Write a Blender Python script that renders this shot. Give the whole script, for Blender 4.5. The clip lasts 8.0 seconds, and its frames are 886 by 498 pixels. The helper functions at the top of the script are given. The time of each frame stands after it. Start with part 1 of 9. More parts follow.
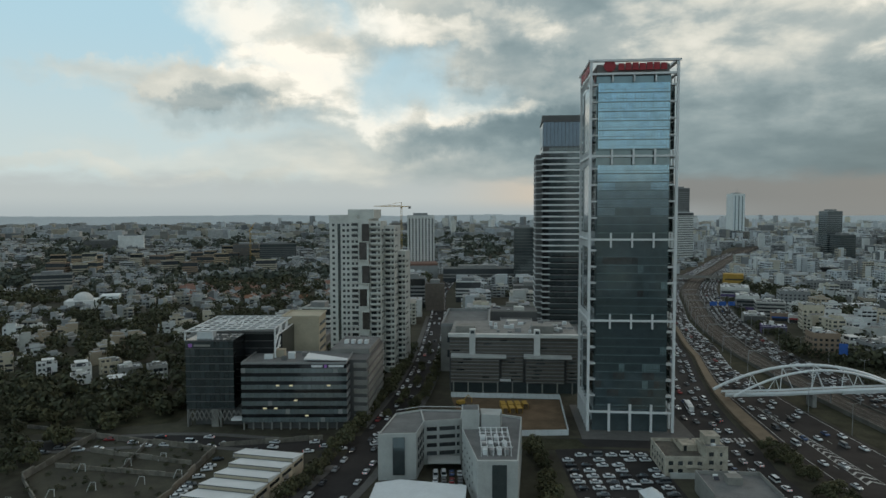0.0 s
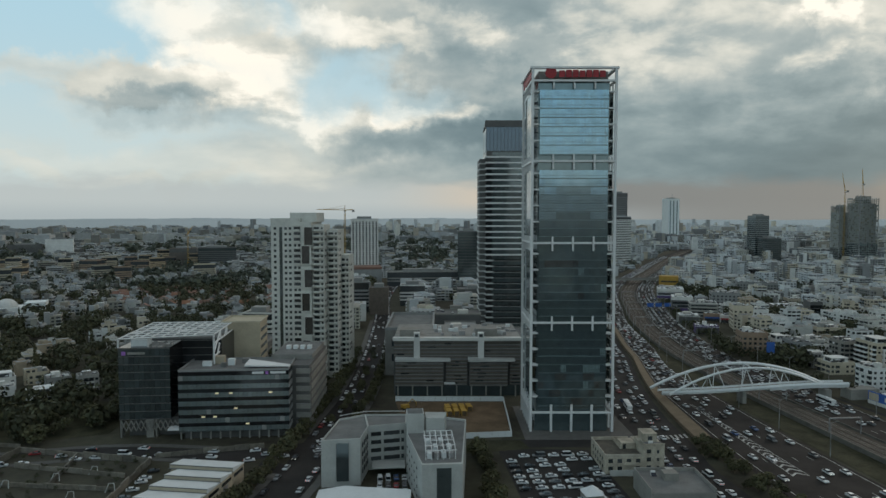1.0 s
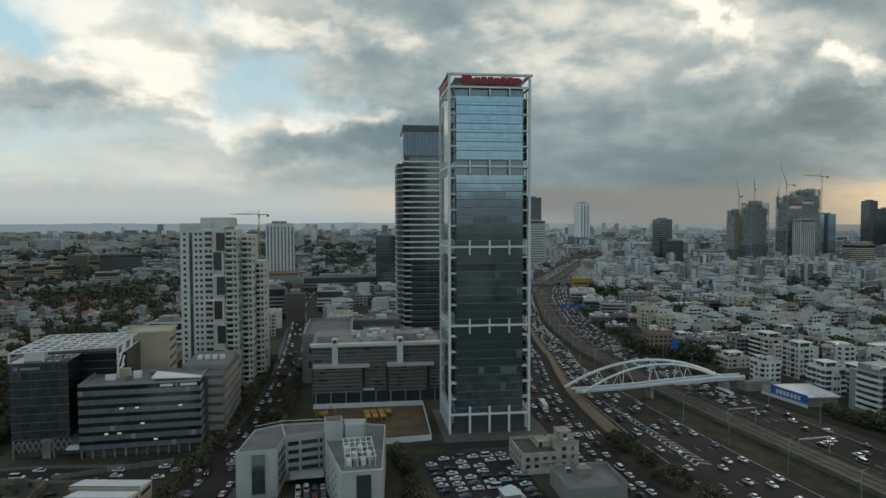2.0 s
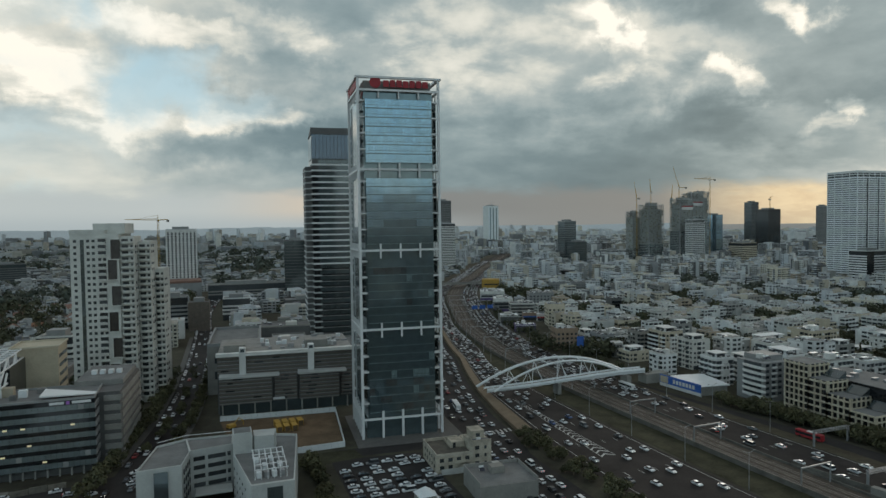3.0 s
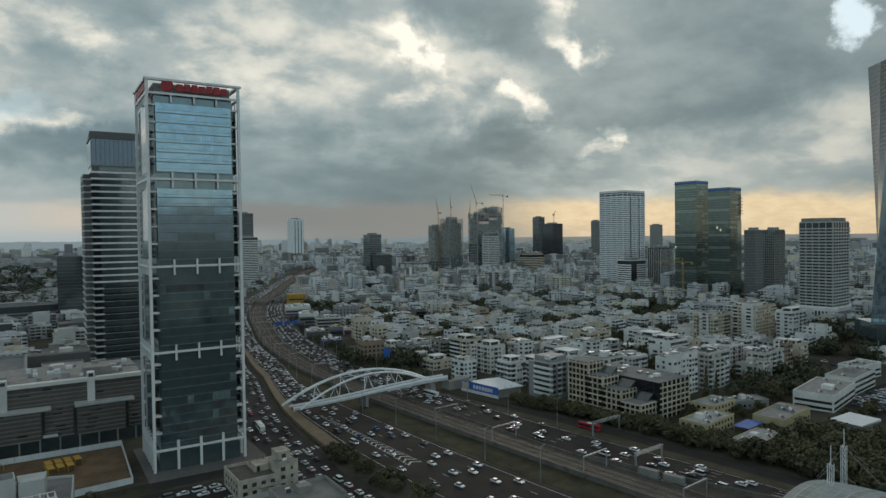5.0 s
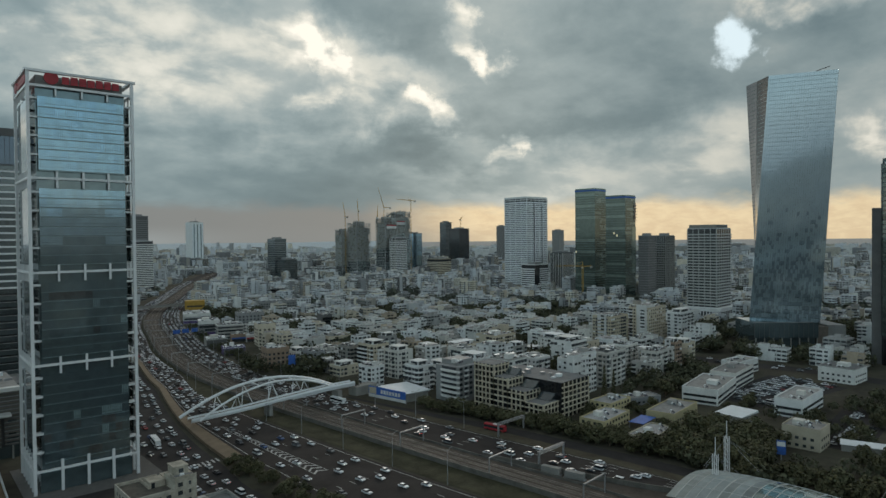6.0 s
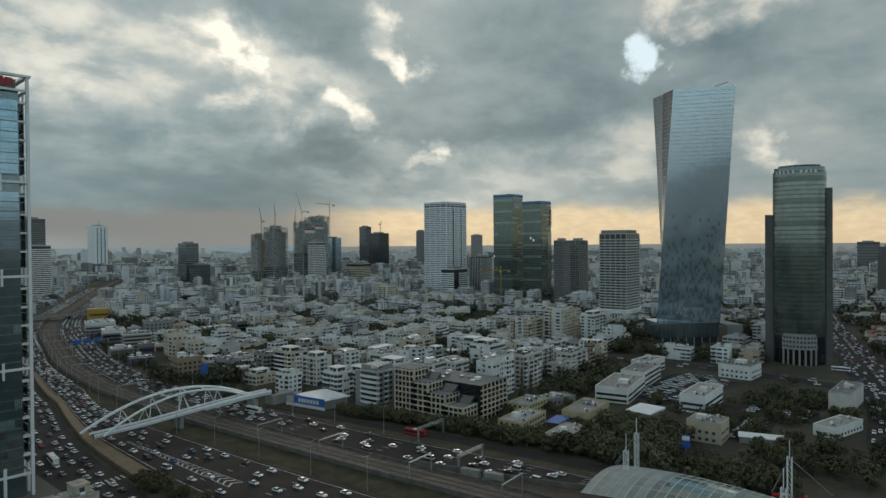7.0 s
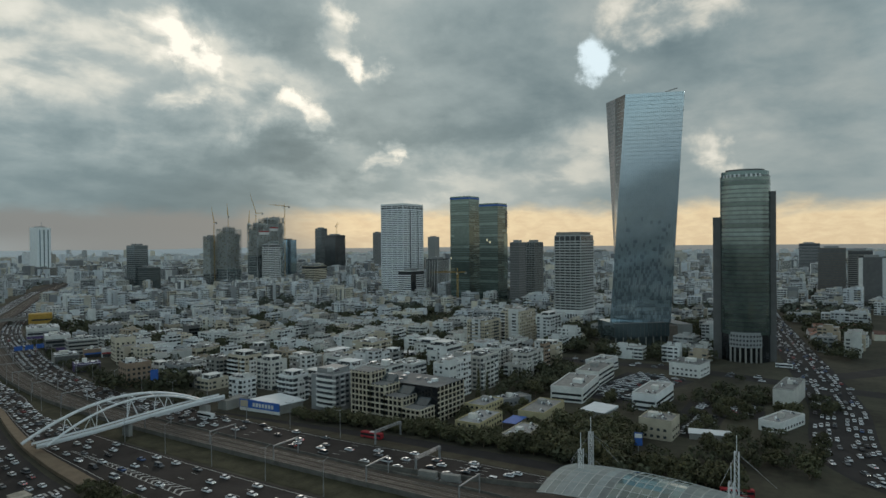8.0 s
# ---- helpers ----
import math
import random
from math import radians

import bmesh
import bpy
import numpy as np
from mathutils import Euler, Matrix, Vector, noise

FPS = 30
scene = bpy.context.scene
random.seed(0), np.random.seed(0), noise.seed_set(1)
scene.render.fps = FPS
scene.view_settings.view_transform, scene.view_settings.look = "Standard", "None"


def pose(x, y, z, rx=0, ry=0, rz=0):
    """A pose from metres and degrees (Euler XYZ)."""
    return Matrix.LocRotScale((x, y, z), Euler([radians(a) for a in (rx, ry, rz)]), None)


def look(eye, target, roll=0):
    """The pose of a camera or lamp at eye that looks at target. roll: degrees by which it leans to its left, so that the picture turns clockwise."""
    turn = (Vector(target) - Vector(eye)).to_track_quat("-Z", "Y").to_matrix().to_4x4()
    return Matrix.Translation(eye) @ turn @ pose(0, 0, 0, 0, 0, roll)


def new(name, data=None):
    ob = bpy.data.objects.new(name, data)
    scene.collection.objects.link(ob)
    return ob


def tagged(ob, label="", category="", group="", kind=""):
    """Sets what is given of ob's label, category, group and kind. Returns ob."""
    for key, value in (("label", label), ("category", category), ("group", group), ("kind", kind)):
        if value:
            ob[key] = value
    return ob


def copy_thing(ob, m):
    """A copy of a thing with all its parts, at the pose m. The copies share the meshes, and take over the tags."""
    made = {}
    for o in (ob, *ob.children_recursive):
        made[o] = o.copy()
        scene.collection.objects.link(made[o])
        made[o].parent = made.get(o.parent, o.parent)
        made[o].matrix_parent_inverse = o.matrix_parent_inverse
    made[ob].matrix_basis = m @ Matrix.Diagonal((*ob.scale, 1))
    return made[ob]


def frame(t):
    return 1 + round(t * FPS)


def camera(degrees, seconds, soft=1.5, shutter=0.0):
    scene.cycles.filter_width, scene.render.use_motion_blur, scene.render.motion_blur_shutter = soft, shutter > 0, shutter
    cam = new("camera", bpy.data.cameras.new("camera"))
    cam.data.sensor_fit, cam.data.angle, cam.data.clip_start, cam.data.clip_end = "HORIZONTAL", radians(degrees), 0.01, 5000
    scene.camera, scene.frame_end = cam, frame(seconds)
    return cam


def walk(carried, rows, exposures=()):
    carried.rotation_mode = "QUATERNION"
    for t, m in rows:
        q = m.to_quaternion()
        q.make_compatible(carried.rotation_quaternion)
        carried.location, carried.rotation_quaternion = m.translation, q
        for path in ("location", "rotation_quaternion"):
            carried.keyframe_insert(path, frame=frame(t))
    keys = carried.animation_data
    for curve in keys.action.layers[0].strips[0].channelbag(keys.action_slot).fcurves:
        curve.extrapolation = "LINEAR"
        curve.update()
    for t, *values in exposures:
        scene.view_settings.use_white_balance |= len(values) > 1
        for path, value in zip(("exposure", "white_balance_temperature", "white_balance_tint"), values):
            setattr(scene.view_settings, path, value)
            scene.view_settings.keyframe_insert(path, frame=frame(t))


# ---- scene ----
import itertools

cam = camera(68.57, 8.0, soft=1.5)
PATH = [
    (0, pose(0, 0, 98, 86.79, 0.14, -0.00)),
    (0.5, pose(0, 0, 98, 86.92, 0.00, -1.82)),
    (1, pose(0, 0, 98, 87.10, -0.01, -4.92)),
    (1.5, pose(0, 0, 98, 87.31, -0.01, -8.55)),
    (3, pose(0, 0, 98, 87.71, 0.71, -20.00)),
    (3.5, pose(0, 0, 98, 87.89, 0.92, -24.52)),
    (4, pose(0, 0, 98, 88.18, 0.94, -28.46)),
    (4.5, pose(0, 0, 98, 88.47, 0.88, -32.64)),
    (6, pose(0, 0, 98, 88.99, 0.56, -45.12)),
    (6.5, pose(0, 0, 98, 89.15, 0.58, -48.65)),
    (7, pose(0, 0, 98, 89.34, 0.51, -52.18)),
    (7.5, pose(0, 0, 98, 89.48, 0.62, -54.53)),
    (8, pose(0, 0, 98, 89.47, 0.56, -55.98)),
]
walk(cam, PATH, exposures=[(0.0, 0.07), (8.0, 0.07)])

# ---------------------------------------------------------------- world, sun
SUN_AZ, SUN_EL = 48.0, 17.0     # degrees right of the first view, above the horizon


def ramp(nt, stops, fac):
    n = nt.nodes.new("ShaderNodeValToRGB")
    while len(n.color_ramp.elements) < len(stops):
        n.color_ramp.elements.new(0.5)
    for e, (p, c) in zip(n.color_ramp.elements, stops):
        e.position = p
        e.color = (*c, 1) if len(c) == 3 else c
    nt.links.new(fac, n.inputs[0])
    return n.outputs[0]


def calc(nt, op, *args, clamp=False):
    n = nt.nodes.new("ShaderNodeMath")
    n.operation, n.use_clamp = op, clamp
    for i, v in enumerate(args):
        if isinstance(v, (int, float)):
            n.inputs[i].default_value = v
        else:
            nt.links.new(v, n.inputs[i])
    return n.outputs[0]


def blend(nt, fac, a, b, mode="MIX"):
    n = nt.nodes.new("ShaderNodeMix")
    n.data_type, n.blend_type = "RGBA", mode
    for sock, v in ((n.inputs[0], fac), (n.inputs[6], a), (n.inputs[7], b)):
        if isinstance(v, (int, float)):
            sock.default_value = v
        elif isinstance(v, tuple):
            sock.default_value = (*v, 1)
        else:
            nt.links.new(v, sock)
    return n.outputs[2]


def noise_tex(nt, vec, scale, detail=4.0, rough=0.55, distort=0.0):
    n = nt.nodes.new("ShaderNodeTexNoise")
    n.inputs["Scale"].default_value = scale
    n.inputs["Detail"].default_value = detail
    n.inputs["Roughness"].default_value = rough
    n.inputs["Distortion"].default_value = distort
    nt.links.new(vec, n.inputs["Vector"])
    return n.outputs[0]


def aim(az, el):
    a, e = radians(az), radians(el)
    return Vector((math.sin(a) * math.cos(e), math.cos(a) * math.cos(e), math.sin(e)))


world = bpy.data.worlds.new("evening_sky")
scene.world = world
world.use_nodes = True
wt = world.node_tree
wt.nodes.clear()
sky = wt.nodes.new("ShaderNodeTexSky")
sky.sky_type, sky.sun_disc = "NISHITA", False
sky.sun_elevation, sky.sun_rotation = radians(SUN_EL), radians(SUN_AZ)
sky.air_density, sky.dust_density, sky.ozone_density = 1.2, 2.0, 1.5
wdir = wt.nodes.new("ShaderNodeTexCoord").outputs["Generated"]
sep = wt.nodes.new("ShaderNodeSeparateXYZ")
wt.links.new(wdir, sep.inputs[0])
up = calc(wt, "MAXIMUM", sep.outputs[2], 0.0)
den = calc(wt, "ADD", up, 0.30)
flat = wt.nodes.new("ShaderNodeCombineXYZ")
wt.links.new(calc(wt, "DIVIDE", sep.outputs[0], den), flat.inputs[0])
wt.links.new(calc(wt, "DIVIDE", sep.outputs[1], den), flat.inputs[1])


cover = noise_tex(wt, flat.outputs[0], 1.5, 6.0, 0.50, 0.10)
billow = noise_tex(wt, flat.outputs[0], 4.2, 8.0, 0.56, 0.15)
curls = noise_tex(wt, flat.outputs[0], 12.0, 6.0, 0.60, 0.3)
ragged = wt.nodes.new("ShaderNodeTexNoise")
ragged.inputs["Scale"].default_value, ragged.inputs["Detail"].default_value, ragged.inputs["Roughness"].default_value = 6.0, 8.0, 0.60
wt.links.new(wdir, ragged.inputs["Vector"])
rag = wt.nodes.new("ShaderNodeSeparateColor")
wt.links.new(ragged.outputs["Color"], rag.inputs[0])
azimuth = calc(wt, "MULTIPLY", calc(wt, "ARCTAN2", sep.outputs[0], sep.outputs[1]), 180 / math.pi)
elevation = calc(wt, "MULTIPLY", calc(wt, "ARCSINE", sep.outputs[2]), 180 / math.pi)
az_w = calc(wt, "ADD", azimuth, calc(wt, "MULTIPLY", calc(wt, "SUBTRACT", rag.outputs[0], 0.5), 15.0))
el_w = calc(wt, "ADD", elevation, calc(wt, "MULTIPLY", calc(wt, "SUBTRACT", rag.outputs[1], 0.5), 11.0))


def fade(v, a, b):
    """0 at a, 1 at b, smooth between."""
    n = wt.nodes.new("ShaderNodeMapRange")
    n.interpolation_type = "SMOOTHSTEP"
    wt.links.new(v, n.inputs[0])
    n.inputs[1].default_value, n.inputs[2].default_value = a, b
    return n.outputs[0]


def bank(az, el, wide, tall, tilt, amount):
    """A ragged patch of cloud or a break in it: centre, half sizes and tilt in degrees."""
    c, s = math.cos(radians(tilt)), math.sin(radians(tilt))
    du, dv = calc(wt, "SUBTRACT", az_w, az), calc(wt, "SUBTRACT", el_w, el)
    u = calc(wt, "ADD", calc(wt, "MULTIPLY", du, c / wide), calc(wt, "MULTIPLY", dv, s / wide))
    v = calc(wt, "ADD", calc(wt, "MULTIPLY", du, -s / tall), calc(wt, "MULTIPLY", dv, c / tall))
    d = calc(wt, "ADD", calc(wt, "MULTIPLY", u, u), calc(wt, "MULTIPLY", v, v))
    return calc(wt, "MULTIPLY", fade(d, 4.2, -0.3), amount)


def total_of(*terms):
    s = terms[0]
    for v in terms[1:]:
        s = calc(wt, "ADD", s, v)
    return s


# the deck: low contrast, with breaks where the low sun comes through and heavier banks
NORTH_BREAKS = ((-14.5, 16.0, 4.5, 2.6, 0, 0.24), (-11.0, 11.6, 3.6, 2.2, -15, 0.22), (-6.5, 9.0, 5, 0.9, -8, 0.16), (0.6, 9.4, 3.6, 0.8, -12, 0.26), (5.7, 9.2, 2.5, 0.7, -10, 0.24), (-1.5, 15.5, 5, 0.9, -12, 0.20), (8, 15.6, 5, 0.9, -20, 0.16), (16, 15, 6, 4, 0, 0.08))
WEST_BREAKS = ((31.8, 18.9, 3, 2.4, -50, 0.24), (34.7, 15.6, 2.6, 1.0, -55, 0.30), (34.6, 11.9, 1.3, 0.6, 0, 0.28), (41.0, 13.1, 5.2, 2.1, -28, 0.22), (44.6, 10.9, 1.8, 0.6, -25, 0.28), (48.8, 17.2, 2.8, 0.9, -58, 0.36),
               (50.4, 14.6, 1.5, 0.9, -50, 0.26), (52.1, 8.5, 0.8, 0.6, 0, 0.36), (49.9, 7.5, 1.5, 0.45, 0, 0.18), (22, 15.6, 9, 2.8, 0, 0.13), (24, 10, 9, 3, 0, 0.06), (51, 5.4, 7, 2.4, 0, 0.12),
               (67.7, 7, 4, 2.2, 0, 0.14), (75.3, 18.2, 3, 0.9, 0, 0.34), (78.9, 7.6, 1.7, 1.2, -30, 0.26))
HEAVY = ((4.4, 13.4, 5.0, 1.2, -8, -0.13), (3.2, 7.0, 5.0, 1.2, 0, -0.12), (-5.5, 6.4, 5, 1.0, 0, -0.07), (-16.5, 9.3, 4.5, 0.6, 0, -0.10), (-8, 14.2, 3, 0.8, 0, -0.07), (8, 16.5, 6, 2.2, 0, -0.06), (-16.9, 8.6, 5.5, 1.0, 0, -0.14), (41.2, 17.4, 4.4, 3.0, -50, -0.16), (55, 13, 9, 4.5, 0, -0.13),
         (28, 5.2, 14, 3.5, 0, -0.17), (5.4, 7.6, 6, 2.4, 0, -0.12), (45.7, 8.3, 6, 1.2, 0, -0.10), (60, 13.5, 6, 4, 0, -0.07), (74, 15.2, 3, 3, 0, -0.10), (38.5, 6, 8, 2.5, 0, -0.09))
north = calc(wt, "MAXIMUM", calc(wt, "MULTIPLY", fade(az_w, 13.0, -9.0), fade(sep.outputs[1], -0.5, 0.1)), calc(wt, "MULTIPLY", fade(sep.outputs[1], -0.05, -0.4), 1.1))
thin = total_of(0.485, calc(wt, "MULTIPLY", calc(wt, "SUBTRACT", cover, 0.5), 0.62), calc(wt, "MULTIPLY", calc(wt, "MULTIPLY", calc(wt, "SUBTRACT", billow, 0.5), 0.47), calc(wt, "ADD", calc(wt, "MULTIPLY", fade(elevation, 2.0, 10.0), 0.6), 0.4)), calc(wt, "MULTIPLY", calc(wt, "MULTIPLY", calc(wt, "SUBTRACT", curls, 0.5), 0.13), fade(elevation, 4.0, 10.0)), calc(wt, "MULTIPLY", north, 0.22), calc(wt, "MULTIPLY", calc(wt, "MULTIPLY", fade(azimuth, 14.0, 20.0), fade(azimuth, 30.0, 25.0)), -0.05),
                calc(wt, "MULTIPLY", total_of(*[bank(*b) for b in NORTH_BREAKS + WEST_BREAKS]), calc(wt, "ADD", calc(wt, "MULTIPLY", fade(billow, 0.38, 0.62), 1.0), 0.5)),
                *[bank(*b) for b in HEAVY])
deck = ramp(wt, [(0.06, (0.110, 0.168, 0.189)), (0.25, (0.169, 0.236, 0.256)), (0.42, (0.268, 0.340, 0.352)), (0.58, (0.400, 0.455, 0.445)), (0.76, (0.655, 0.66, 0.59)), (1.0, (1.0, 0.95, 0.83))], thin)
# thinner cloud west of the sun's side
brighter = wt.nodes.new("ShaderNodeVectorMath")
brighter.operation = "SCALE"
wt.links.new(deck, brighter.inputs[0])
wt.links.new(calc(wt, "ADD", calc(wt, "MULTIPLY", fade(azimuth, 52.0, 72.0), -0.14), 1.0), brighter.inputs[3])
deck = brighter.outputs[0]
blue = blend(wt, fade(elevation, 1.0, 17.0), (0.58, 0.665, 0.65), (0.42, 0.63, 0.73))
wisps = total_of(*[bank(*b) for b in ((-25, 11.0, 5, 0.8, 0, 0.75), (-26.8, 2.5, 12, 0.5, 0, 0.5), (-12.4, 3.9, 11, 1.3, 0, 0.55), (-17, 8.6, 6, 1.2, 0, 0.6), (-11.5, 12.2, 3.8, 2.0, 20, 0.9), (-14.5, 16.4, 4.4, 2.2, 0, 0.9), (-16.8, 10.4, 4.6, 0.9, 0, 0.7), (-24, 9.4, 4, 0.5, 0, 0.4))])
clear = calc(wt, "ADD", fade(az_w, -2.0, -19.0), total_of(bank(-10.6, 16.8, 1.8, 1.3, 0, 0.9), bank(-4.6, 11.6, 2.6, 1.8, 0, 0.8), bank(1.5, 10.4, 3.0, 0.9, 0, 0.5)), clamp=True)
rear = fade(sep.outputs[1], 0.05, -0.35)
gap = calc(wt, "MAXIMUM", calc(wt, "MULTIPLY", clear, calc(wt, "SUBTRACT", 1.0, wisps, clamp=True)), calc(wt, "MULTIPLY", fade(billow, 0.66, 0.52), rear))
body = blend(wt, gap, deck, blue)
# a hole in the deck shows clear sky
body = blend(wt, fade(calc(wt, "SUBTRACT", bank(69.6, 15.4, 1.15, 1.2, -25, 1.3), calc(wt, "MULTIPLY", fade(billow, 0.62, 0.42), 0.6)), 0.0, 1.1), body, (0.72, 0.85, 0.90))
# clear strip under the deck: warm to the west, dull ahead, pale to the north
edge = calc(wt, "ADD", elevation, calc(wt, "MULTIPLY", calc(wt, "SUBTRACT", billow, 0.5), 2.6))
warm = blend(wt, calc(wt, "MULTIPLY", fade(azimuth, 37.0, 49.0), fade(azimuth, 135.0, 105.0)), (0.215, 0.225, 0.22), blend(wt, fade(calc(wt, "ADD", curls, calc(wt, "MULTIPLY", elevation, 0.05)), 0.36, 0.78), (0.72, 0.555, 0.345), (0.83, 0.67, 0.42)))
pale = blend(wt, fade(azimuth, -2.0, 12.0), (0.47, 0.515, 0.51), (0.62, 0.53, 0.42))
strip = blend(wt, fade(azimuth, 13.0, 19.0), pale, warm)
body = blend(wt, calc(wt, "MULTIPLY", fade(edge, 3.6, 2.0), 0.92), body, strip)
haze = blend(wt, fade(azimuth, 5.0, 30.0), (0.40, 0.455, 0.465), (0.225, 0.24, 0.235))
body = blend(wt, calc(wt, "MULTIPLY", fade(elevation, 1.4, -0.2), fade(azimuth, 60.0, 20.0)), body, haze)
# the unseen deck overhead is dimmed and warmed to set the ground light
lift = calc(wt, "ADD", calc(wt, "MULTIPLY", fade(elevation, 22.0, 60.0), -0.22), 1.0)
grown = wt.nodes.new("ShaderNodeVectorMath")
grown.operation = "SCALE"
wt.links.new(body, grown.inputs[0])
wt.links.new(lift, grown.inputs[3])
tinted = blend(wt, fade(elevation, 20.0, 45.0), grown.outputs[0], blend(wt, 1.0, grown.outputs[0], (1.24, 1.0, 0.95), "MULTIPLY"))
nish = wt.nodes.new("ShaderNodeVectorMath")
nish.operation = "SCALE"
wt.links.new(sky.outputs[0], nish.inputs[0])
nish.inputs[3].default_value = 0.06
total = blend(wt, 0.98, nish.outputs[0], tinted)
bg = wt.nodes.new("ShaderNodeBackground")
wt.links.new(total, bg.inputs[0])
bg.inputs[1].default_value = 1.0
out = wt.nodes.new("ShaderNodeOutputWorld")
wt.links.new(bg.outputs[0], out.inputs[0])

sun = new("sun", bpy.data.lights.new("sun", "SUN"))
sun.data.energy, sun.data.angle, sun.data.color = 0.5, radians(16), (1.0, 0.90, 0.78)
sun.matrix_basis = look((0, 0, 600), Vector((0, 0, 600)) - aim(SUN_AZ, SUN_EL))


# ---------------------------------------------------------------- materials
def material(name, color, rough=0.8, metal=0.0, vary=0.25, size=4.0, bump=0.15, spread=0.0, island=0.0, second=None, spec=0.4):
    """A surface with mottling at two scales; spread varies it from object to object, island from piece to piece."""
    m = bpy.data.materials.new(name)
    m.use_nodes = True
    nt = m.node_tree
    p = nt.nodes["Principled BSDF"]
    geo = nt.nodes.new("ShaderNodeNewGeometry")
    big = noise_tex(nt, geo.outputs["Position"], 1.0 / size, 5.0, 0.6)
    fine = noise_tex(nt, geo.outputs["Position"], 9.0 / size, 3.0, 0.6)
    mix = calc(nt, "ADD", calc(nt, "MULTIPLY", big, 0.65), calc(nt, "MULTIPLY", fine, 0.35))
    dark = tuple(c * (1 - vary) for c in color)
    light = tuple(min(1, c * (1 + vary)) for c in (second or color))
    col = ramp(nt, [(0.32, dark), (0.68, light)], mix)
    if spread:
        r = nt.nodes.new("ShaderNodeObjectInfo").outputs["Random"]
        col = blend(nt, 1.0, col, ramp(nt, [(0.0, (1 - spread,) * 3), (0.5, (1, 0.97, 0.92)), (1.0, (1 + spread * 0.4,) * 3)], r), "MULTIPLY")
    if island:
        r = geo.outputs["Random Per Island"]
        k = 1 - island
        col = blend(nt, 1.0, col, ramp(nt, [(0.0, (1.12, 1.12, 1.12)), (0.18, (k, k, k)), (0.30, (0.98, 0.88, 0.70)), (0.45, (0.95, 0.97, 1.0)), (0.60, (0.5 + k / 2, 0.5 + k / 2, 0.5 + k / 2)),
                                            (0.74, (1.08, 1.05, 1.0)), (0.88, (0.78 * k, 0.8 * k, 0.84 * k)), (1.0, (0.84, 0.72, 0.56))], r), "MULTIPLY")
    nt.links.new(col, p.inputs["Base Color"])
    rv = calc(nt, "ADD", calc(nt, "MULTIPLY", fine, 0.16), rough - 0.08, clamp=True)
    nt.links.new(rv, p.inputs["Roughness"])
    p.inputs["Metallic"].default_value = metal
    p.inputs["Specular IOR Level"].default_value = spec
    if bump:
        b = nt.nodes.new("ShaderNodeBump")
        b.inputs["Strength"].default_value = bump
        b.inputs["Distance"].default_value = 0.1
        nt.links.new(fine, b.inputs["Height"])
        nt.links.new(b.outputs[0], p.inputs["Normal"])
    return m


def glass(name, color, metal=0.6, rough=0.05, spread=0.25):
    return material(name, color, rough + 0.02, metal, 0.18, 3.0, 0.0, spread=spread, spec=0.8)


def lit(name, color, power):
    m = material(name, color, 0.5)
    p = m.node_tree.nodes["Principled BSDF"]
    p.inputs["Emission Color"].default_value = (*color, 1)
    p.inputs["Emission Strength"].default_value = power
    return m


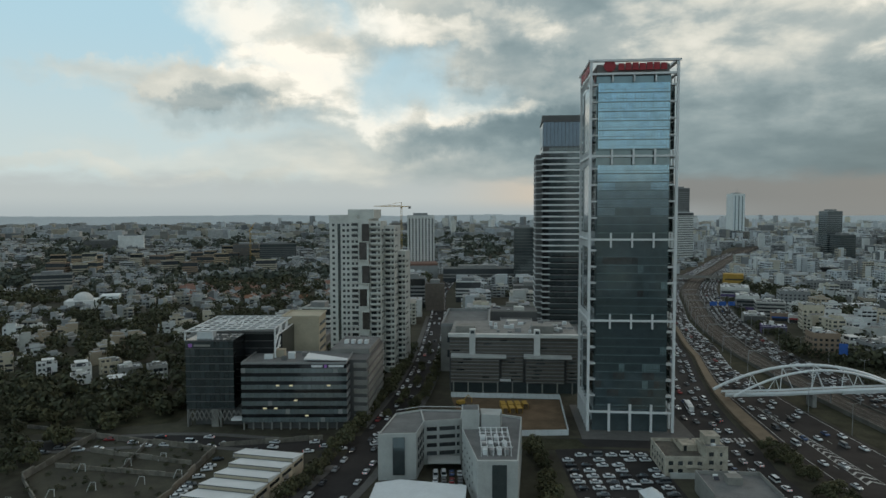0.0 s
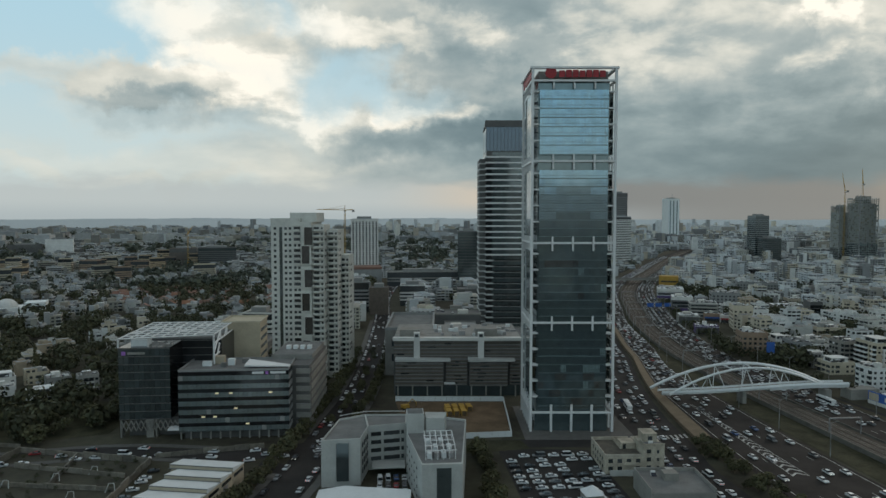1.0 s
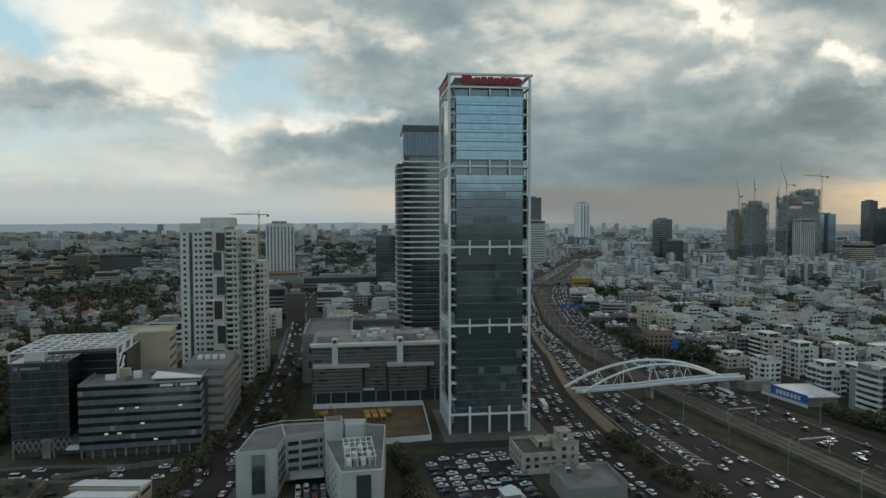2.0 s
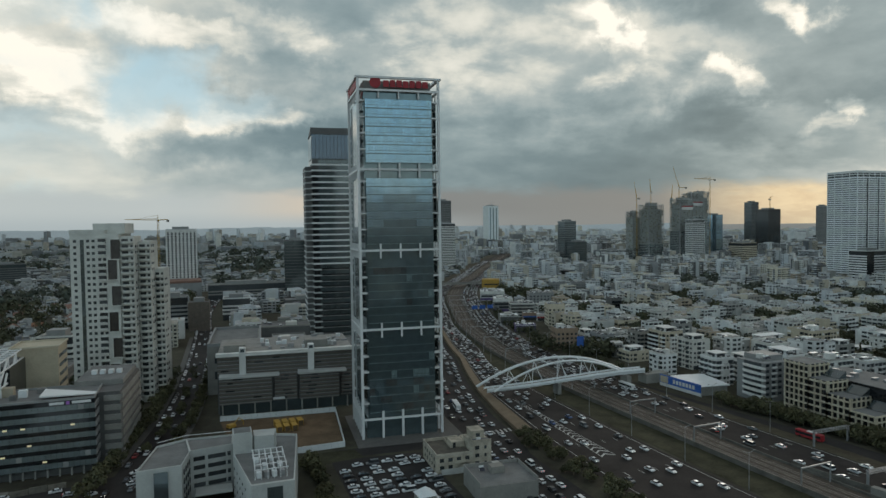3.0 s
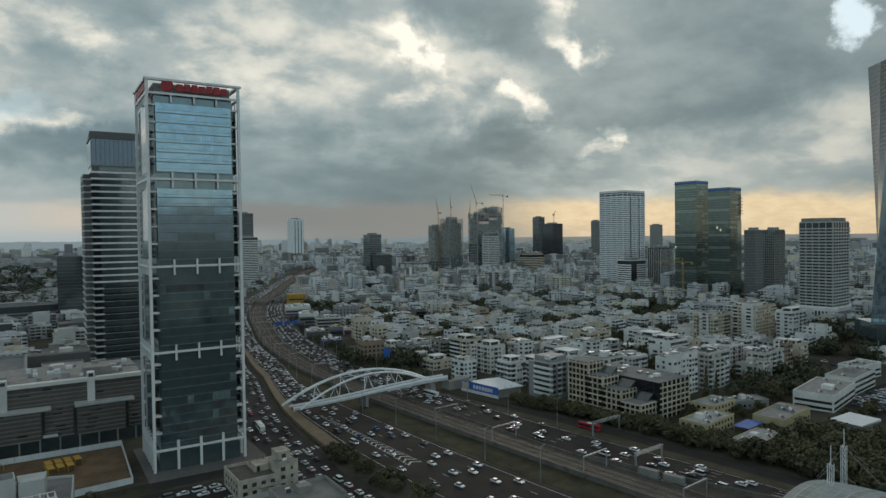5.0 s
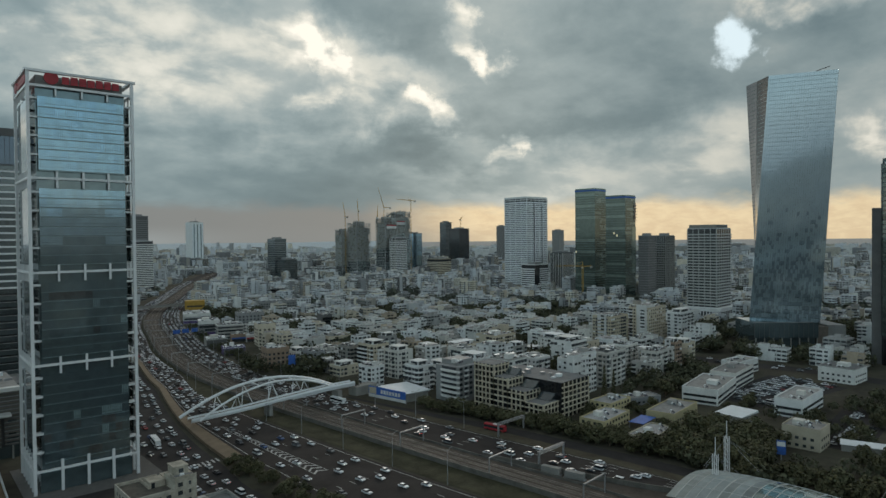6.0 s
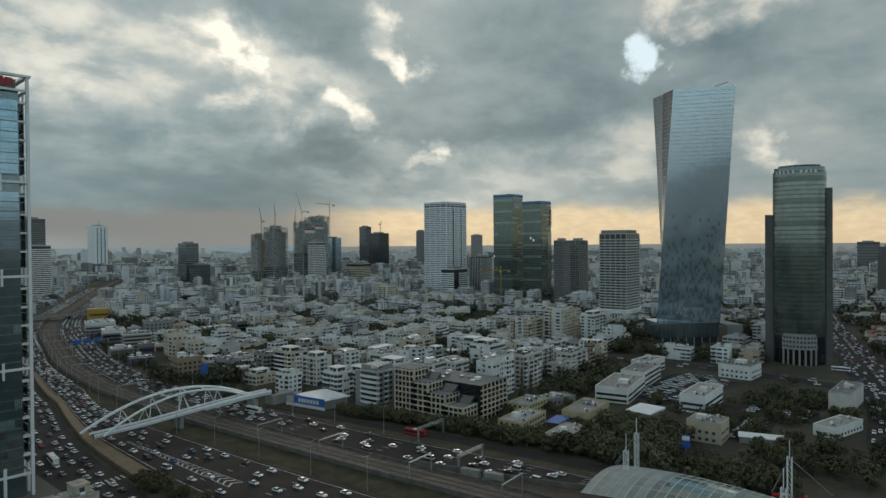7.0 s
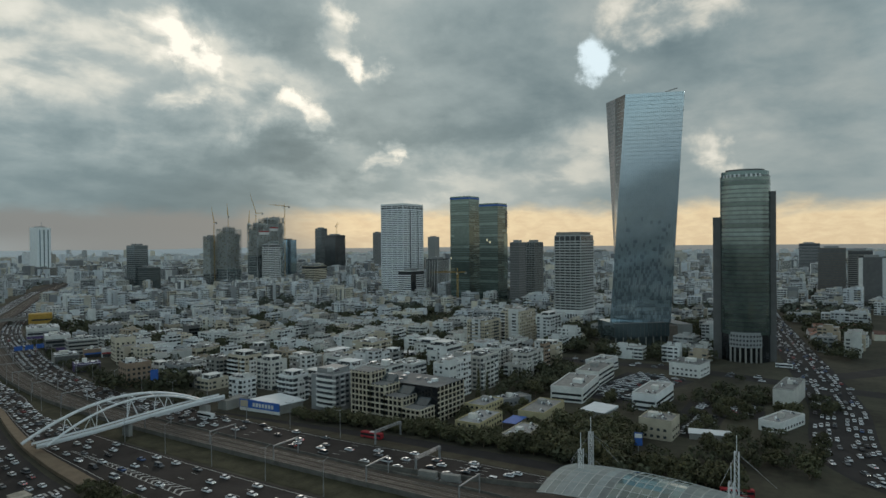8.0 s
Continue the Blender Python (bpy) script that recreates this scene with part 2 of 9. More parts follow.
M = dict(
    earth=material("earth", (0.058, 0.049, 0.038), 0.95, vary=0.5, size=40, second=(0.055, 0.053, 0.037), spec=0.12),
    asphalt=material("asphalt", (0.034, 0.031, 0.0295), 0.9, vary=0.35, size=14, spec=0.12),
    lane_asphalt=material("lane_asphalt", (0.033, 0.0285, 0.026), 0.88, vary=0.4, size=10, spec=0.12),
    paint_line=material("road_paint", (0.35, 0.345, 0.33), 0.75, vary=0.5, size=3),
    concrete=material("concrete", (0.225, 0.22, 0.205), 0.85, vary=0.25, size=6, spread=0.15),
    tan=material("tan_paving", (0.17, 0.13, 0.09), 0.85, vary=0.25, size=5, spec=0.12),
    old_concrete=material("old_wall_concrete", (0.115, 0.108, 0.095), 0.9, vary=0.4, size=5, spec=0.12),
    ballast=material("rail_ballast", (0.076, 0.063, 0.052), 0.95, vary=0.4, size=6, spec=0.12),
    rail=material("rail_steel", (0.22, 0.20, 0.18), 0.5, 0.5, size=6),
    grass=material("grass", (0.034, 0.037, 0.020), 0.95, vary=0.45, size=9, second=(0.050, 0.046, 0.028), spec=0.12),
    verge_earth=material("verge_earth", (0.088, 0.066, 0.046), 0.95, vary=0.5, size=7, second=(0.06, 0.055, 0.038), spec=0.12),
    sand=material("building_sand", (0.115, 0.080, 0.050), 0.95, vary=0.4, size=8, spec=0.12),
    white=material("white_plaster", (0.60, 0.605, 0.595), 0.85, vary=0.15, size=7, spread=0.22),
    apartment=material("apartment_plaster", (0.50, 0.495, 0.47), 0.88, vary=0.2, size=6, spread=0.55),
    cream=material("cream_plaster", (0.44, 0.39, 0.30), 0.88, vary=0.16, size=7, spread=0.25),
    stone=material("pale_stone", (0.53, 0.525, 0.485), 0.85, vary=0.18, size=6),
    grey=material("grey_cladding", (0.22, 0.225, 0.225), 0.7, vary=0.15, size=5, spread=0.15),
    charcoal=material("charcoal_cladding", (0.095, 0.093, 0.09), 0.6, vary=0.2, size=5),
    roof=material("flat_roof", (0.235, 0.235, 0.23), 0.9, vary=0.35, size=4, spread=0.5),
    roof_dark=material("dark_roof", (0.15, 0.15, 0.145), 0.9, vary=0.3, size=6),
    shed=material("white_metal_roof", (0.60, 0.62, 0.62), 0.55, vary=0.12, size=6),
    steel_white=material("white_steel", (0.62, 0.62, 0.61), 0.45, vary=0.08, size=5),
    bridge_paint=material("bridge_paint", (0.66, 0.68, 0.68), 0.4, vary=0.08, size=5),
    tan_wall=material("tan_plaster", (0.40, 0.31, 0.21), 0.88, vary=0.2, size=8, spread=0.2),
    pale_band=material("pale_storey_band", (0.47, 0.475, 0.46), 0.7, vary=0.12, size=5),
    facade_concrete=material("facade_concrete", (0.385, 0.39, 0.37), 0.85, vary=0.16, size=5),
    plaza=material("plaza_paving", (0.105, 0.10, 0.093), 0.85, vary=0.2, size=3, spec=0.12),
    bright=material("bright_plaster", (0.70, 0.705, 0.69), 0.85, vary=0.12, size=6, spread=0.2),
    steel=material("grey_steel", (0.30, 0.30, 0.30), 0.5, 0.5, size=3),
    timber=material("dark_timber_slats", (0.13, 0.105, 0.085), 0.75, vary=0.3, size=3),
    window=material("window_glass", (0.055, 0.062, 0.068), 0.15, 0.2, vary=0.3, size=2, bump=0, spread=0.6, spec=0.7),
    far_window=material("far_window_glass", (0.055, 0.058, 0.062), 0.25, 0.1, vary=0.3, size=4, bump=0, island=0.5),
    # framed tower: deep and mid tones of its glass carry the reflected city
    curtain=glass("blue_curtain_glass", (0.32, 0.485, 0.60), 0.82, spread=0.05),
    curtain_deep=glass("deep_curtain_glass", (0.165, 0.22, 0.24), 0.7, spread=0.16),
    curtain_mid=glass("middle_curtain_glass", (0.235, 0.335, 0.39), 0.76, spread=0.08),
    curtain_blind=material("glass_with_blinds", (0.20, 0.275, 0.29), 0.25, 0.35, size=2, bump=0, spread=0.3, spec=0.7),
    purple=material("purple_panel", (0.09, 0.06, 0.16), 0.6, size=2),
    brick=material("tan_brick_render", (0.26, 0.185, 0.13), 0.85, vary=0.2, size=4),
    dark_glass=glass("dark_curtain_glass", (0.13, 0.16, 0.17), 0.7),
    black_glass=glass("black_glass", (0.035, 0.038, 0.042), 0.5),
    teal_glass=glass("teal_glass", (0.20, 0.27, 0.265), 0.7, spread=0.3),
    green_glass=material("green_black_glass", (0.115, 0.155, 0.14), 0.10, 0.65, vary=0.3, size=5, bump=0, spread=0.2, spec=0.7),
    green_pale=material("green_glass_with_blinds", (0.20, 0.255, 0.235), 0.14, 0.55, vary=0.3, size=5, bump=0, spread=0.2, spec=0.7),
    suburb=material("suburb_plaster", (0.36, 0.37, 0.37), 0.9, vary=0.25, size=10, bump=0, island=0.6),
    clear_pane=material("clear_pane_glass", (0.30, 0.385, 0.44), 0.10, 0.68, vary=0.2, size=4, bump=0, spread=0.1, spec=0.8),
    crown_glass=glass("crown_glass", (0.11, 0.145, 0.185), 0.75, spread=0.05),
    netting=material("site_netting", (0.33, 0.335, 0.30), 0.9, vary=0.4, size=5, bump=0, island=0.45),
    pale_clad=material("pale_cladding", (0.66, 0.69, 0.70), 0.6, vary=0.1, size=8, spread=0.1),
    panel_glass=material("solar_panel_glass", (0.03, 0.035, 0.05), 0.2, 0.2, vary=0.2, size=1, bump=0, spec=0.6),
    # far woods: haze is put into this paler, bluer leaf colour
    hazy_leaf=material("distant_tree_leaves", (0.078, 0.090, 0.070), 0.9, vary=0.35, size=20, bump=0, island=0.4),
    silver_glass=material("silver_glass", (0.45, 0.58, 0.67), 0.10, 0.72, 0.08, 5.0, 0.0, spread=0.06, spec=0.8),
    canopy_glass=material("canopy_glass", (0.20, 0.235, 0.235), 0.35, 0.3, vary=0.25, size=4, bump=0, spread=0.3),
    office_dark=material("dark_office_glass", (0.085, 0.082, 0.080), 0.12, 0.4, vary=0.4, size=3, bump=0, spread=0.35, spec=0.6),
    ochre=material("yellow_ochre_plaster", (0.40, 0.345, 0.20), 0.88, vary=0.2, size=6, spread=0.15),
    # pale and bluish: some haze of distance is put into this base colour
    city=material("far_city_plaster", (0.56, 0.575, 0.575), 0.9, vary=0.2, size=12, bump=0, island=0.68),
    city_roof=material("far_city_roof", (0.33, 0.34, 0.345), 0.9, vary=0.3, size=9, bump=0, island=0.5),
    tiles=material("red_roof_tiles", (0.21, 0.115, 0.085), 0.85, vary=0.3, size=3, island=0.3),
    leaf=material("tree_leaves", (0.085, 0.086, 0.048), 0.75, vary=0.4, size=2.5, bump=0, spread=0.4, island=0.4, spec=0.15),
    far_leaf=material("far_tree_leaves", (0.074, 0.078, 0.048), 0.85, vary=0.4, size=14, bump=0, island=0.45, spec=0.15),
    bark=material("tree_bark", (0.12, 0.09, 0.06), 0.9, size=0.6),
    red=material("red_sign", (0.30, 0.022, 0.028), 0.5, size=2),
    blue=material("blue_sheet", (0.03, 0.10, 0.34), 0.6, size=2),
    yellow=material("yellow_panel", (0.38, 0.225, 0.04), 0.7, size=3),
    tyre=material("tyre_rubber", (0.02, 0.02, 0.02), 0.9, size=0.5),
    car_glass=material("car_glass", (0.03, 0.035, 0.04), 0.1, 0.3, bump=0, size=1, spec=0.8),
    lamp_white=lit("headlamp", (1.0, 0.95, 0.82), 1.5),
    lamp_red=lit("tail_lamp", (0.8, 0.05, 0.03), 0.8),
    lamp_warm=lit("office_light", (1.0, 0.78, 0.48), 0.22),
)
CAR_PAINT = [material("car_paint_" + n, c, 0.3, 0.1, 0.06, 2, 0, spec=0.6) for n, c in (
    ("white", (0.64, 0.645, 0.65)), ("silver", (0.46, 0.47, 0.48)), ("grey", (0.14, 0.145, 0.15)), ("black", (0.025, 0.025, 0.028)),
    ("red", (0.25, 0.03, 0.03)), ("blue", (0.05, 0.09, 0.20)))]


# ---------------------------------------------------------------- mesh building
class Geo:
    """Collects faces for one mesh: boxes, prisms, tubes, each face with a material number."""

    def __init__(self):
        self.v, self.f, self.m = [], [], []

    def face(self, pts, mi=0):
        n = len(self.v)
        self.v.extend(pts)
        self.f.append(tuple(range(n, n + len(pts))))
        self.m.append(mi)

    def box(self, x0, y0, z0, x1, y1, z1, mi=0, top=None, rot=0.0, at=(0, 0)):
        c, s = math.cos(rot), math.sin(rot)
        n = len(self.v)
        for z in (z0, z1):
            for x, y in ((x0, y0), (x1, y0), (x1, y1), (x0, y1)):
                self.v.append((at[0] + x * c - y * s, at[1] + x * s + y * c, z))
        for q in ((0, 1, 5, 4), (1, 2, 6, 5), (2, 3, 7, 6), (3, 0, 4, 7), (4, 5, 6, 7), (3, 2, 1, 0)):
            self.f.append(tuple(n + i for i in q))
        self.m.extend([mi] * 4 + [mi if top is None else top] + [mi])
        return self

    def prism(self, poly, z0, z1, mi=0, top=None):
        """poly runs counter-clockwise seen from above; z1 may be a list of heights."""
        n, k = len(self.v), len(poly)
        zs = z1 if isinstance(z1, (list, tuple)) else [z1] * k
        self.v.extend((x, y, z0) for x, y in poly)
        self.v.extend((x, y, z) for (x, y), z in zip(poly, zs))
        for i in range(k):
            j = (i + 1) % k
            self.f.append((n + i, n + j, n + k + j, n + k + i))
            self.m.append(mi)
        self.f.append(tuple(n + k + i for i in range(k)))
        self.m.append(mi if top is None else top)
        self.f.append(tuple(n + i for i in reversed(range(k))))
        self.m.append(mi)
        return self

    def tube(self, pts, r, sides=6, mi=0, r1=None):
        pts = [Vector(p) for p in pts]
        n0 = len(self.v)
        for i, p in enumerate(pts):
            d = (pts[min(i + 1, len(pts) - 1)] - pts[max(i - 1, 0)]).normalized()
            a = d.cross(Vector((0, 0, 1)) if abs(d.z) < 0.95 else Vector((1, 0, 0))).normalized()
            b = d.cross(a)
            rr = r if r1 is None else r + (r1 - r) * i / (len(pts) - 1)
            for k in range(sides):
                t = 2 * math.pi * k / sides
                self.v.append(tuple(p + a * math.cos(t) * rr + b * math.sin(t) * rr))
        for i in range(len(pts) - 1):
            for k in range(sides):
                j = (k + 1) % sides
                self.f.append((n0 + i * sides + k, n0 + i * sides + j, n0 + (i + 1) * sides + j, n0 + (i + 1) * sides + k))
                self.m.append(mi)
        e = n0 + (len(pts) - 1) * sides
        self.f.append(tuple(n0 + k for k in reversed(range(sides))))
        self.f.append(tuple(e + k for k in range(sides)))
        self.m.extend([mi, mi])
        return self

    def mesh(self, name, mats):
        me = bpy.data.meshes.new(name)
        me.from_pydata(self.v, [], self.f)
        for m in mats:
            me.materials.append(m)
        if len(mats) > 1:
            me.polygons.foreach_set("material_index", self.m)
        me.update()
        return me


def part(name, geo, mats, parent, label="", at=None):
    data = geo.mesh(name, mats if isinstance(mats, list) else [mats]) if isinstance(geo, Geo) else geo
    ob = new(name, data)
    ob.parent = parent
    if at is not None:
        ob.matrix_basis = at
    if label:
        ob["label"] = label
    return ob


def thing(name, m, label, category, group="", kind=""):
    ob = new(name)
    ob.empty_display_size = 0.5
    ob.matrix_basis = m
    return tagged(ob, label, category, group, kind)


def single(name, geo, mats, label, category, kind="", m=None, group=""):
    ob = new(name, geo.mesh(name, mats if isinstance(mats, list) else [mats]))
    if m is not None:
        ob.matrix_basis = m
    return tagged(ob, label, category, group, kind)


def unit_box(name, w, d, h, mats):
    return Geo().box(-w / 2, -d / 2, 0, w / 2, d / 2, h).mesh(name, mats if isinstance(mats, list) else [mats])

# ---------------------------------------------------------------- ground, roads, railway
def smooth_line(pts, step=8.0):
    """A Catmull-Rom curve through plan points, sampled evenly."""
    p = [Vector(q) for q in pts]
    p = [p[0] * 2 - p[1]] + p + [p[-1] * 2 - p[-2]]
    res = []
    for i in range(1, len(p) - 2):
        n = max(2, int((p[i + 1] - p[i]).length / step))
        for k in range(n):
            t = k / n
            a, b, c, d = p[i - 1], p[i], p[i + 1], p[i + 2]
            res.append(0.5 * ((2 * b) + (c - a) * t + (2 * a - 5 * b + 4 * c - d) * t * t + (3 * b - a - 3 * c + d) * t ** 3))
    res.append(p[-2])
    return res


def normals(line):
    res = []
    for i in range(len(line)):
        d = (line[min(i + 1, len(line) - 1)] - line[max(i - 1, 0)]).normalized()
        res.append(Vector((d.y, -d.x)))
    return res


def value(spec, y):
    """A number, or one that changes along y: [(y, value), ...]."""
    if isinstance(spec, (int, float)):
        return spec
    return float(np.interp(y, [a for a, b in spec], [b for a, b in spec]))


def ribbon(geo, line, o0, o1, z, mi=0, thick=0.0):
    ns = normals(line)
    for i in range(len(line) - 1):
        q = []
        for j, o in ((i, o0), (i, o1), (i + 1, o1), (i + 1, o0)):
            p = line[j] + ns[j] * value(o, line[j].y)
            q.append((p.x, p.y, z))
        geo.face(q, mi)
        if thick:
            for a, b in ((q[1], q[2]), (q[3], q[0])):
                geo.face([(*a[:2], z - thick), (*b[:2], z - thick), b, a], mi)
    return geo


def line_at(line, ns, i, off):
    p = line[i] + ns[i] * value(off, line[i].y)
    return p


GROUND = 4900.0
g = Geo()
ring = [(GROUND * math.cos(k * math.pi / 48), GROUND * math.sin(k * math.pi / 48), 0) for k in range(96)]
for k in range(96):
    g.face([(0, 0, 0), ring[k], ring[(k + 1) % 96]])
single("ground", g, M["earth"], "dark earth and dry grass between the streets", "ground", "structure")

RAIL = smooth_line([(206, -420), (208, -60), (209, 60), (209, 130), (206, 200), (204, 270), (203, 340), (205, 400), (209, 450), (217, 500), (229, 560), (243, 610),
                    (262, 670), (290, 760), (330, 860), (385, 970), (470, 1120), (580, 1320), (720, 1560), (900, 1850)])
RAIL_N = normals(RAIL)
A_IN = [(0, -66), (220, -66), (263, -63), (340, -53), (430, -34), (530, -27), (700, -30), (900, -30)]
A_OUT = [(0, -26), (263, -26), (400, -24), (460, -13), (900, -10)]
B_OUT = [(0, 40), (150, 38), (240, 34), (340, 34), (430, 32), (560, 34), (900, 32)]

B_IN = [(0, 31), (100, 29), (120, 22), (150, 15), (185, 9.5), (220, 9), (900, 9)]

g = Geo()
ribbon(g, RAIL, A_IN, A_OUT, 0.05)
ribbon(g, RAIL, B_IN, B_OUT, 0.05)
single("road", g, M["lane_asphalt"], "worn grey motorway carriageways beside the railway", "motorway", "structure")
g = Geo()
ribbon(g, RAIL, [(0, 46), (200, 45), (330, 36.5), (340, 36.5)], [(0, 56), (200, 54), (330, 38), (340, 38)], 0.06)
single("service_road", g, M["asphalt"], "dark asphalt service road along the motorway trees", "road", "structure")
g = Geo()
ribbon(g, RAIL, -8, 8, 0.5, thick=0.5)
single("railway_bed", g, M["ballast"], "pale gravel railway bed between the carriageways", "railway bed", "structure")
for o in (-5.2, -3.8, -1.2, 0.2, 2.9, 4.3):
    g = Geo()
    ribbon(g, RAIL, o - 0.07, o + 0.07, 0.68, thick=0.18)
    single("rail", g, M["rail"], "long worn steel railway track", "railway track", "structure", group="railway tracks")
g = Geo()
ribbon(g, RAIL, [(0, -25.5), (400, -23.5), (460, -12.6), (900, -9.6)], -9.3, 0.12)
single("verge", g, M["grass"], "dry dark green slope below the railway wall", "grass verge", "structure")
g = Geo()
ribbon(g, [p for p in RAIL if 40 < p.y < 196], 8.9, [(y, v - 0.6) for y, v in B_IN], 0.3)
single("station_yard", g, M["ballast"], "gravel yard between the tracks and the station wall", "yard", "structure")
g = Geo()
ribbon(g, RAIL, -9.3, -8.6, 2.2, thick=2.2)
ribbon(g, RAIL, 8.3, 8.8, 1.3, thick=1.3)
station_yard = [p for p in RAIL if 40 < p.y < 196]
ribbon(g, station_yard, [(y, v - 0.5) for y, v in B_IN], B_IN, 2.3, thick=2.3)
single("railway_wall", g, M["old_concrete"], "low stained concrete walls of the railway", "retaining wall", "structure")
g = Geo()
ribbon(g, [p for p in RAIL if 40 < p.y < 332], [(0, 40.6), (150, 38.6), (240, 34.6), (340, 34.6)], [(0, 45.6), (200, 44.6), (330, 36.2), (340, 36.2)], 0.045)
single("earth_verge", g, M["verge_earth"], "bare brown earth between motorway and service road", "verge", "structure")
PROM0 = [(0, -78), (240, -75), (263, -71), (300, -66), (340, -58.5), (430, -38), (530, -30.5)]
PROM1 = [(0, -67), (240, -66.5), (263, -64), (340, -53.5), (430, -34.5), (530, -27.5)]
STREET0 = [(0, -116), (200, -108), (263, -104), (340, -87), (430, -62), (530, -50)]
STREET1 = [(0, -82), (240, -79), (263, -74), (300, -69), (340, -61), (430, -40), (530, -31.5)]
near_rail = [p for p in RAIL if 266 < p.y < 560]
g = Geo()
ribbon(g, near_rail, PROM0, PROM1, 1.6, thick=1.6)
single("promenade", g, M["tan"], "tan paved raised walkway between street and motorway", "walkway", "structure")
g = Geo()
ribbon(g, [p for p in RAIL if -20 < p.y < 540], STREET0, STREET1, 0.055)
single("street", g, M["asphalt"], "dark city street full of cars beside the tower", "street", "structure")

# lane marks
g = Geo()


def dashes(off, y0, y1, on=4.0, gap=8.0, wide=0.16, line=RAIL, ns=RAIL_N, z=0.07):
    run = 0.0
    for i in range(len(line) - 1):
        if not y0 < line[i].y < y1:
            continue
        if gap == 0 or (run % (on + gap)) < on:
            a, b = line_at(line, ns, i, off), line_at(line, ns, i + 1, off)
            if gap:
                b = a + (b - a).normalized() * on
            for_n = ns[i] * wide
            g.face([(a.x - for_n.x, a.y - for_n.y, z), (a.x + for_n.x, a.y + for_n.y, z), (b.x + for_n.x, b.y + for_n.y, z), (b.x - for_n.x, b.y - for_n.y, z)])
        run += (line[i + 1] - line[i]).length


def between(a, b, f):
    ys = sorted({y for s in (a, b) if not isinstance(s, (int, float)) for y, v in s})
    return [(y, value(a, y) * (1 - f) + value(b, y) * f) for y in ys]


A_LANES = [between(A_IN, A_OUT, f) for f in (0.08, 0.27, 0.44, 0.61, 0.78, 0.95)]
B_LANES = [between(B_IN, B_OUT, f) for f in (0.08, 0.28, 0.46, 0.64, 0.82, 0.96)]
for lanes in (A_LANES, B_LANES):
    for k, o in enumerate(lanes):
        dashes(o, -50, 900, gap=0 if k in (0, 5) else 8.0)
# hatched gore on the near carriageway
for i in range(21):
    y = 229 + i * 4.2
    w = 0.3 + 2.9 * (1 - i / 21)
    x = float(np.interp(y, [229, 260, 285, 318], [155.2, 155.6, 157.0, 157.2]))
    g.face([(x - w, y - 1.2, 0.075), (x - w, y, 0.075), (x, y + 2.6, 0.075), (x, y + 1.4, 0.075)])
    g.face([(x, y + 1.4, 0.075), (x, y + 2.6, 0.075), (x + w, y, 0.075), (x + w, y - 1.2, 0.075)])
for s_x in (-1, 1):
    g.face([(155.2 + s_x * 3.3, 228, 0.073), (155.2 + s_x * 3.3 + 0.3, 228, 0.073), (157.2 + s_x * 0.4 + 0.3, 322, 0.073), (157.2 + s_x * 0.4, 322, 0.073)])
# zebra crossing on the street
for k in range(9):
    a = Vector((114 + k * 2.2, 271 + k * 0.2))
    g.face([(a.x, a.y, 0.075), (a.x + 1.0, a.y, 0.075), (a.x + 1.4, a.y + 4.5, 0.075), (a.x + 0.4, a.y + 4.5, 0.075)])
single("road_marking", g, M["paint_line"], "worn white lane lines, hatching and crossing stripes", "road marking", "structure")

# city streets
g = Geo()
level = 0.012
for pts, w in (([(-62, 150), (-38, 228), (-27, 290), (-17, 355), (-10, 450), (-5, 610), (-2, 800), (30, 1100)], 8),
               ([(-330, 262), (-200, 262), (-120, 276), (-60, 268), (-20, 281)], 6),
               ([(-40, 268), (52, 272), (100, 268)], 5),
               ([(285, -60), (330, 6), (442, 22), (560, 45), (720, 79), (1000, 135), (1500, 210)], 15),
               ([(520, 40), (600, -14), (760, -70)], 9),
               ([(500, 330), (506, 199), (512, 138), (504, 88), (495, 50), (480, -70)], 9)):
    level += 0.006
    ribbon(g, smooth_line(pts, 12), -w, w, level)
single("side_streets", g, M["asphalt"], "dark asphalt side streets between the blocks", "street", "structure")
# raised pavements along the near streets
g = Geo()
for pts, w in (([(-62, 150), (-38, 228), (-34, 246)], 8), ([(-27, 290), (-17, 355), (-10, 450), (-5, 610)], 8), ([(-200, 262), (-120, 276), (-72, 270)], 6)):
    line = smooth_line(pts, 10)
    ribbon(g, line, w, w + 3.2, 0.14, thick=0.14)
    ribbon(g, line, -w - 3.2, -w, 0.14, thick=0.14)
ribbon(g, [p for p in RAIL if 276 < p.y < 520], [(y, v - 3.4) for y, v in STREET0], STREET0, 0.14, thick=0.14)
single("pavement", g, M["plaza"], "grey raised pavements along the streets", "pavement", "structure")
# planted islands and bays beside the junction
g = Geo()
g.prism([(-50, 290), (-36, 292), (-30, 330), (-36, 345), (-46, 320)], 0, 0.05)
g.prism([(30, 262), (60, 265), (58, 276), (30, 278)], 0, 0.05)
single("planting", g, M["grass"], "dark planted strips beside the streets", "planting", "structure")
# car parks
g = Geo()
g.prism([(46, 180), (84, 180), (84, 262), (46, 266)], 0, 0.045)
g.prism([(384, 126), (472, 108), (480, 158), (392, 164)], 0, 0.045)
g.prism([(-60, 180), (-40, 180), (-30, 250), (-50, 262)], 0, 0.04)
g.prism([(388, 52), (424, 58), (420, 98), (386, 96)], 0, 0.04)
g.prism([(334, 70), (386, 72), (386, 98), (334, 98)], 0, 0.036)
single("car_park", g, M["asphalt"], "open asphalt car parks with parked cars", "car park", "structure")

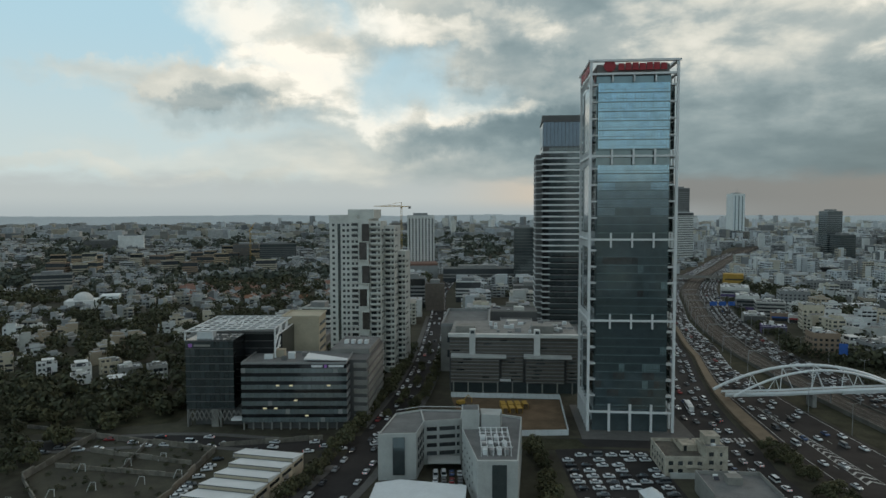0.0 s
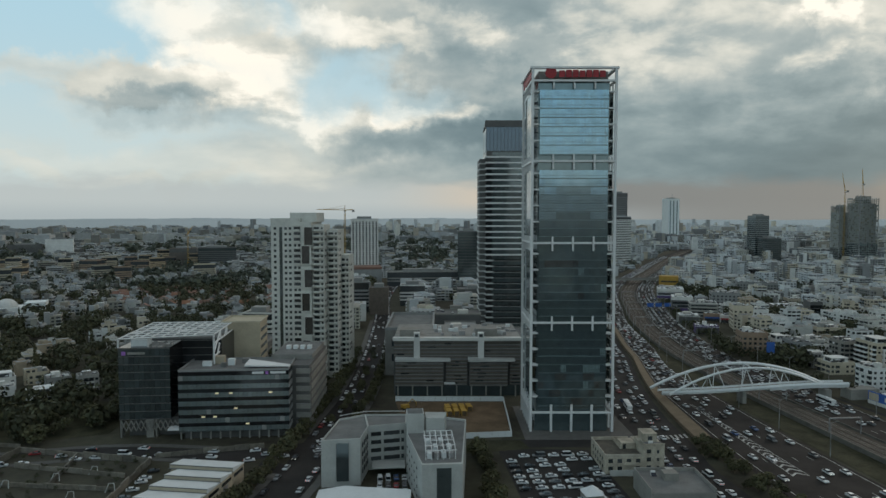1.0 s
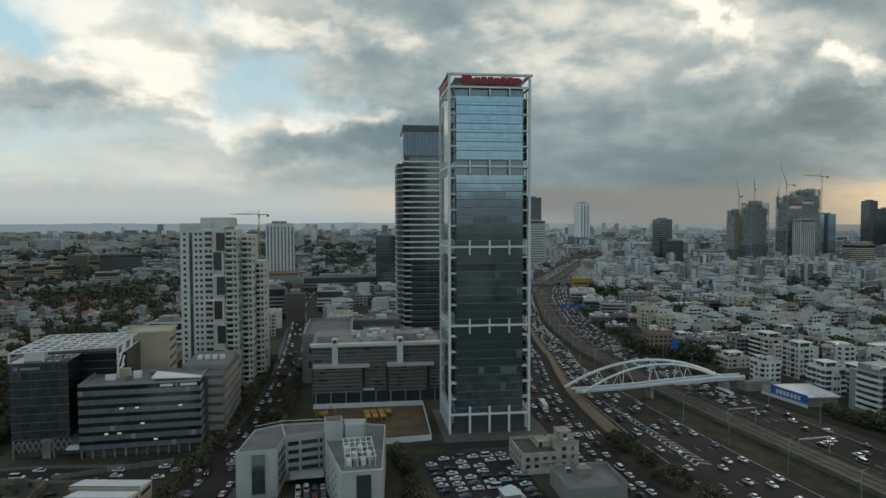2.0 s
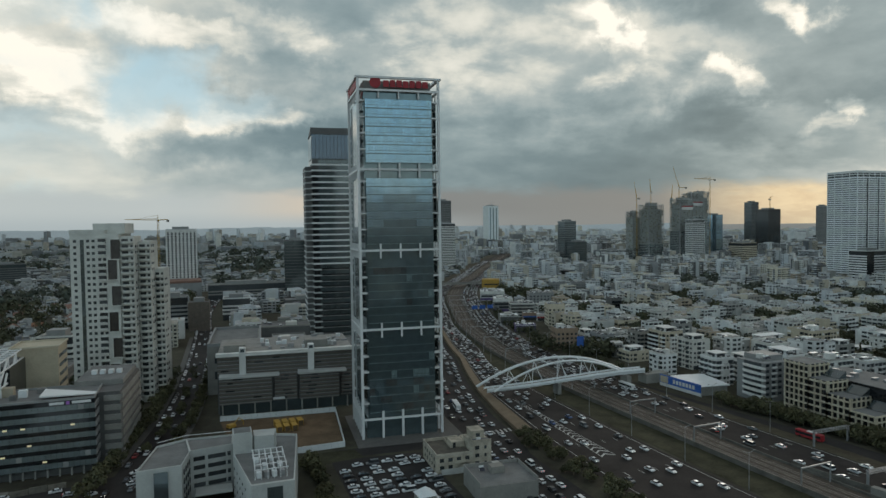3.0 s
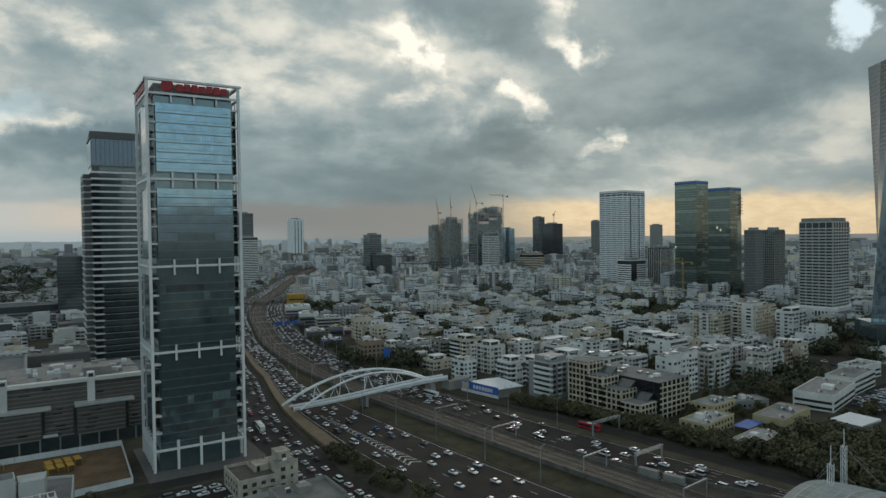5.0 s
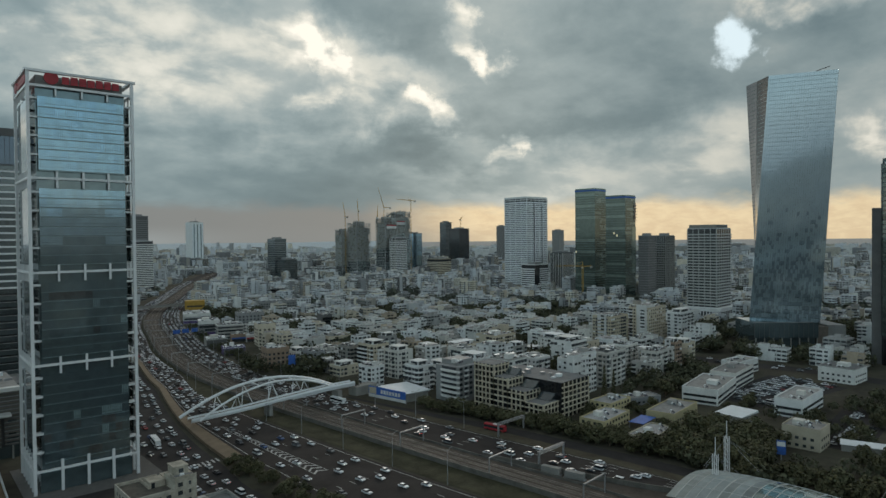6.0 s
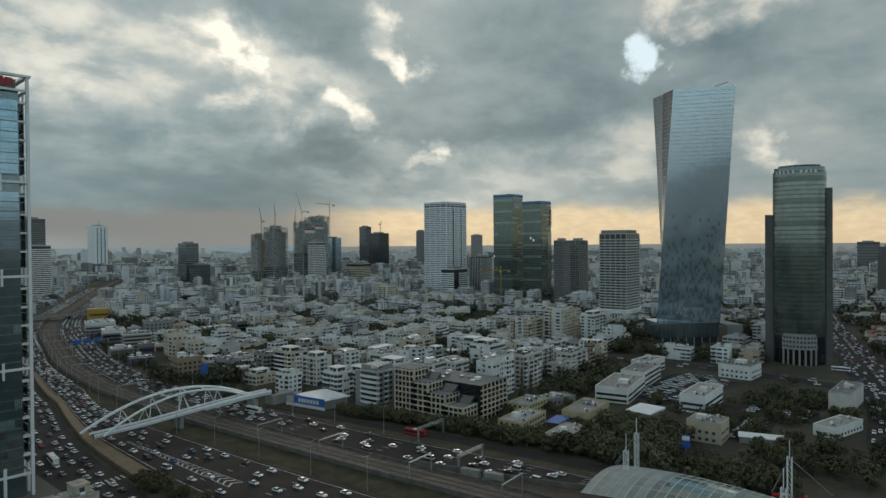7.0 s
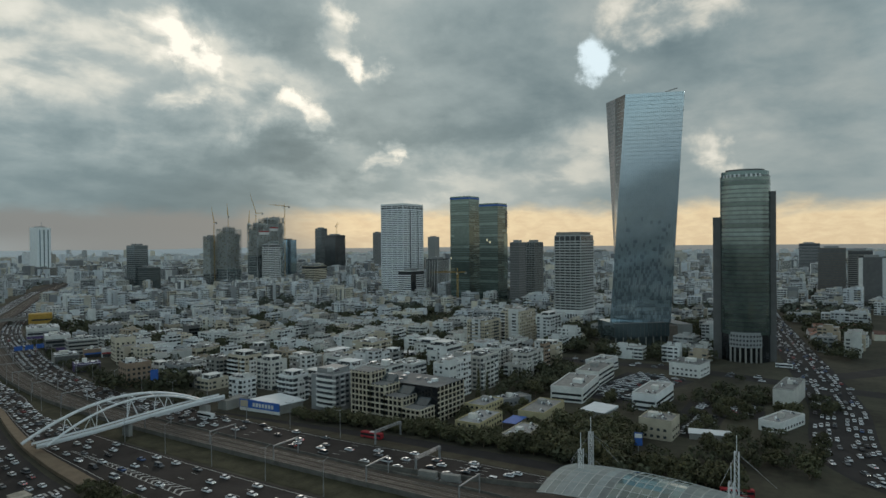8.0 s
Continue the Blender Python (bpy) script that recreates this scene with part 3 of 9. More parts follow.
# far land and sea beyond the city; haze put in as pale glowing colour
g = Geo()
rng = random.Random(5)
n = 220
for k in range(n):
    a0, a1 = (-60 + 175 * k / n), (-60 + 175 * (k + 1) / n)
    top = 66.5
    if a0 < 42:
        top = 74 + 10 * noise.noise((a0 * 0.09, 0, 0)) + 5 * noise.noise((a0 * 0.6, 3, 0)) + (6 if a0 < 5 else 0)
    for a in (0,):
        p0, p1 = aim(a0, 0) * 4860, aim(a1, 0) * 4860
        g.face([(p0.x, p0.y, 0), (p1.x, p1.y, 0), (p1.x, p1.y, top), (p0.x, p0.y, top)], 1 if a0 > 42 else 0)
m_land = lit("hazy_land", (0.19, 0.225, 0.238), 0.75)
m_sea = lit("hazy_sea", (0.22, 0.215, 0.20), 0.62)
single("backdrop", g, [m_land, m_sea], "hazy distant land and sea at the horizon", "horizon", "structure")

# ---------------------------------------------------------------- tower with the white frame
def glass_tower():
    W, D, Hh = 37.0, 33.0, 164.0
    t = thing("office_tower", pose(84.5, 301.5, 0, 0, 0, -5), "tall blue glass office tower with white frame and red sign", "office tower")
    x, y = W / 2, D / 2
    ix, iy = x - 3.2, y - 0.5
    part("core", Geo().box(-x + 2.6, -y + 1.6, 0, x - 2.6, y - 1.6, 158), M["curtain_deep"], t, "dark glass body")
    for sx in (-1, 1):
        for sy in (-1, 1):
            part("column", Geo().box(sx * x - 0.55, sy * y - 0.55, 0, sx * x + 0.55, sy * y + 0.55, Hh - 0.9), M["steel_white"], t)
    levels = [8.5, 49.5, 85.5, 122.0, 157.5]
    beam_x = unit_box("beam", W - 1.1, 0.8, 0.9, M["steel_white"])
    beam_y = unit_box("beam", 0.8, D - 1.1, 0.9, M["steel_white"])
    for z in levels:
        for s in (-1, 1):
            part("beam", beam_x, None, t, at=pose(0, s * y, z))
            part("beam", beam_y, None, t, at=pose(s * x, 0, z))
    rim = Geo()
    for s in (-1, 1):
        rim.box(-x - 1.2, s * y - 0.9, Hh - 0.9, x + 1.2, s * y + 0.9, Hh)
        rim.box(s * x - 0.9, -y + 0.9, Hh - 0.9, s * x + 0.9, y - 0.9, Hh)
    part("crown_rim", rim, M["steel_white"], t, "white steel crown rim")
    post = unit_box("post", 0.75, 0.7, 6.6, M["steel_white"])
    foot = unit_box("post", 1.0, 0.9, 12.5, M["steel_white"])
    low = unit_box("post", 0.6, 0.6, 3.0, M["steel_white"])
    for z in levels:
        data, dz = (foot, 0) if z < 10 else (low, z - 3.0) if z > 150 else (post, z - 3.2)
        for k in (-9.2, 0.0, 9.2):
            for s in (-1, 1):
                part("post", data, None, t, at=pose(k, s * (y - 0.1), dz))
        for k in (-11, -5.5, 0, 5.5, 11):
            for s in (-1, 1):
                part("post", data, None, t, at=pose(s * (x - 0.1), k, dz))
    ledge = unit_box("ledge", 3.3, 3.3, 0.7, M["steel_white"])
    for i in range(1, 22):
        z = 8.5 + i * 7.22
        if min(abs(z - l) for l in levels) < 3:
            continue
        for sx in (-1, 1):
            for sy in (-1, 1):
                part("ledge", ledge, None, t, at=pose(sx * (x - 2.1), sy * (y - 2.1), z))
    # curtain wall, two storeys to a pane
    nx, ny = 12, 10
    skyline = (3, 3, 3, 4, 4, 4, 4, 4, 4, 3, 3, 3)    # middle panes: city reflection put into the pane colour up to these storeys
    wx = 2 * ix / nx
    wy = (2 * y - 6.4) / ny
    rng = random.Random(11)
    sides = {1: Geo(), -1: Geo()}
    back, grid, low_back = Geo(), Geo(), [Geo() for _ in range(5)]
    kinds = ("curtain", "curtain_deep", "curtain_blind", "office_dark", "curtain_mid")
    for k in range(4):
        z0, z1 = levels[k] + 3.6, levels[k + 1] - 3.4
        n = int((z1 - z0) / 3.58)
        h = (z1 - z0) / n
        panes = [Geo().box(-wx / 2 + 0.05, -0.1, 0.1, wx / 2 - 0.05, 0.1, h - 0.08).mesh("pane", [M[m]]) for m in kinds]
        slab = unit_box("spandrel", 2 * ix, 0.5, 0.55 if k < 2 else 0.5, M["curtain_blind"])
        for j in range(n):
            z = z0 + j * h
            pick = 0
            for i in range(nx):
                # reflections are put into pane colours: dark city low down, bright sky above
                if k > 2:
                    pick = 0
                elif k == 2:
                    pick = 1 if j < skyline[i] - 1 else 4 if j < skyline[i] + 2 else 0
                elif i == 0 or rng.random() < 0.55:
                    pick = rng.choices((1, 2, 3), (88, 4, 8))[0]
                cx = -ix + (i + 0.5) * wx
                if rng.random() < 0.94 and k >= 1:
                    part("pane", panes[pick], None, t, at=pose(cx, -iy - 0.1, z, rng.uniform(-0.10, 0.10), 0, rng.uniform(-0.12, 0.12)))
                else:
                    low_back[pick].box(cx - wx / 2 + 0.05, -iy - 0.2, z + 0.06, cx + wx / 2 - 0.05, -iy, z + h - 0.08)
                back.box(cx - wx / 2 + 0.05, iy, z + 0.06, cx + wx / 2 - 0.05, iy + 0.2, z + 3.52)
            for i in range(nx * 4 + 1):
                cx = -ix + i * wx / 4
                grid.box(cx - 0.06, -iy - 0.34, z, cx + 0.06, -iy - 0.18, z + h)
            grid.box(-ix, -iy - 0.30, z + h * 0.30, ix, -iy - 0.19, z + h * 0.30 + 0.14)
            grid.box(-ix, -iy - 0.32, z - 0.12, ix, -iy - 0.19, z + 0.16)
            part("spandrel", slab, None, t, at=pose(0, -iy - 0.02, z - 0.35))
            for i in range(ny):
                cy = -y + 3.2 + (i + 0.5) * wy
                for s in (-1, 1):
                    sides[s].box(s * (x - 0.6), cy - wy / 2 + 0.05, z + 0.06, s * (x - 0.6) + 0.2, cy + wy / 2 - 0.05, z + h - 0.08)
    for gg, m in zip(low_back, kinds):
        if gg.v:
            part("lower_glazing", gg, M[m], t)["kind"] = "stuff"
    part("mullion_grid", grid, M["curtain_deep"], t, "thin dark mullions and storey lines")["kind"] = "stuff"
    part("plant_screen", Geo().box(-x + 3, -y + 3, 158, x - 3, y - 3, 162.6), M["grey"], t, "grey plant room behind the sign")
    part("rear_glazing", back, M["curtain_deep"], t)["kind"] = "stuff"
    for s in (-1, 1):
        part("side_glazing", sides[s], M["curtain_deep"], t)["kind"] = "stuff"
    # red sign on the crown: plain shapes
    for name, m in (("front", pose(0, -y - 0.2, 158.9)), ("side", pose(-x - 0.2, 0, 158.9, 0, 0, -90))):
        sign = Geo().prism([(-10.6 + 2.6 * math.cos(k * 0.628), 2.6 * math.sin(k * 0.628)) for k in range(10)], 0, 0.4)
        part("sign_emblem", sign, M["red"], t, "red round emblem", at=m @ pose(0, 0, 2.4, 90))
        for i in range(7):
            bar = Geo().box(-6.9 + i * 3.0, -0.3, 0.5, -4.4 + i * 3.0, 0.3, 3.7 if i % 3 else 3.4)
            part("sign_bar", bar, M["red"], t, at=m)
    part("lobby", Geo().box(-x + 2, -y + 1.2, 0, x - 2, y - 1.2, 7.5), M["curtain_deep"], t, "glazed lobby")
    return t


glass_tower()


# ---------------------------------------------------------------- generic blocks
def rows_of_windows(t, w, d, z0, floors, fh, ww=1.5, wh=1.35, step=3.2, sides="fblr", sill=0.95, mats=None, joined=False, margin=0.9, skip=0.0, seed=1, name="window", depth=0.12):
    """Windows on the sides of a block w by d; each one a part, or one joined part per side."""
    rng = random.Random(seed)
    mats = mats or M["window"]
    data = None if joined else unit_box(name, ww, depth, wh, mats)
    for side in sides:
        length = w if side in "fb" else d
        n = max(1, int((length - 2 * margin + step - ww) / step))
        geo = Geo()
        for k in range(floors):
            z = z0 + k * fh + sill
            for i in range(n):
                if rng.random() < skip:
                    continue
                u = (i - (n - 1) / 2) * step
                x, y, r = {"f": (u, -d / 2, 0), "b": (u, d / 2, 180), "l": (-w / 2, u, -90), "r": (w / 2, u, 90)}[side]
                if joined:
                    hx, hy = (ww / 2, depth / 2) if side in "fb" else (depth / 2, ww / 2)
                    geo.box(x - hx, y - hy, z, x + hx, y + hy, z + wh)
                else:
                    part(name, data, None, t, at=pose(x, y, z, 0, 0, r))
        if joined and geo.v:
            part("glazing", geo, mats, t)["kind"] = "stuff"


def roof_gear(t, w, d, z, rng, count=3):
    """Stair head, water tanks and solar panels on a flat roof."""
    g = Geo()
    sw = min(w, d) * 0.32
    x, y = rng.uniform(-w / 5, w / 5), rng.uniform(-d / 5, d / 5)
    g.box(x - sw / 2, y - sw / 2, z, x + sw / 2, y + sw / 2, z + 2.4)
    part("stair_head", g, M["apartment"], t)
    for i in range(count):
        x, y = rng.uniform(-w / 2 + 1.5, w / 2 - 1.5), rng.uniform(-d / 2 + 1.5, d / 2 - 1.5)
        g = Geo()
        g.tube([(x - 0.8, y, z + 1.3), (x + 0.8, y, z + 1.3)], 0.45, 7)
        g.face([(x - 0.9, y - 1.9, z + 0.3), (x + 0.9, y - 1.9, z + 0.3), (x + 0.9, y - 0.5, z + 1.2), (x - 0.9, y - 0.5, z + 1.2)], 1)
        g.box(x - 0.7, y - 0.1, z, x - 0.6, y + 0.1, z + 1.2)
        part("solar_heater", g, [M["steel_white"], M["panel_glass"]], t)


def roof_clutter(t, w, d, z, rng):
    """Stair head, tanks, solar panels, sheds and air units as one part."""
    g = Geo()
    sw = min(w, d) * rng.uniform(0.25, 0.4)
    x, y = rng.uniform(-w / 5, w / 5), rng.uniform(-d / 5, d / 5)
    g.box(x - sw / 2, y - sw / 2, z, x + sw / 2, y + sw / 2, z + rng.uniform(2.2, 3.2), 1)
    for i in range(int(w * d / 16)):
        x, y = rng.uniform(-w / 2 + 1, w / 2 - 1), rng.uniform(-d / 2 + 1, d / 2 - 1)
        kind = rng.random()
        if kind < 0.35:
            g.tube([(x - 0.7, y, z + 1.2), (x + 0.7, y, z + 1.2)], 0.4, 6)
            g.face([(x - 0.9, y - 1.7, z + 0.3), (x + 0.9, y - 1.7, z + 0.3), (x + 0.9, y - 0.4, z + 1.1), (x - 0.9, y - 0.4, z + 1.1)], 3)
            g.box(x - 0.5, y - 0.1, z, x + 0.5, y + 0.1, z + 0.9, 2)
        elif kind < 0.7:
            a, b = rng.uniform(0.4, 1.3), rng.uniform(0.4, 0.9)
            g.box(x - a, y - b, z, x + a, y + b, z + rng.uniform(0.6, 1.5), rng.choice((0, 1, 2)))
        elif kind < 0.85:
            g.tube([(x, y, z), (x, y, z + rng.uniform(2, 4))], 0.07, 3, 2)
        else:
            a, b = rng.uniform(1.2, 2.6), rng.uniform(1.0, 1.8)
            g.box(x - a, y - b, z + 2.1, x + a, y + b, z + 2.2, 0)
            g.box(x - a, y - b, z, x - a + 0.15, y + b, z + 2.1, 2)
    part("roof_clutter", g, [M["steel_white"], M["apartment"], M["charcoal"], M["panel_glass"]], t, "tanks, panels and air units")["kind"] = "stuff"


def facade_bays(t, w, d, floors, fh, rng, mat, h):
    """Upright bays of windows, dark panels for shaded balcony recesses, stair lights and blank wall on the two sides to
    the street.
    """
    dark, bal = Geo(), Geo()
    for side in "fl":
        length = w if side == "f" else d

        def put(geo, u0, u1, n0, n1, z0, z1, mi=0):
            # u along the wall, n outward from it
            if side == "f":
                geo.box(u0, -d / 2 - n1, z0, u1, -d / 2 - n0, z1, mi)
            else:
                geo.box(-w / 2 - n1, u0, z0, -w / 2 - n0, u1, z1, mi)

        n = max(2, round(length / rng.uniform(2.9, 3.9)))
        bw = length / n
        kinds = [rng.choices(("window", "wide", "balcony", "stair", "blank"), (32, 22, 34, 6, 6))[0] for _ in range(n)]
        if rng.random() < 0.35:
            kinds = [kinds[0] if i % 2 == 0 else kinds[1] for i in range(n)]
        for i, kind in enumerate(kinds):
            u = -length / 2 + (i + 0.5) * bw
            for k in range(floors):
                z = k * fh + 0.4
                if kind == "window" and rng.random() < 0.94:
                    put(dark, u - 0.75, u + 0.75, -0.02, 0.06, z + 0.9, z + 2.25, 1 if rng.random() < 0.12 else 0)
                    if rng.random() < 0.25:
                        put(bal, u + 0.85, u + 1.5, 0.0, 0.35, z + 0.4, z + 0.95, 2)
                elif kind == "wide":
                    put(dark, u - bw * 0.40, u + bw * 0.40, -0.02, 0.06, z + 0.75, z + 2.35, 1 if rng.random() < 0.1 else 0)
                    put(bal, u - bw * 0.44, u + bw * 0.44, 0.0, 0.25, z + 0.62, z + 0.75)
                elif kind == "balcony":
                    # flat dark panel stands for the shaded recess behind the balcony
                    put(dark, u - bw * 0.46, u + bw * 0.46, -0.02, 0.06, z + 0.05, z + 2.5)
                    if k:
                        put(bal, u - bw * 0.5, u + bw * 0.5, 0.0, 1.3, z - 0.28, z - 0.05)
                        put(bal, u - bw * 0.5, u + bw * 0.5, 1.18, 1.3, z - 0.05, z + 0.85, 3 if rng.random() < 0.12 else 0)
                        put(bal, u - bw * 0.5, u - bw * 0.5 + 0.12, 0.0, 1.18, z - 0.05, z + 0.85)
                elif kind == "stair" and k < floors - 1:
                    put(dark, u - 0.4, u + 0.4, -0.02, 0.06, z + 0.3, z + 2.6)
        # dark strip stands for the shade under an open ground floor
        if rng.random() < 0.3:
            put(dark, -length / 2 + 0.6, length / 2 - 0.6, -0.02, 0.08, 0.1, 2.5)
    part("window_opening", dark, [M["window"], M["steel_white"]], t, "dark windows and dark panels for shaded recesses")["kind"] = "stuff"
    if bal.v:
        part("balcony_bay", bal, [M["white"] if rng.random() < 0.45 else M[mat], M["window"], M["steel_white"], M["charcoal"]], t)["kind"] = "stuff"


def apartment_block(x, y, w, d, floors, rot, seed, lod, mat="apartment", name="apartment_building"):
    rng = random.Random(seed)
    fh = 3.0
    h = floors * fh + 0.9
    word = {"apartment": "pale plastered", "white": "white plastered", "cream": "cream plastered", "stone": "pale stone", "bright": "bright white", "grey": "grey clad", "brick": "tan rendered", "concrete": "grey concrete"}[mat]
    t = thing(name, pose(x, y, 0, 0, 0, rot), f"{word} apartment building of {floors} storeys with a flat roof", "apartment building", "city apartment buildings")
    g = Geo()
    g.box(-w / 2, -d / 2, 0, w / 2, d / 2, h)
    p = g if lod else Geo()
    for a in ((-w / 2, -d / 2, w / 2, -d / 2 + 0.3), (-w / 2, d / 2 - 0.3, w / 2, d / 2), (-w / 2, -d / 2 + 0.3, -w / 2 + 0.3, d / 2 - 0.3), (w / 2 - 0.3, -d / 2 + 0.3, w / 2, d / 2 - 0.3)):
        p.box(a[0], a[1], h, a[2], a[3], h + 0.9)
    part("wall", g, M[mat], t)
    if not lod:
        part("parapet", p, M[mat], t)
    part("roof", Geo().box(-w / 2 + 0.3, -d / 2 + 0.3, h, w / 2 - 0.3, d / 2 - 0.3, h + 0.06), M[rng.choice(("roof", "roof", "roof", "roof", "roof_dark", "roof", "shed"))], t)
    roof_clutter(t, w - 1.5, d - 1.5, h + 0.06, rng)
    facade_bays(t, w, d, floors, fh, rng, mat, h)
    if rng.random() < 0.7:
        # a lower or higher wing with its own windows
        ww, wd, wh = w * rng.uniform(0.35, 0.6), d * rng.uniform(0.3, 0.5), h + rng.choice((-3.0, -3.0, 2.6, 3.2))
        sx, sy = rng.choice(((-1, 0), (0, -1), (-1, -1)))
        ox, oy = sx * (w / 2 + 1.2 - ww / 2) if sx else rng.uniform(-w / 5, w / 5), sy * (d / 2 + 1.2 - wd / 2) if sy else rng.uniform(-d / 5, d / 5)
        wall_mat = M["white"] if rng.random() < 0.4 else M[mat]
        wg = Geo().box(ox - ww / 2, oy - wd / 2, 0, ox + ww / 2, oy + wd / 2, wh).box(ox - ww / 2 + 0.3, oy - wd / 2 + 0.3, wh, ox + ww / 2 - 0.3, oy + wd / 2 - 0.3, wh + 0.1, 1)
        for k in range(int(wh / fh)):
            z = 1.1 + k * fh
            if rng.random() < 0.88:
                wg.box(ox - ww * 0.34, oy - wd / 2 - 0.06, z, ox - ww * 0.04, oy - wd / 2 + 0.05, z + 1.5, 2)
                wg.box(ox + ww * 0.1, oy - wd / 2 - 0.06, z, ox + ww * 0.34, oy - wd / 2 + 0.05, z + 1.5, 2)
                wg.box(ox - ww / 2 - 0.06, oy - wd * 0.3, z, ox - ww / 2 + 0.05, oy + wd * 0.1, z + 1.5, 2)
        part("wing", wg, [wall_mat, M["roof"], M["window"]], t)
    if rng.random() < 0.45:
        ph = Geo().box(-w * 0.3, -d * 0.28, h, w * 0.34, d * 0.36, h + 2.9).box(-w * 0.34, -d * 0.34, h + 2.9, w * 0.36, d * 0.38, h + 3.1, 0)
        ph.box(-w * 0.26, -d * 0.28 - 0.05, h + 0.5, w * 0.2, -d * 0.28 + 0.02, h + 2.5, 1).box(-w * 0.3 - 0.05, -d * 0.2, h + 0.5, -w * 0.3 + 0.02, d * 0.25, h + 2.5, 1)
        part("penthouse", ph, [M["white"], M["window"]], t)
    return t


# ---------------------------------------------------------------- towers of the skyline
def parapet(t, w, d, h, mat, high=1.2, thick=0.5):
    p = Geo()
    for a in ((-w / 2, -d / 2, w / 2, -d / 2 + thick), (-w / 2, d / 2 - thick, w / 2, d / 2), (-w / 2, -d / 2 + thick, -w / 2 + thick, d / 2 - thick), (w / 2 - thick, -d / 2 + thick, w / 2, d / 2 - thick)):
        p.box(a[0], a[1], h, a[2], a[3], h + high)
    part("parapet", p, M[mat], t)


def tower(x0, y0, w, d, h, label, name="tower", rot=0.0, body="dark_glass", band="grey", fh=3.8, high=1.0, bays=0, fin="steel_white", proud=0.35, z0=6.0, plant=True, pivot=True, gap=0.0):
    """A high building with a storey band at each floor, upright fins and plant rooms on the roof. x0, y0: the near corner."""
    cx, cy = (x0 + w / 2, y0 + d / 2) if pivot else (x0, y0)
    t = thing(name, pose(cx, cy, 0, 0, 0, rot), label, "tower", "skyline towers")
    part("wall", Geo().box(-w / 2, -d / 2, 0, w / 2, d / 2, h), M[body], t)
    n = int((h - z0 - 2) / fh)
    if band:
        for face in "flr":
            g = Geo()
            for k in range(n):
                z = z0 + k * fh
                if face == "f":
                    g.box(-w / 2 - proud + gap, -d / 2 - proud, z, w / 2 + proud - gap, -d / 2 + 0.02, z + high)
                elif face == "l":
                    g.box(-w / 2 - proud, -d / 2 + 0.02 + gap, z, -w / 2 + 0.02, d / 2 - gap, z + high)
                else:
                    g.box(w / 2 - 0.02, -d / 2 + 0.02 + gap, z, w / 2 + proud, d / 2 - gap, z + high)
            part("storey_band", g, M[band], t)["kind"] = "stuff"
    if bays:
        for face, length in (("f", w), ("l", d)):
            k = max(2, int(length / bays))
            data = unit_box("fin", 0.6, 0.7, h - z0, M[fin])
            for i in range(k + 1):
                u = -length / 2 + length * i / k
                part("fin", data, None, t, at=pose(u, -d / 2 - 0.4, z0) if face == "f" else pose(-w / 2 - 0.4, u, z0))
    parapet(t, w, d, h, band or body)
    if plant:
        part("plant_room", Geo().box(-w * 0.28, -d * 0.25, h, w * 0.25, d * 0.28, h + 4.5), M["grey"], t)
        part("roof", Geo().box(-w / 2 + 0.5, -d / 2 + 0.5, h, w / 2 - 0.5, d / 2 - 0.5, h + 0.08), M["roof_dark"], t)
    return t


# tower behind the framed tower
def banded_tower():
    W, D, h = 46, 44, 177
    t = thing("banded_tower", pose(107, 557, 0, 0, 0, -5), "dark office tower with pale storey bands and a glass crown", "office tower")
    x, y = W / 2, D / 2
    part("wall", Geo().box(-x, -y, 0, x, y, h - 4), M["black_glass"], t)
    part("crown", Geo().box(-x - 0.3, -y - 0.3, 152, x + 0.3, y - 12, 171.5), M["crown_glass"], t, "dark blue glass crown")
    part("roof_slab", Geo().prism([(-x - 0.8, -y - 0.8), (x + 0.8, -y - 0.8), (x + 0.8, y), (-x - 0.8, y - 10)], 171.6, [177, 177, 177, 168 + 4]), M["charcoal"], t, "dark roof slab")
    band = unit_box("storey_band", W + 1.2, 1.2, 1.3, M["steel_white"])
    strip = unit_box("window_strip", W - 6, 0.3, 2.9, M["dark_glass"])
    side = unit_box("side_band", 1.2, D - 2, 1.15, M["pale_band"])
    ledge = unit_box("ledge", 6.5, 1.4, 1.15, M["pale_band"])
    thin = unit_box("storey_line", W + 0.4, 0.8, 0.45, M["grey"])
    wing = Geo().box(-x - 5, -y + 9, 0, -x, y - 2, 146)
    part("side_wing", wing, M["charcoal"], t, "dark stepped side wing")
    wl = unit_box("wing_ledge", 5.6, D - 11, 1.1, M["pale_band"])
    rng = random.Random(3)
    for k in range(36):
        z = 3 + k * 4.78
        if z > 150:
            continue
        if z > 62:
            part("storey_band", band, None, t, at=pose(0, -y, z))
            part("side_band", side, None, t, at=pose(-x, 1, z))
        else:
            part("ledge", ledge, None, t, at=pose(-x + 3, -y, z))
            part("storey_line", thin, None, t, at=pose(0, -y, z))
            part("side_band", side, None, t, at=pose(-x, 1, z))
        part("window_strip", strip, None, t, at=pose(2, -y - 0.1, z + 1.6, rng.uniform(-0.3, 0.3)))
        if z < 142:
            part("wing_ledge", wl, None, t, at=pose(-x - 2.7, 3, z))
    for i in range(16):
        part("mullion", Geo().box(-x + i * 3, -y - 0.5, 153.2, -x + i * 3 + 0.2, -y - 0.3, 172), M["charcoal"], t)


banded_tower()


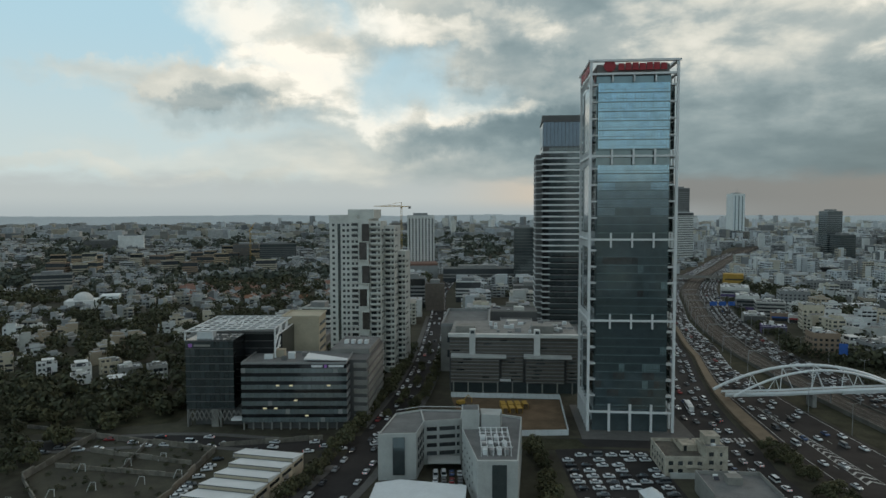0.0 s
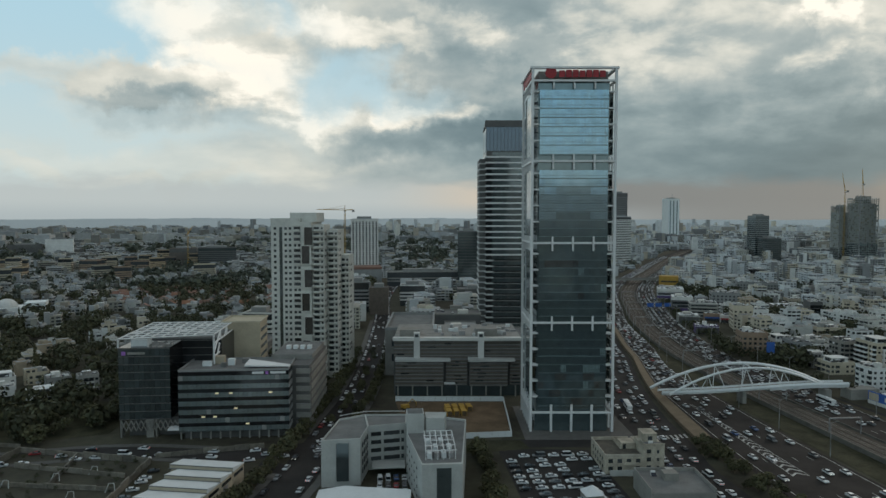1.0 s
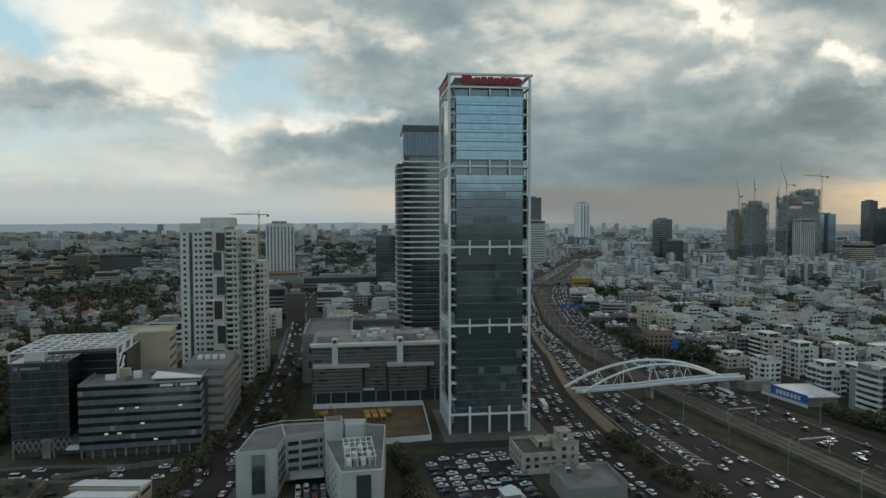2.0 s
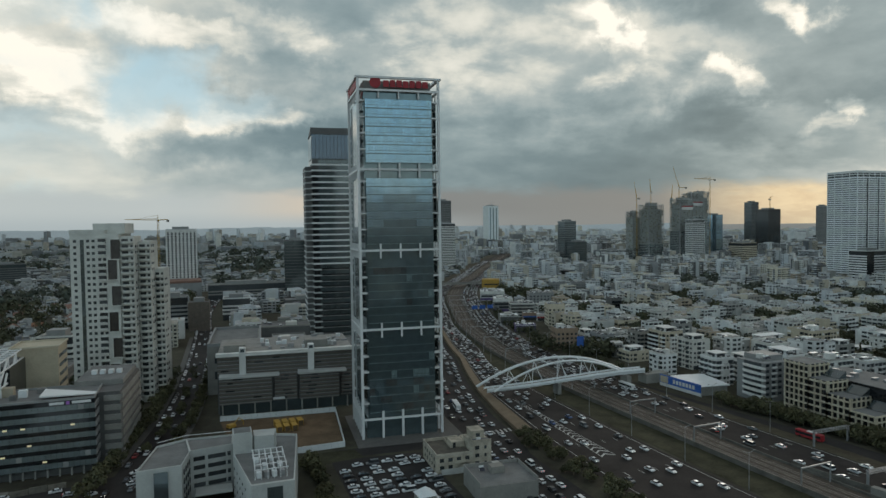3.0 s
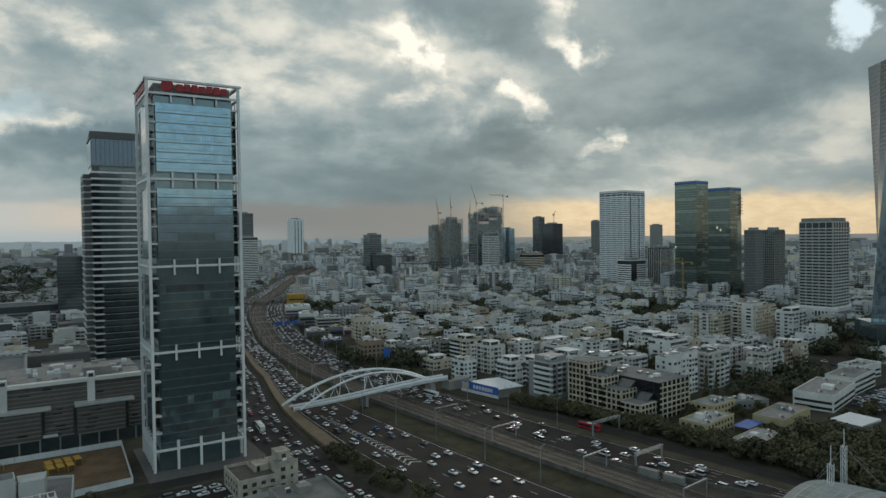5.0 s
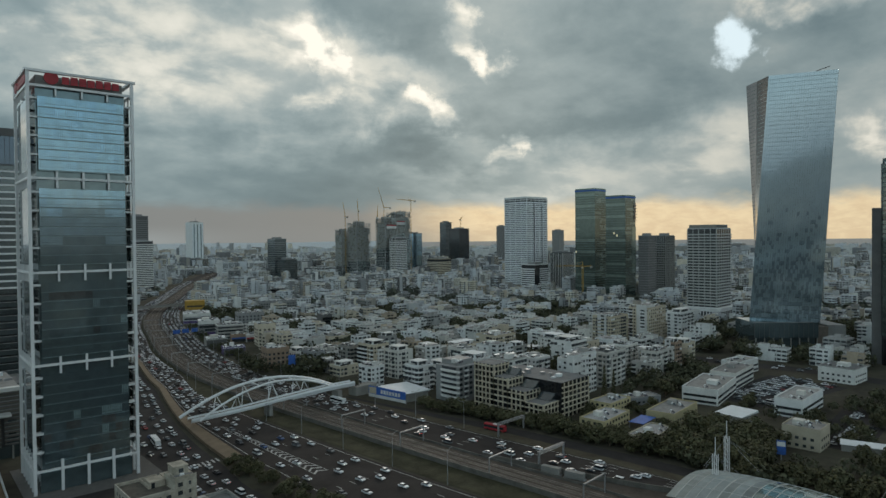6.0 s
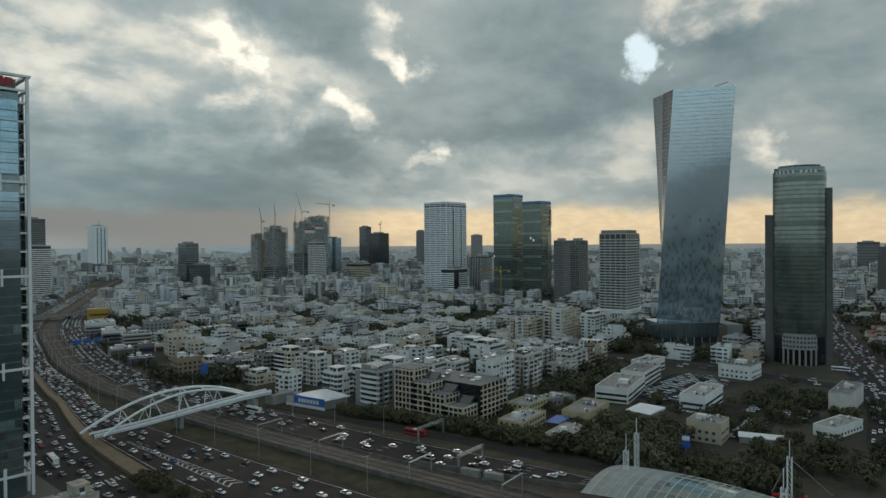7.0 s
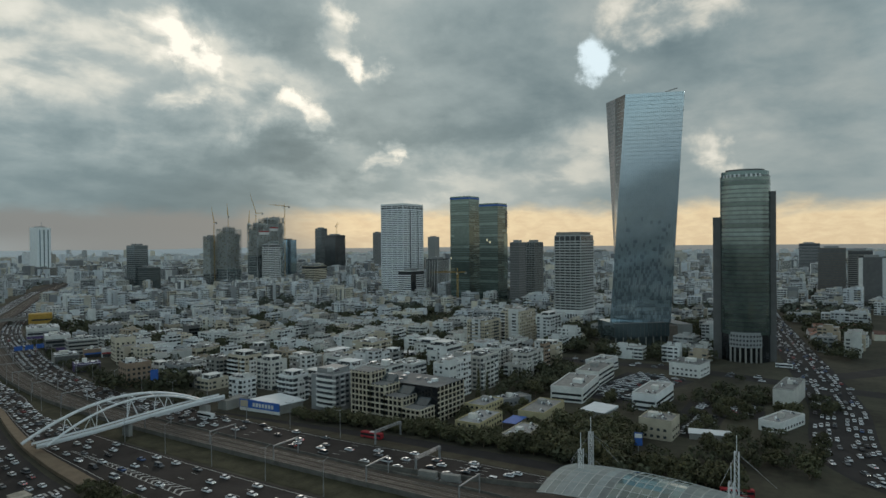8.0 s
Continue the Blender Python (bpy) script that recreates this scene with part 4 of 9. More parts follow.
# pale residential tower with stepped balconies
def residential_tower():
    h, fh, n = 94.5, 3.3, 28
    t = thing("residential_tower", pose(-52.5, 401, 0, 0, 0, -8), "pale stone residential tower with stacked balconies and small windows", "residential tower")
    part("wall", Geo().box(-14, -13, 0, 10, 13, h), M["stone"], t)
    part("parapet", Geo().box(-14.2, -13.2, h, 3, 13.2, h + 2.2), M["stone"], t)
    part("roof_block", Geo().box(-4, -8, h, 12, 11, h + 5.5), M["stone"], t)
    part("shaft_glazing", Geo().box(-9.0, -13.15, 6, -7.2, -12.9, h - 3), M["dark_glass"], t, "dark upright glass strip")
    win = unit_box("window", 1.5, 0.2, 1.5, M["window"])
    wins = unit_box("window", 1.3, 0.2, 1.6, M["window"])
    bal = Geo().box(-2.1, -1.6, 0, 2.1, 0, 0.25).box(-2.1, -1.6, 0.25, 2.1, -1.45, 1.1).mesh("balcony", [M["stone"]])
    door = unit_box("balcony_door", 3.9, 0.2, 2.5, M["window"])
    hood = Geo().box(-2.3, -1.7, 0, 2.3, 0, 0.3).mesh("balcony_roof", [M["stone"]])
    for k in range(1, n):
        z = k * fh
        for x in (-11.6, -5.2, -2.6):
            part("window", win, None, t, at=pose(x, -13, z + 0.9))
        if k % 4:
            part("balcony", bal, None, t, at=pose(1.6, -13, z))
            part("balcony_door", door, None, t, at=pose(1.6, -13, z + 0.2))
            if k % 4 == 3:
                part("balcony_roof", hood, None, t, at=pose(1.6, -13, z + 3.0))
        else:
            part("window", win, None, t, at=pose(0.4, -13, z + 0.9))
            part("window", win, None, t, at=pose(2.8, -13, z + 0.9))
    # tall recesses with dark glass, one above another
    for i, z in enumerate((14, 28, 42, 56, 70, 81)):
        x = 4.4 + (1.6 if i % 2 else 0)
        part("recess_glazing", Geo().box(x, -13.2, z, x + 4.4, -12.9, z + 10.4), M["office_dark"], t, "tall dark glazed recess")
        part("recess_frame", Geo().box(x - 0.4, -13.7, z + 10.4, x + 4.8, -12.6, z + 10.9).box(x - 0.5, -14.2, z, x, -12.9, z + 10.4).box(x - 0.4, -13.9, z - 0.5, x + 4.8, -12.6, z - 0.02), M["stone"], t)
    # stepped wings with rounded balconies
    def wing(x0, y0, w, d, top, name):
        part(name, Geo().box(x0, y0, 0, x0 + w, y0 + d, top), M["stone"], t)
        g = Geo()
        k = 9
        rim = [(x0 + w * i / k, y0 - 2.6 * math.sin(math.pi * (0.12 + 0.76 * i / k))) for i in range(k + 1)]
        g.prism(rim + [(x0 + w, y0), (x0, y0)], 0, 0.3)
        for i in range(k):
            (ax, ay), (bx, by) = rim[i], rim[i + 1]
            g.face([(ax, ay, 0.3), (bx, by, 0.3), (bx, by, 1.15), (ax, ay, 1.15)])
        slab = g.mesh("balcony", [M["stone"]])
        glaze = unit_box("balcony_door", w * 0.46, 0.2, 2.2, M["window"])
        pane = unit_box("window", 1.1, 0.2, 1.3, M["window"])
        side = Geo()
        for f in range(1, int(top / fh)):
            part("balcony", slab, None, t, at=pose(0, 0, f * fh))
            part("balcony_door", glaze, None, t, at=pose(x0 + w * 0.36, y0, f * fh + 0.3))
            part("window", pane, None, t, at=pose(x0 + w * 0.84, y0, f * fh + 1.1))
            if f % 3:
                for j in range(2):
                    side.box(x0 + w - 0.1, y0 + 2.5 + j * 4, f * fh + 0.9, x0 + w + 0.12, y0 + 4.2 + j * 4, f * fh + 2.3)
        part("side_glazing", side, M["window"], t)["kind"] = "stuff"
    wing(10, -11, 7, 16, 93, "wing")
    wing(17, -3, 6.5, 18, 90, "wing")
    wing(22, 8, 6, 16, 74, "wing")
    part("podium", Geo().box(-16, -16, 0, 12, 14, 7), M["grey"], t)


residential_tower()


# dark glass office with the white lattice roof, and the banded office in front of it
def lattice_office():
    t = thing("lattice_office", pose(-118, 294, 0), "black glass office building under a white steel lattice roof", "office building")
    part("wall", Geo().box(0, 0, 8, 22, 44, 40), M["black_glass"], t)
    part("rear_wall", Geo().box(22, 18, 0, 40, 44, 40), M["black_glass"], t)
    part("base", Geo().box(3, 3, 0, 38, 42, 8), M["charcoal"], t)
    pane = unit_box("pane", 2.05, 0.16, 3.3, M["dark_glass"])
    rng = random.Random(8)
    for k in range(9):
        for i in range(10):
            part("pane", pane, None, t, at=pose(1.1 + i * 2.2, 0, 8.4 + k * 3.5, rng.uniform(-0.4, 0.4), 0, rng.uniform(-0.4, 0.4)))
    lines = Geo()
    for k in range(10):
        lines.box(-0.15, -0.18, 8 + k * 3.5, 22.1, 0, 8.3 + k * 3.5)
        lines.box(22.05, 17.8, 8 + k * 3.5, 40, 18, 8.3 + k * 3.5)
    part("floor_line", lines, M["charcoal"], t)["kind"] = "stuff"
    # lattice roof and its gable
    z = 44.0
    beams = [((0, 0), (0, 44)), ((39, 8), (39, 44)), ((0, 0), (39, 8)), ((0, 44), (39, 44))]
    for i in range(1, 9):
        f = i / 9
        beams.append(((39 * f, 8 * f), (39 * f, 44)))
    for i in range(1, 7):
        f = i / 7
        beams.append(((0, 44 * f), (39, 8 + 36 * f)))
    for i in range(8):
        f, f2 = i / 9, (i + 1) / 9
        beams.append(((39 * f, 12 + 30 * ((i * 3) % 7) / 7), (39 * f2, 12 + 30 * ((i * 3 + 2) % 7) / 7)))
    for a, b in beams:
        part("roof_beam", Geo().tube([(*a, z), (*b, z)], 0.36, 4), M["steel_white"], t)
    for a, b in (((0, 0, 40), (0, 0, z)), ((39, 8, 24), (39, 8, z)), ((39, 20, 28), (39, 20, z)), ((39, 32, 30), (39, 32, z)), ((39, 8, 28), (39, 20, 40)), ((39, 20, 30), (39, 32, z)),
                 ((39, 8, 36), (39, 20, 44)), ((39, 8, 34), (39, 32, 34)), ((39, 8, 40), (39, 44, 40)), ((12, 2, 40), (12, 2, z)), ((0, 22, 40), (0, 22, z))):
        part("lattice_post", Geo().tube([a, b], 0.45, 4), M["steel_white"], t)
    part("roof_deck", Geo().box(2, 20, 40, 38, 42, 40.6), M["roof_dark"], t)
    part("plant_unit", Geo().box(4, 4, 40, 11, 10, 43), M["shed"], t)
    # sign as a small mark and a plain bar
    part("sign", Geo().box(1.5, -0.35, 36.8, 3.2, -0.2, 38.4), material("violet_sign", (0.30, 0.12, 0.40), 0.5), t, "violet square sign")
    part("sign_bar", Geo().box(4, -0.35, 37.1, 11.5, -0.2, 38.1), M["concrete"], t)
    # white zigzag truss over the entrance
    for flip in (0, 1):
        pts = [(1 + i * 2.1, -0.8 - 0.3 * flip, 3.2 if (i + flip) % 2 else 7.8) for i in range(13)]
        for a, b in zip(pts, pts[1:]):
            part("truss_strut", Geo().tube([a, b], 0.26, 5), M["concrete"], t)
    for x, w in ((0.4, 0.5), (11.5, 3.2), (15.5, 0.5)):
        part("entrance_pier", Geo().box(x, -0.5, 0, x + w, 2.9, 7.9), M["concrete"], t)
    part("entrance_canopy", Geo().box(22, -5, 4.2, 37, 0, 5), M["steel_white"], t)


lattice_office()


def banded_office():
    t = thing("banded_office", pose(-67.4, 301, 0), "grey office building with dark window bands and roof plant", "office building")
    w, d, h = 47.5, 24, 30
    part("wall", Geo().box(-w / 2, -d / 2, 3.5, w / 2, d / 2, h), M["black_glass"], t)
    part("ground_floor", Geo().box(-w / 2 + 2, -d / 2 + 2, 0, w / 2 - 2, d / 2 - 2, 3.5), M["charcoal"], t)
    rng = random.Random(4)
    pan = unit_box("panel", 1.92, 0.35, 2.1, M["grey"])
    spans = unit_box("panel", 1.92, 0.35, 2.1, glass("grey_panel_glass", (0.19, 0.225, 0.23), 0.4, 0.2, spread=0.08))
    for k in range(7):
        z = 3.6 + k * 3.75
        for i in range(24):
            part("panel", spans if rng.random() < 0.97 else pan, None, t, at=pose(-w / 2 + 1 + i * 1.98, -d / 2, z, rng.uniform(-0.2, 0.2), 0, rng.uniform(-0.2, 0.2)))
        part("window_strip", Geo().box(-w / 2 + 0.2, -d / 2 - 0.05, z + 2.15, w / 2 - 0.2, -d / 2 + 0.1, z + 3.7), M["black_glass"], t)
        part("side_strip", Geo().box(w / 2, -d / 2, z, w / 2 + 0.3, d / 2, z + 1.9), M["grey"], t)
    for x, z in ((-8, 20), (-2, 20), (15, 20), (-14, 9.6), (-9, 9.6), (5, 6.2), (0, 13.2)):
        part("lit_window", Geo().box(x, -d / 2 - 0.2, z, x + 1.5, -d / 2 - 0.07, z + 0.7), M["lamp_warm"], t, "lit office window")
    for i in range(12):
        part("column", Geo().box(-w / 2 + 0.5 + i * 4.2, -d / 2 + 0.3, 0, -w / 2 + 1.1 + i * 4.2, -d / 2 + 0.9, 3.5), M["concrete"], t)
    part("roof", Geo().box(-w / 2 + 0.3, -d / 2 + 0.3, h, w / 2 - 0.3, d / 2 - 0.3, h + 0.1), M["roof_dark"], t)
    parapet(t, w, d, h, "grey", 0.9)
    for x, y, sx, sy, sz, m in ((-10, 4, 5, 4, 3.6, "cream"), (-3.5, 0, 3, 2.4, 3, "shed"), (-14, -1, 4, 2, 2.2, "shed"), (-6, -4, 2.4, 2, 2, "roof"), (2, 5, 3, 3, 2, "roof")):
        part("plant_unit", Geo().box(x - sx / 2, y - sy / 2, h, x + sx / 2, y + sy / 2, h + sz), M[m], t)
    part("roof_canopy", Geo().prism([(4, -9), (24, -10.5), (24, -7), (4, 2)], h + 1.2, [h + 1.9, h + 1.5, h + 1.5, h + 2.3]), M["steel_white"], t, "curved white roof canopy")
    part("sign_bar", Geo().box(8, -d / 2 - 0.5, h - 1.3, 13, -d / 2 - 0.2, h - 0.3), M["steel_white"], t)
    part("sign", Geo().box(13.8, -d / 2 - 0.5, h - 1.5, 15, -d / 2 - 0.2, h - 0.2), material("violet_mark", (0.30, 0.12, 0.40), 0.5), t)
    part("sign_bar", Geo().box(15.8, -d / 2 - 0.5, h - 1.3, 22.5, -d / 2 - 0.2, h - 0.3), M["steel_white"], t)


banded_office()


def street_office():
    t = thing("street_office", pose(-40, 321, 0, 0, 0, -4), "long grey office building with strip windows along the street", "office building")
    w, d, h = 12, 46, 30
    part("wall", Geo().box(-w / 2 - 2, -d / 2, 0, w / 2, d / 2, h), M["charcoal"], t)
    for k in range(7):
        z = 2 + k * 4.05
        part("storey_band", Geo().box(w / 2, -d / 2 + 3, z, w / 2 + 0.5, d / 2, z + 2.3), M["concrete"], t)
        part("storey_band", Geo().box(0, -d / 2 - 0.5, z, w / 2 + 0.5, -d / 2, z + 2.3), M["concrete"], t)
    part("roof_block", Geo().box(-14, -10, h - 3, w / 2 - 1, 22, h + 2.2), M["concrete"], t)
    part("roof", Geo().box(-13.5, -9.5, h + 2.2, w / 2 - 1.5, 21.5, h + 2.3), M["roof_dark"], t)
    for i in range(4):
        part("plant_unit", Geo().box(-10 + i * 3.4, 2, h + 2.3, -8 + i * 3.4, 5, h + 4), M["shed"], t)
    t2 = thing("tan_block", pose(-74, 345, 0, 0, 0, 0), "tan stone block with dark strip windows", "office building")
    part("wall", Geo().box(-10, -8, 0, 9, 12, 44), M["cream"], t2)
    for k in range(9):
        part("window_strip", Geo().box(9, -6, 4 + k * 4.3, 9.1, 10, 5.6 + k * 4.3), M["window"], t2)
    parapet(t2, 20, 20, 44, "cream", 0.8)


street_office()


def shopping_block():
    t = thing("shopping_block", pose(40, 372, 0, 0, 0, -4.5), "low commercial block with dark slatted fronts and roof plant", "commercial block")
    w, d, h = 70, 50, 31
    part("wall", Geo().box(-w / 2, -d / 2 + 4, 0, w / 2, d / 2, h), M["charcoal"], t)
    slat = {}
    rng = random.Random(6)
    for x0, x1, y, z0, z1 in ((-w / 2, w / 2, -d / 2 + 4, 19.5, 30), (-w / 2 + 1, -8, -d / 2, 6, 19), (-6.5, 5, -d / 2 + 2.2, 6, 19), (6.5, 27, -d / 2, 6, 19), (28.5, w / 2, -d / 2 + 3, 6, 19)):
        part("front_block", Geo().box(x0, y + 0.3, 5.5, x1, -d / 2 + 6, z1 + 0.4), M["charcoal"], t)
        key = x1 - x0
        dark_slat = slat.setdefault(key, unit_box("slat", key, 0.3, 0.5, M["timber"]))
        pale_slat = slat.setdefault((key, 1), unit_box("slat", key, 0.55, 0.34, M["concrete"]))
        z, k = z0, 0
        while z < z1:
            part("slat", pale_slat if k % 2 == 0 else dark_slat, None, t, at=pose((x0 + x1) / 2, y, z))
            if k % 2 == 0 and rng.random() < 0.8:
                u = rng.uniform(x0 + 1, x1 - 6)
                part("window", unit_box("window", rng.uniform(2, 5), 0.3, 0.8, M["window"]), None, t, at=pose(u + 2.5, y - 0.05, z + 0.4))
            z += 0.98
            k += 1
    part("cornice", Geo().box(-w / 2 - 0.6, -d / 2 + 2, h - 0.9, w / 2 + 0.6, -d / 2 + 5.5, h + 0.8), M["white"], t, "broad white roof edge")
    for x0, x1 in ((-w / 2 + 1, -4), (5.5, 31)):
        part("awning_roof", Geo().prism([(x0, -d / 2 - 1.2), (x1, -d / 2 - 1.2), (x1, -d / 2 + 4), (x0, -d / 2 + 4)], 19.2, [20.4, 19.7, 20.4, 21.0]), M["facade_concrete"], t, "pale sloping canopy roof")
    for x in (-24, 11):
        part("stair_tower", Geo().box(x, -d / 2 + 1.7, 20.2, x + 3.2, -d / 2 + 6, h + 3.4), M["white"], t)
        part("stair_window", Geo().box(x + 0.6, -d / 2 + 1.6, h + 1.2, x + 2.6, -d / 2 + 1.72, h + 2.8), M["window"], t)
    for i in range(9):
        part("shop_column", Geo().box(-w / 2 + 2 + i * 8, -d / 2 - 0.2, 0, -w / 2 + 2.7 + i * 8, -d / 2 + 0.5, 6), M["concrete"], t)
    part("shop_glazing", Geo().box(-w / 2 + 1, -d / 2 + 2, 0, w / 2 - 1, -d / 2 + 2.4, 5.5), M["dark_glass"], t)
    part("sign_bar", Geo().box(-7.5, -d / 2 + 1.6, 6.2, -1.5, -d / 2 + 1.9, 7.4), M["steel_white"], t)
    part("roof", Geo().box(-w / 2, -d / 2 + 5.5, h, w / 2, d / 2, h + 0.15), M["roof"], t)
    part("roof_block", Geo().box(-w / 2 + 3, -d / 2 + 8, h, -w / 2 + 14, -d / 2 + 18, h + 4), M["concrete"], t)
    part("roof_block", Geo().box(10, -d / 2 + 8, h, 22, -d / 2 + 18, h + 4.5), M["concrete"], t)
    for i in range(26):
        x, y = rng.uniform(-18, 33), rng.uniform(-14, 18)
        part("plant_unit", Geo().box(x, y, h, x + rng.uniform(1.5, 3.5), y + rng.uniform(1.5, 3), h + rng.uniform(1, 2.6)), M["shed" if i % 2 else "steel"], t)
    t2 = thing("grey_hall", pose(16, 428, 0, 0, 0, -4.5), "grey hall with a dark sunken roof behind the commercial block", "hall")
    part("wall", Geo().box(-15, -32, 0, 15, 32, 28), M["concrete"], t2)
    part("roof", Geo().box(-13, -28, 28, 13, 30, 28.2), M["roof_dark"], t2, "dark sunken roof")
    parapet(t2, 30, 64, 28, "grey", 1.8, 1.2)
    for z in (9, 18):
        part("window_strip", Geo().box(-15.1, -30, z, -15, 28, z + 4.5), M["window"], t2)
        part("window_strip", Geo().box(-11, -32.1, z, 9, -32, z + 4.5), M["window"], t2)
    for x, y, w2, d2, h2, m in ((50, 440, 22, 40, 22, "grey"), (78, 430, 26, 30, 20, "roof"), (52, 480, 34, 24, 26, "charcoal")):
        b = thing("service_block", pose(x, y, 0, 0, 0, -5), "grey flat service block with roof plant", "service block")
        part("wall", Geo().box(-w2 / 2, -d2 / 2, 0, w2 / 2, d2 / 2, h2), M[m], b)
        parapet(b, w2, d2, h2, "concrete", 1)
        roof_gear(b, w2, d2, h2, rng, 5)


shopping_block()


# pale courtyard office in the foreground
def courtyard_office():
    t = thing("courtyard_office", pose(0, 0, 0), "pale grey U-shaped office building around a courtyard", "office building")
    h = 16.5
    left = [(-24, 233), (-10, 234), (-7.6, 248), (-9.3, 263), (-19.3, 258)]
    back = [(-7.6, 248), (7, 250.5), (7.5, 262), (-9.3, 263)]
    right = [(11, 207), (24.3, 207), (31, 253), (20, 258), (7.5, 258), (7, 238)]
    for name, poly, top in (("west_wing", left, h), ("rear_wing", back, h), ("east_wing", right, h)):
        part(name, Geo().prism(poly, 0, top), M["facade_concrete"], t)
        c = Vector((sum(p[0] for p in poly) / len(poly), sum(p[1] for p in poly) / len(poly)))
        inner = [tuple(c + (Vector(p) - c) * 0.96) for p in poly]
        part("roof", Geo().prism(inner, top, top + 0.08), M["roof_dark"], t)
        g = Geo()
        for i in range(len(poly)):
            a, b, a2, b2 = poly[i], poly[(i + 1) % len(poly)], inner[i], inner[(i + 1) % len(poly)]
            g.face([(*a, top), (*b, top), (*b, top + 0.8), (*a, top + 0.8)])
            g.face([(*a, top + 0.8), (*b, top + 0.8), (*b2, top + 0.8), (*a2, top + 0.8)])
            g.face([(*b2, top), (*a2, top), (*a2, top + 0.8), (*b2, top + 0.8)])
        part("parapet", g, M["facade_concrete"], t)
    part("stair_tower", Geo().box(7, 240, 0, 13.5, 247, 24), M["facade_concrete"], t)
    part("lift_tower", Geo().prism([(14.2, 239.5), (21, 238.5), (22.5, 246), (14.2, 247)], 0, 22.5), M["facade_concrete"], t)
    part("roof", Geo().box(7.4, 240.4, 24, 13.1, 246.6, 24.1), M["roof_dark"], t)
    part("slot_window", Geo().box(-18.6, 233.1, 2, -14.2, 233.5, h - 0.6), M["dark_glass"], t, "tall dark glass slot")
    part("slot_window", Geo().box(15.8, 206.8, 0, 20.6, 207, h - 0.5), M["dark_glass"], t, "tall dark glass slot")
    for k in range(4):
        z = 3.6 + k * 3.2
        for x0, x1 in ((-6.5, -2.6), (-1.6, 4.6), (5.2, 6.3)):
            f = lambda x: 248.3 + (x + 7.6) * 0.171
            part("window_strip", Geo().prism([(x0, f(x0) - 0.45), (x1, f(x1) - 0.45), (x1, f(x1)), (x0, f(x0))], z, z + 1.5), M["window"], t)
        for i in range(4):
            y = 236 + i * 3.0
            x = -9.65 + (y - 234) * 0.171
            part("window", Geo().box(x - 0.1, y, z, x + 0.2, y + 1.8, z + 1.5), M["window"], t)
        for i in range(5):
            y = 214 + i * 5
            x = 10.4 - (y - 207) * 0.129
            part("window", Geo().box(x, y, z, x + 0.2, y + 1.2, z + 0.5), M["window"], t)
    part("entry_canopy", Geo().box(-6, 241, 3.0, 6.5, 248.5, 3.5), M["facade_concrete"], t)
    # white steel frame with cooling units on the east roof
    for i in range(6):
        x = 12.6 + i * 2.0
        part("plant_frame", Geo().tube([(x, 213, h), (x, 213, h + 3.2), (x + 0.6, 233, h + 3.2), (x + 0.6, 233, h)], 0.16, 4), M["steel_white"], t)
    for j in range(5):
        y = 213 + j * 5
        part("plant_frame", Geo().tube([(12.6, y, h + 3.2), (23.2, y, h + 3.2)], 0.16, 4), M["steel_white"], t)
    for i in range(4):
        for j in range(3):
            part("cooling_unit", Geo().box(13.2 + i * 2.4, 214 + j * 6, h, 14.8 + i * 2.4, 217.5 + j * 6, h + 1.9), M["steel" if (i + j) % 2 else "shed"], t)
    part("roof_rail", Geo().tube([(-19, 258, h + 2), (-9, 263, h + 2), (7, 262, h + 2)], 0.12, 4), M["steel_white"], t)


courtyard_office()


# saw-tooth sheds
def sheds():
    t = thing("warehouse", pose(-64.5, 239, 0, 0, 0, -13), "white saw-tooth roofed warehouse with cream side walls", "warehouse")
    for i in range(6):
        y0, xl = 1 - i * 9.2, -13.5 if i == 0 else -10
        part("wall", Geo().box(xl, y0 - 4, 0, 10, y0 + 5, 6.6), M["cream"], t)
        part("roof_bay", Geo().prism([(xl - 0.4, y0 - 4.4), (10.4, y0 - 4.4), (10.4, y0 + 4.7), (xl - 0.4, y0 + 4.7)], 6.62, [8.3, 8.3, 6.8, 6.8]), M["shed"], t, "white metal roof bay")
        part("bay_front", Geo().box(xl - 0.2, y0 - 4.55, 6.7, 10.2, y0 - 4.42, 7.95), M["cream"], t)
        part("gutter", Geo().box(xl - 0.5, y0 - 5.0, 6.72, 10.5, y0 - 4.56, 6.98), M["roof_dark"], t, "dark roof gutter")
        part("eave", Geo().box(xl - 0.5, y0 - 4.62, 7.97, 10.5, y0 - 4.42, 8.2), M["charcoal"], t)
        part("window_strip", Geo().box(10.0, y0 - 3, 4.2, 10.1, y0 + 4, 5.4), M["window"], t)
        if i % 2:
            part("door", Geo().box(10, y0 - 2.0, 0, 10.12, y0 + 1.6, 3.8), M["steel"], t)
    t2 = thing("low_shed", pose(-6, 206, 0, 0, 0, -5), "low white roofed shed with a red front", "shed")
    part("wall", Geo().box(-17, -14, 0, 12, 10, 5), M["tiles"], t2)
    part("roof", Geo().prism([(-18, -15), (13, -15), (13, 9), (-10, 11.5), (-18, 9)], 5, [5.2, 5.2, 6.4, 6.6, 6.2]), M["shed"], t2, "white sheet metal roof")


sheds()


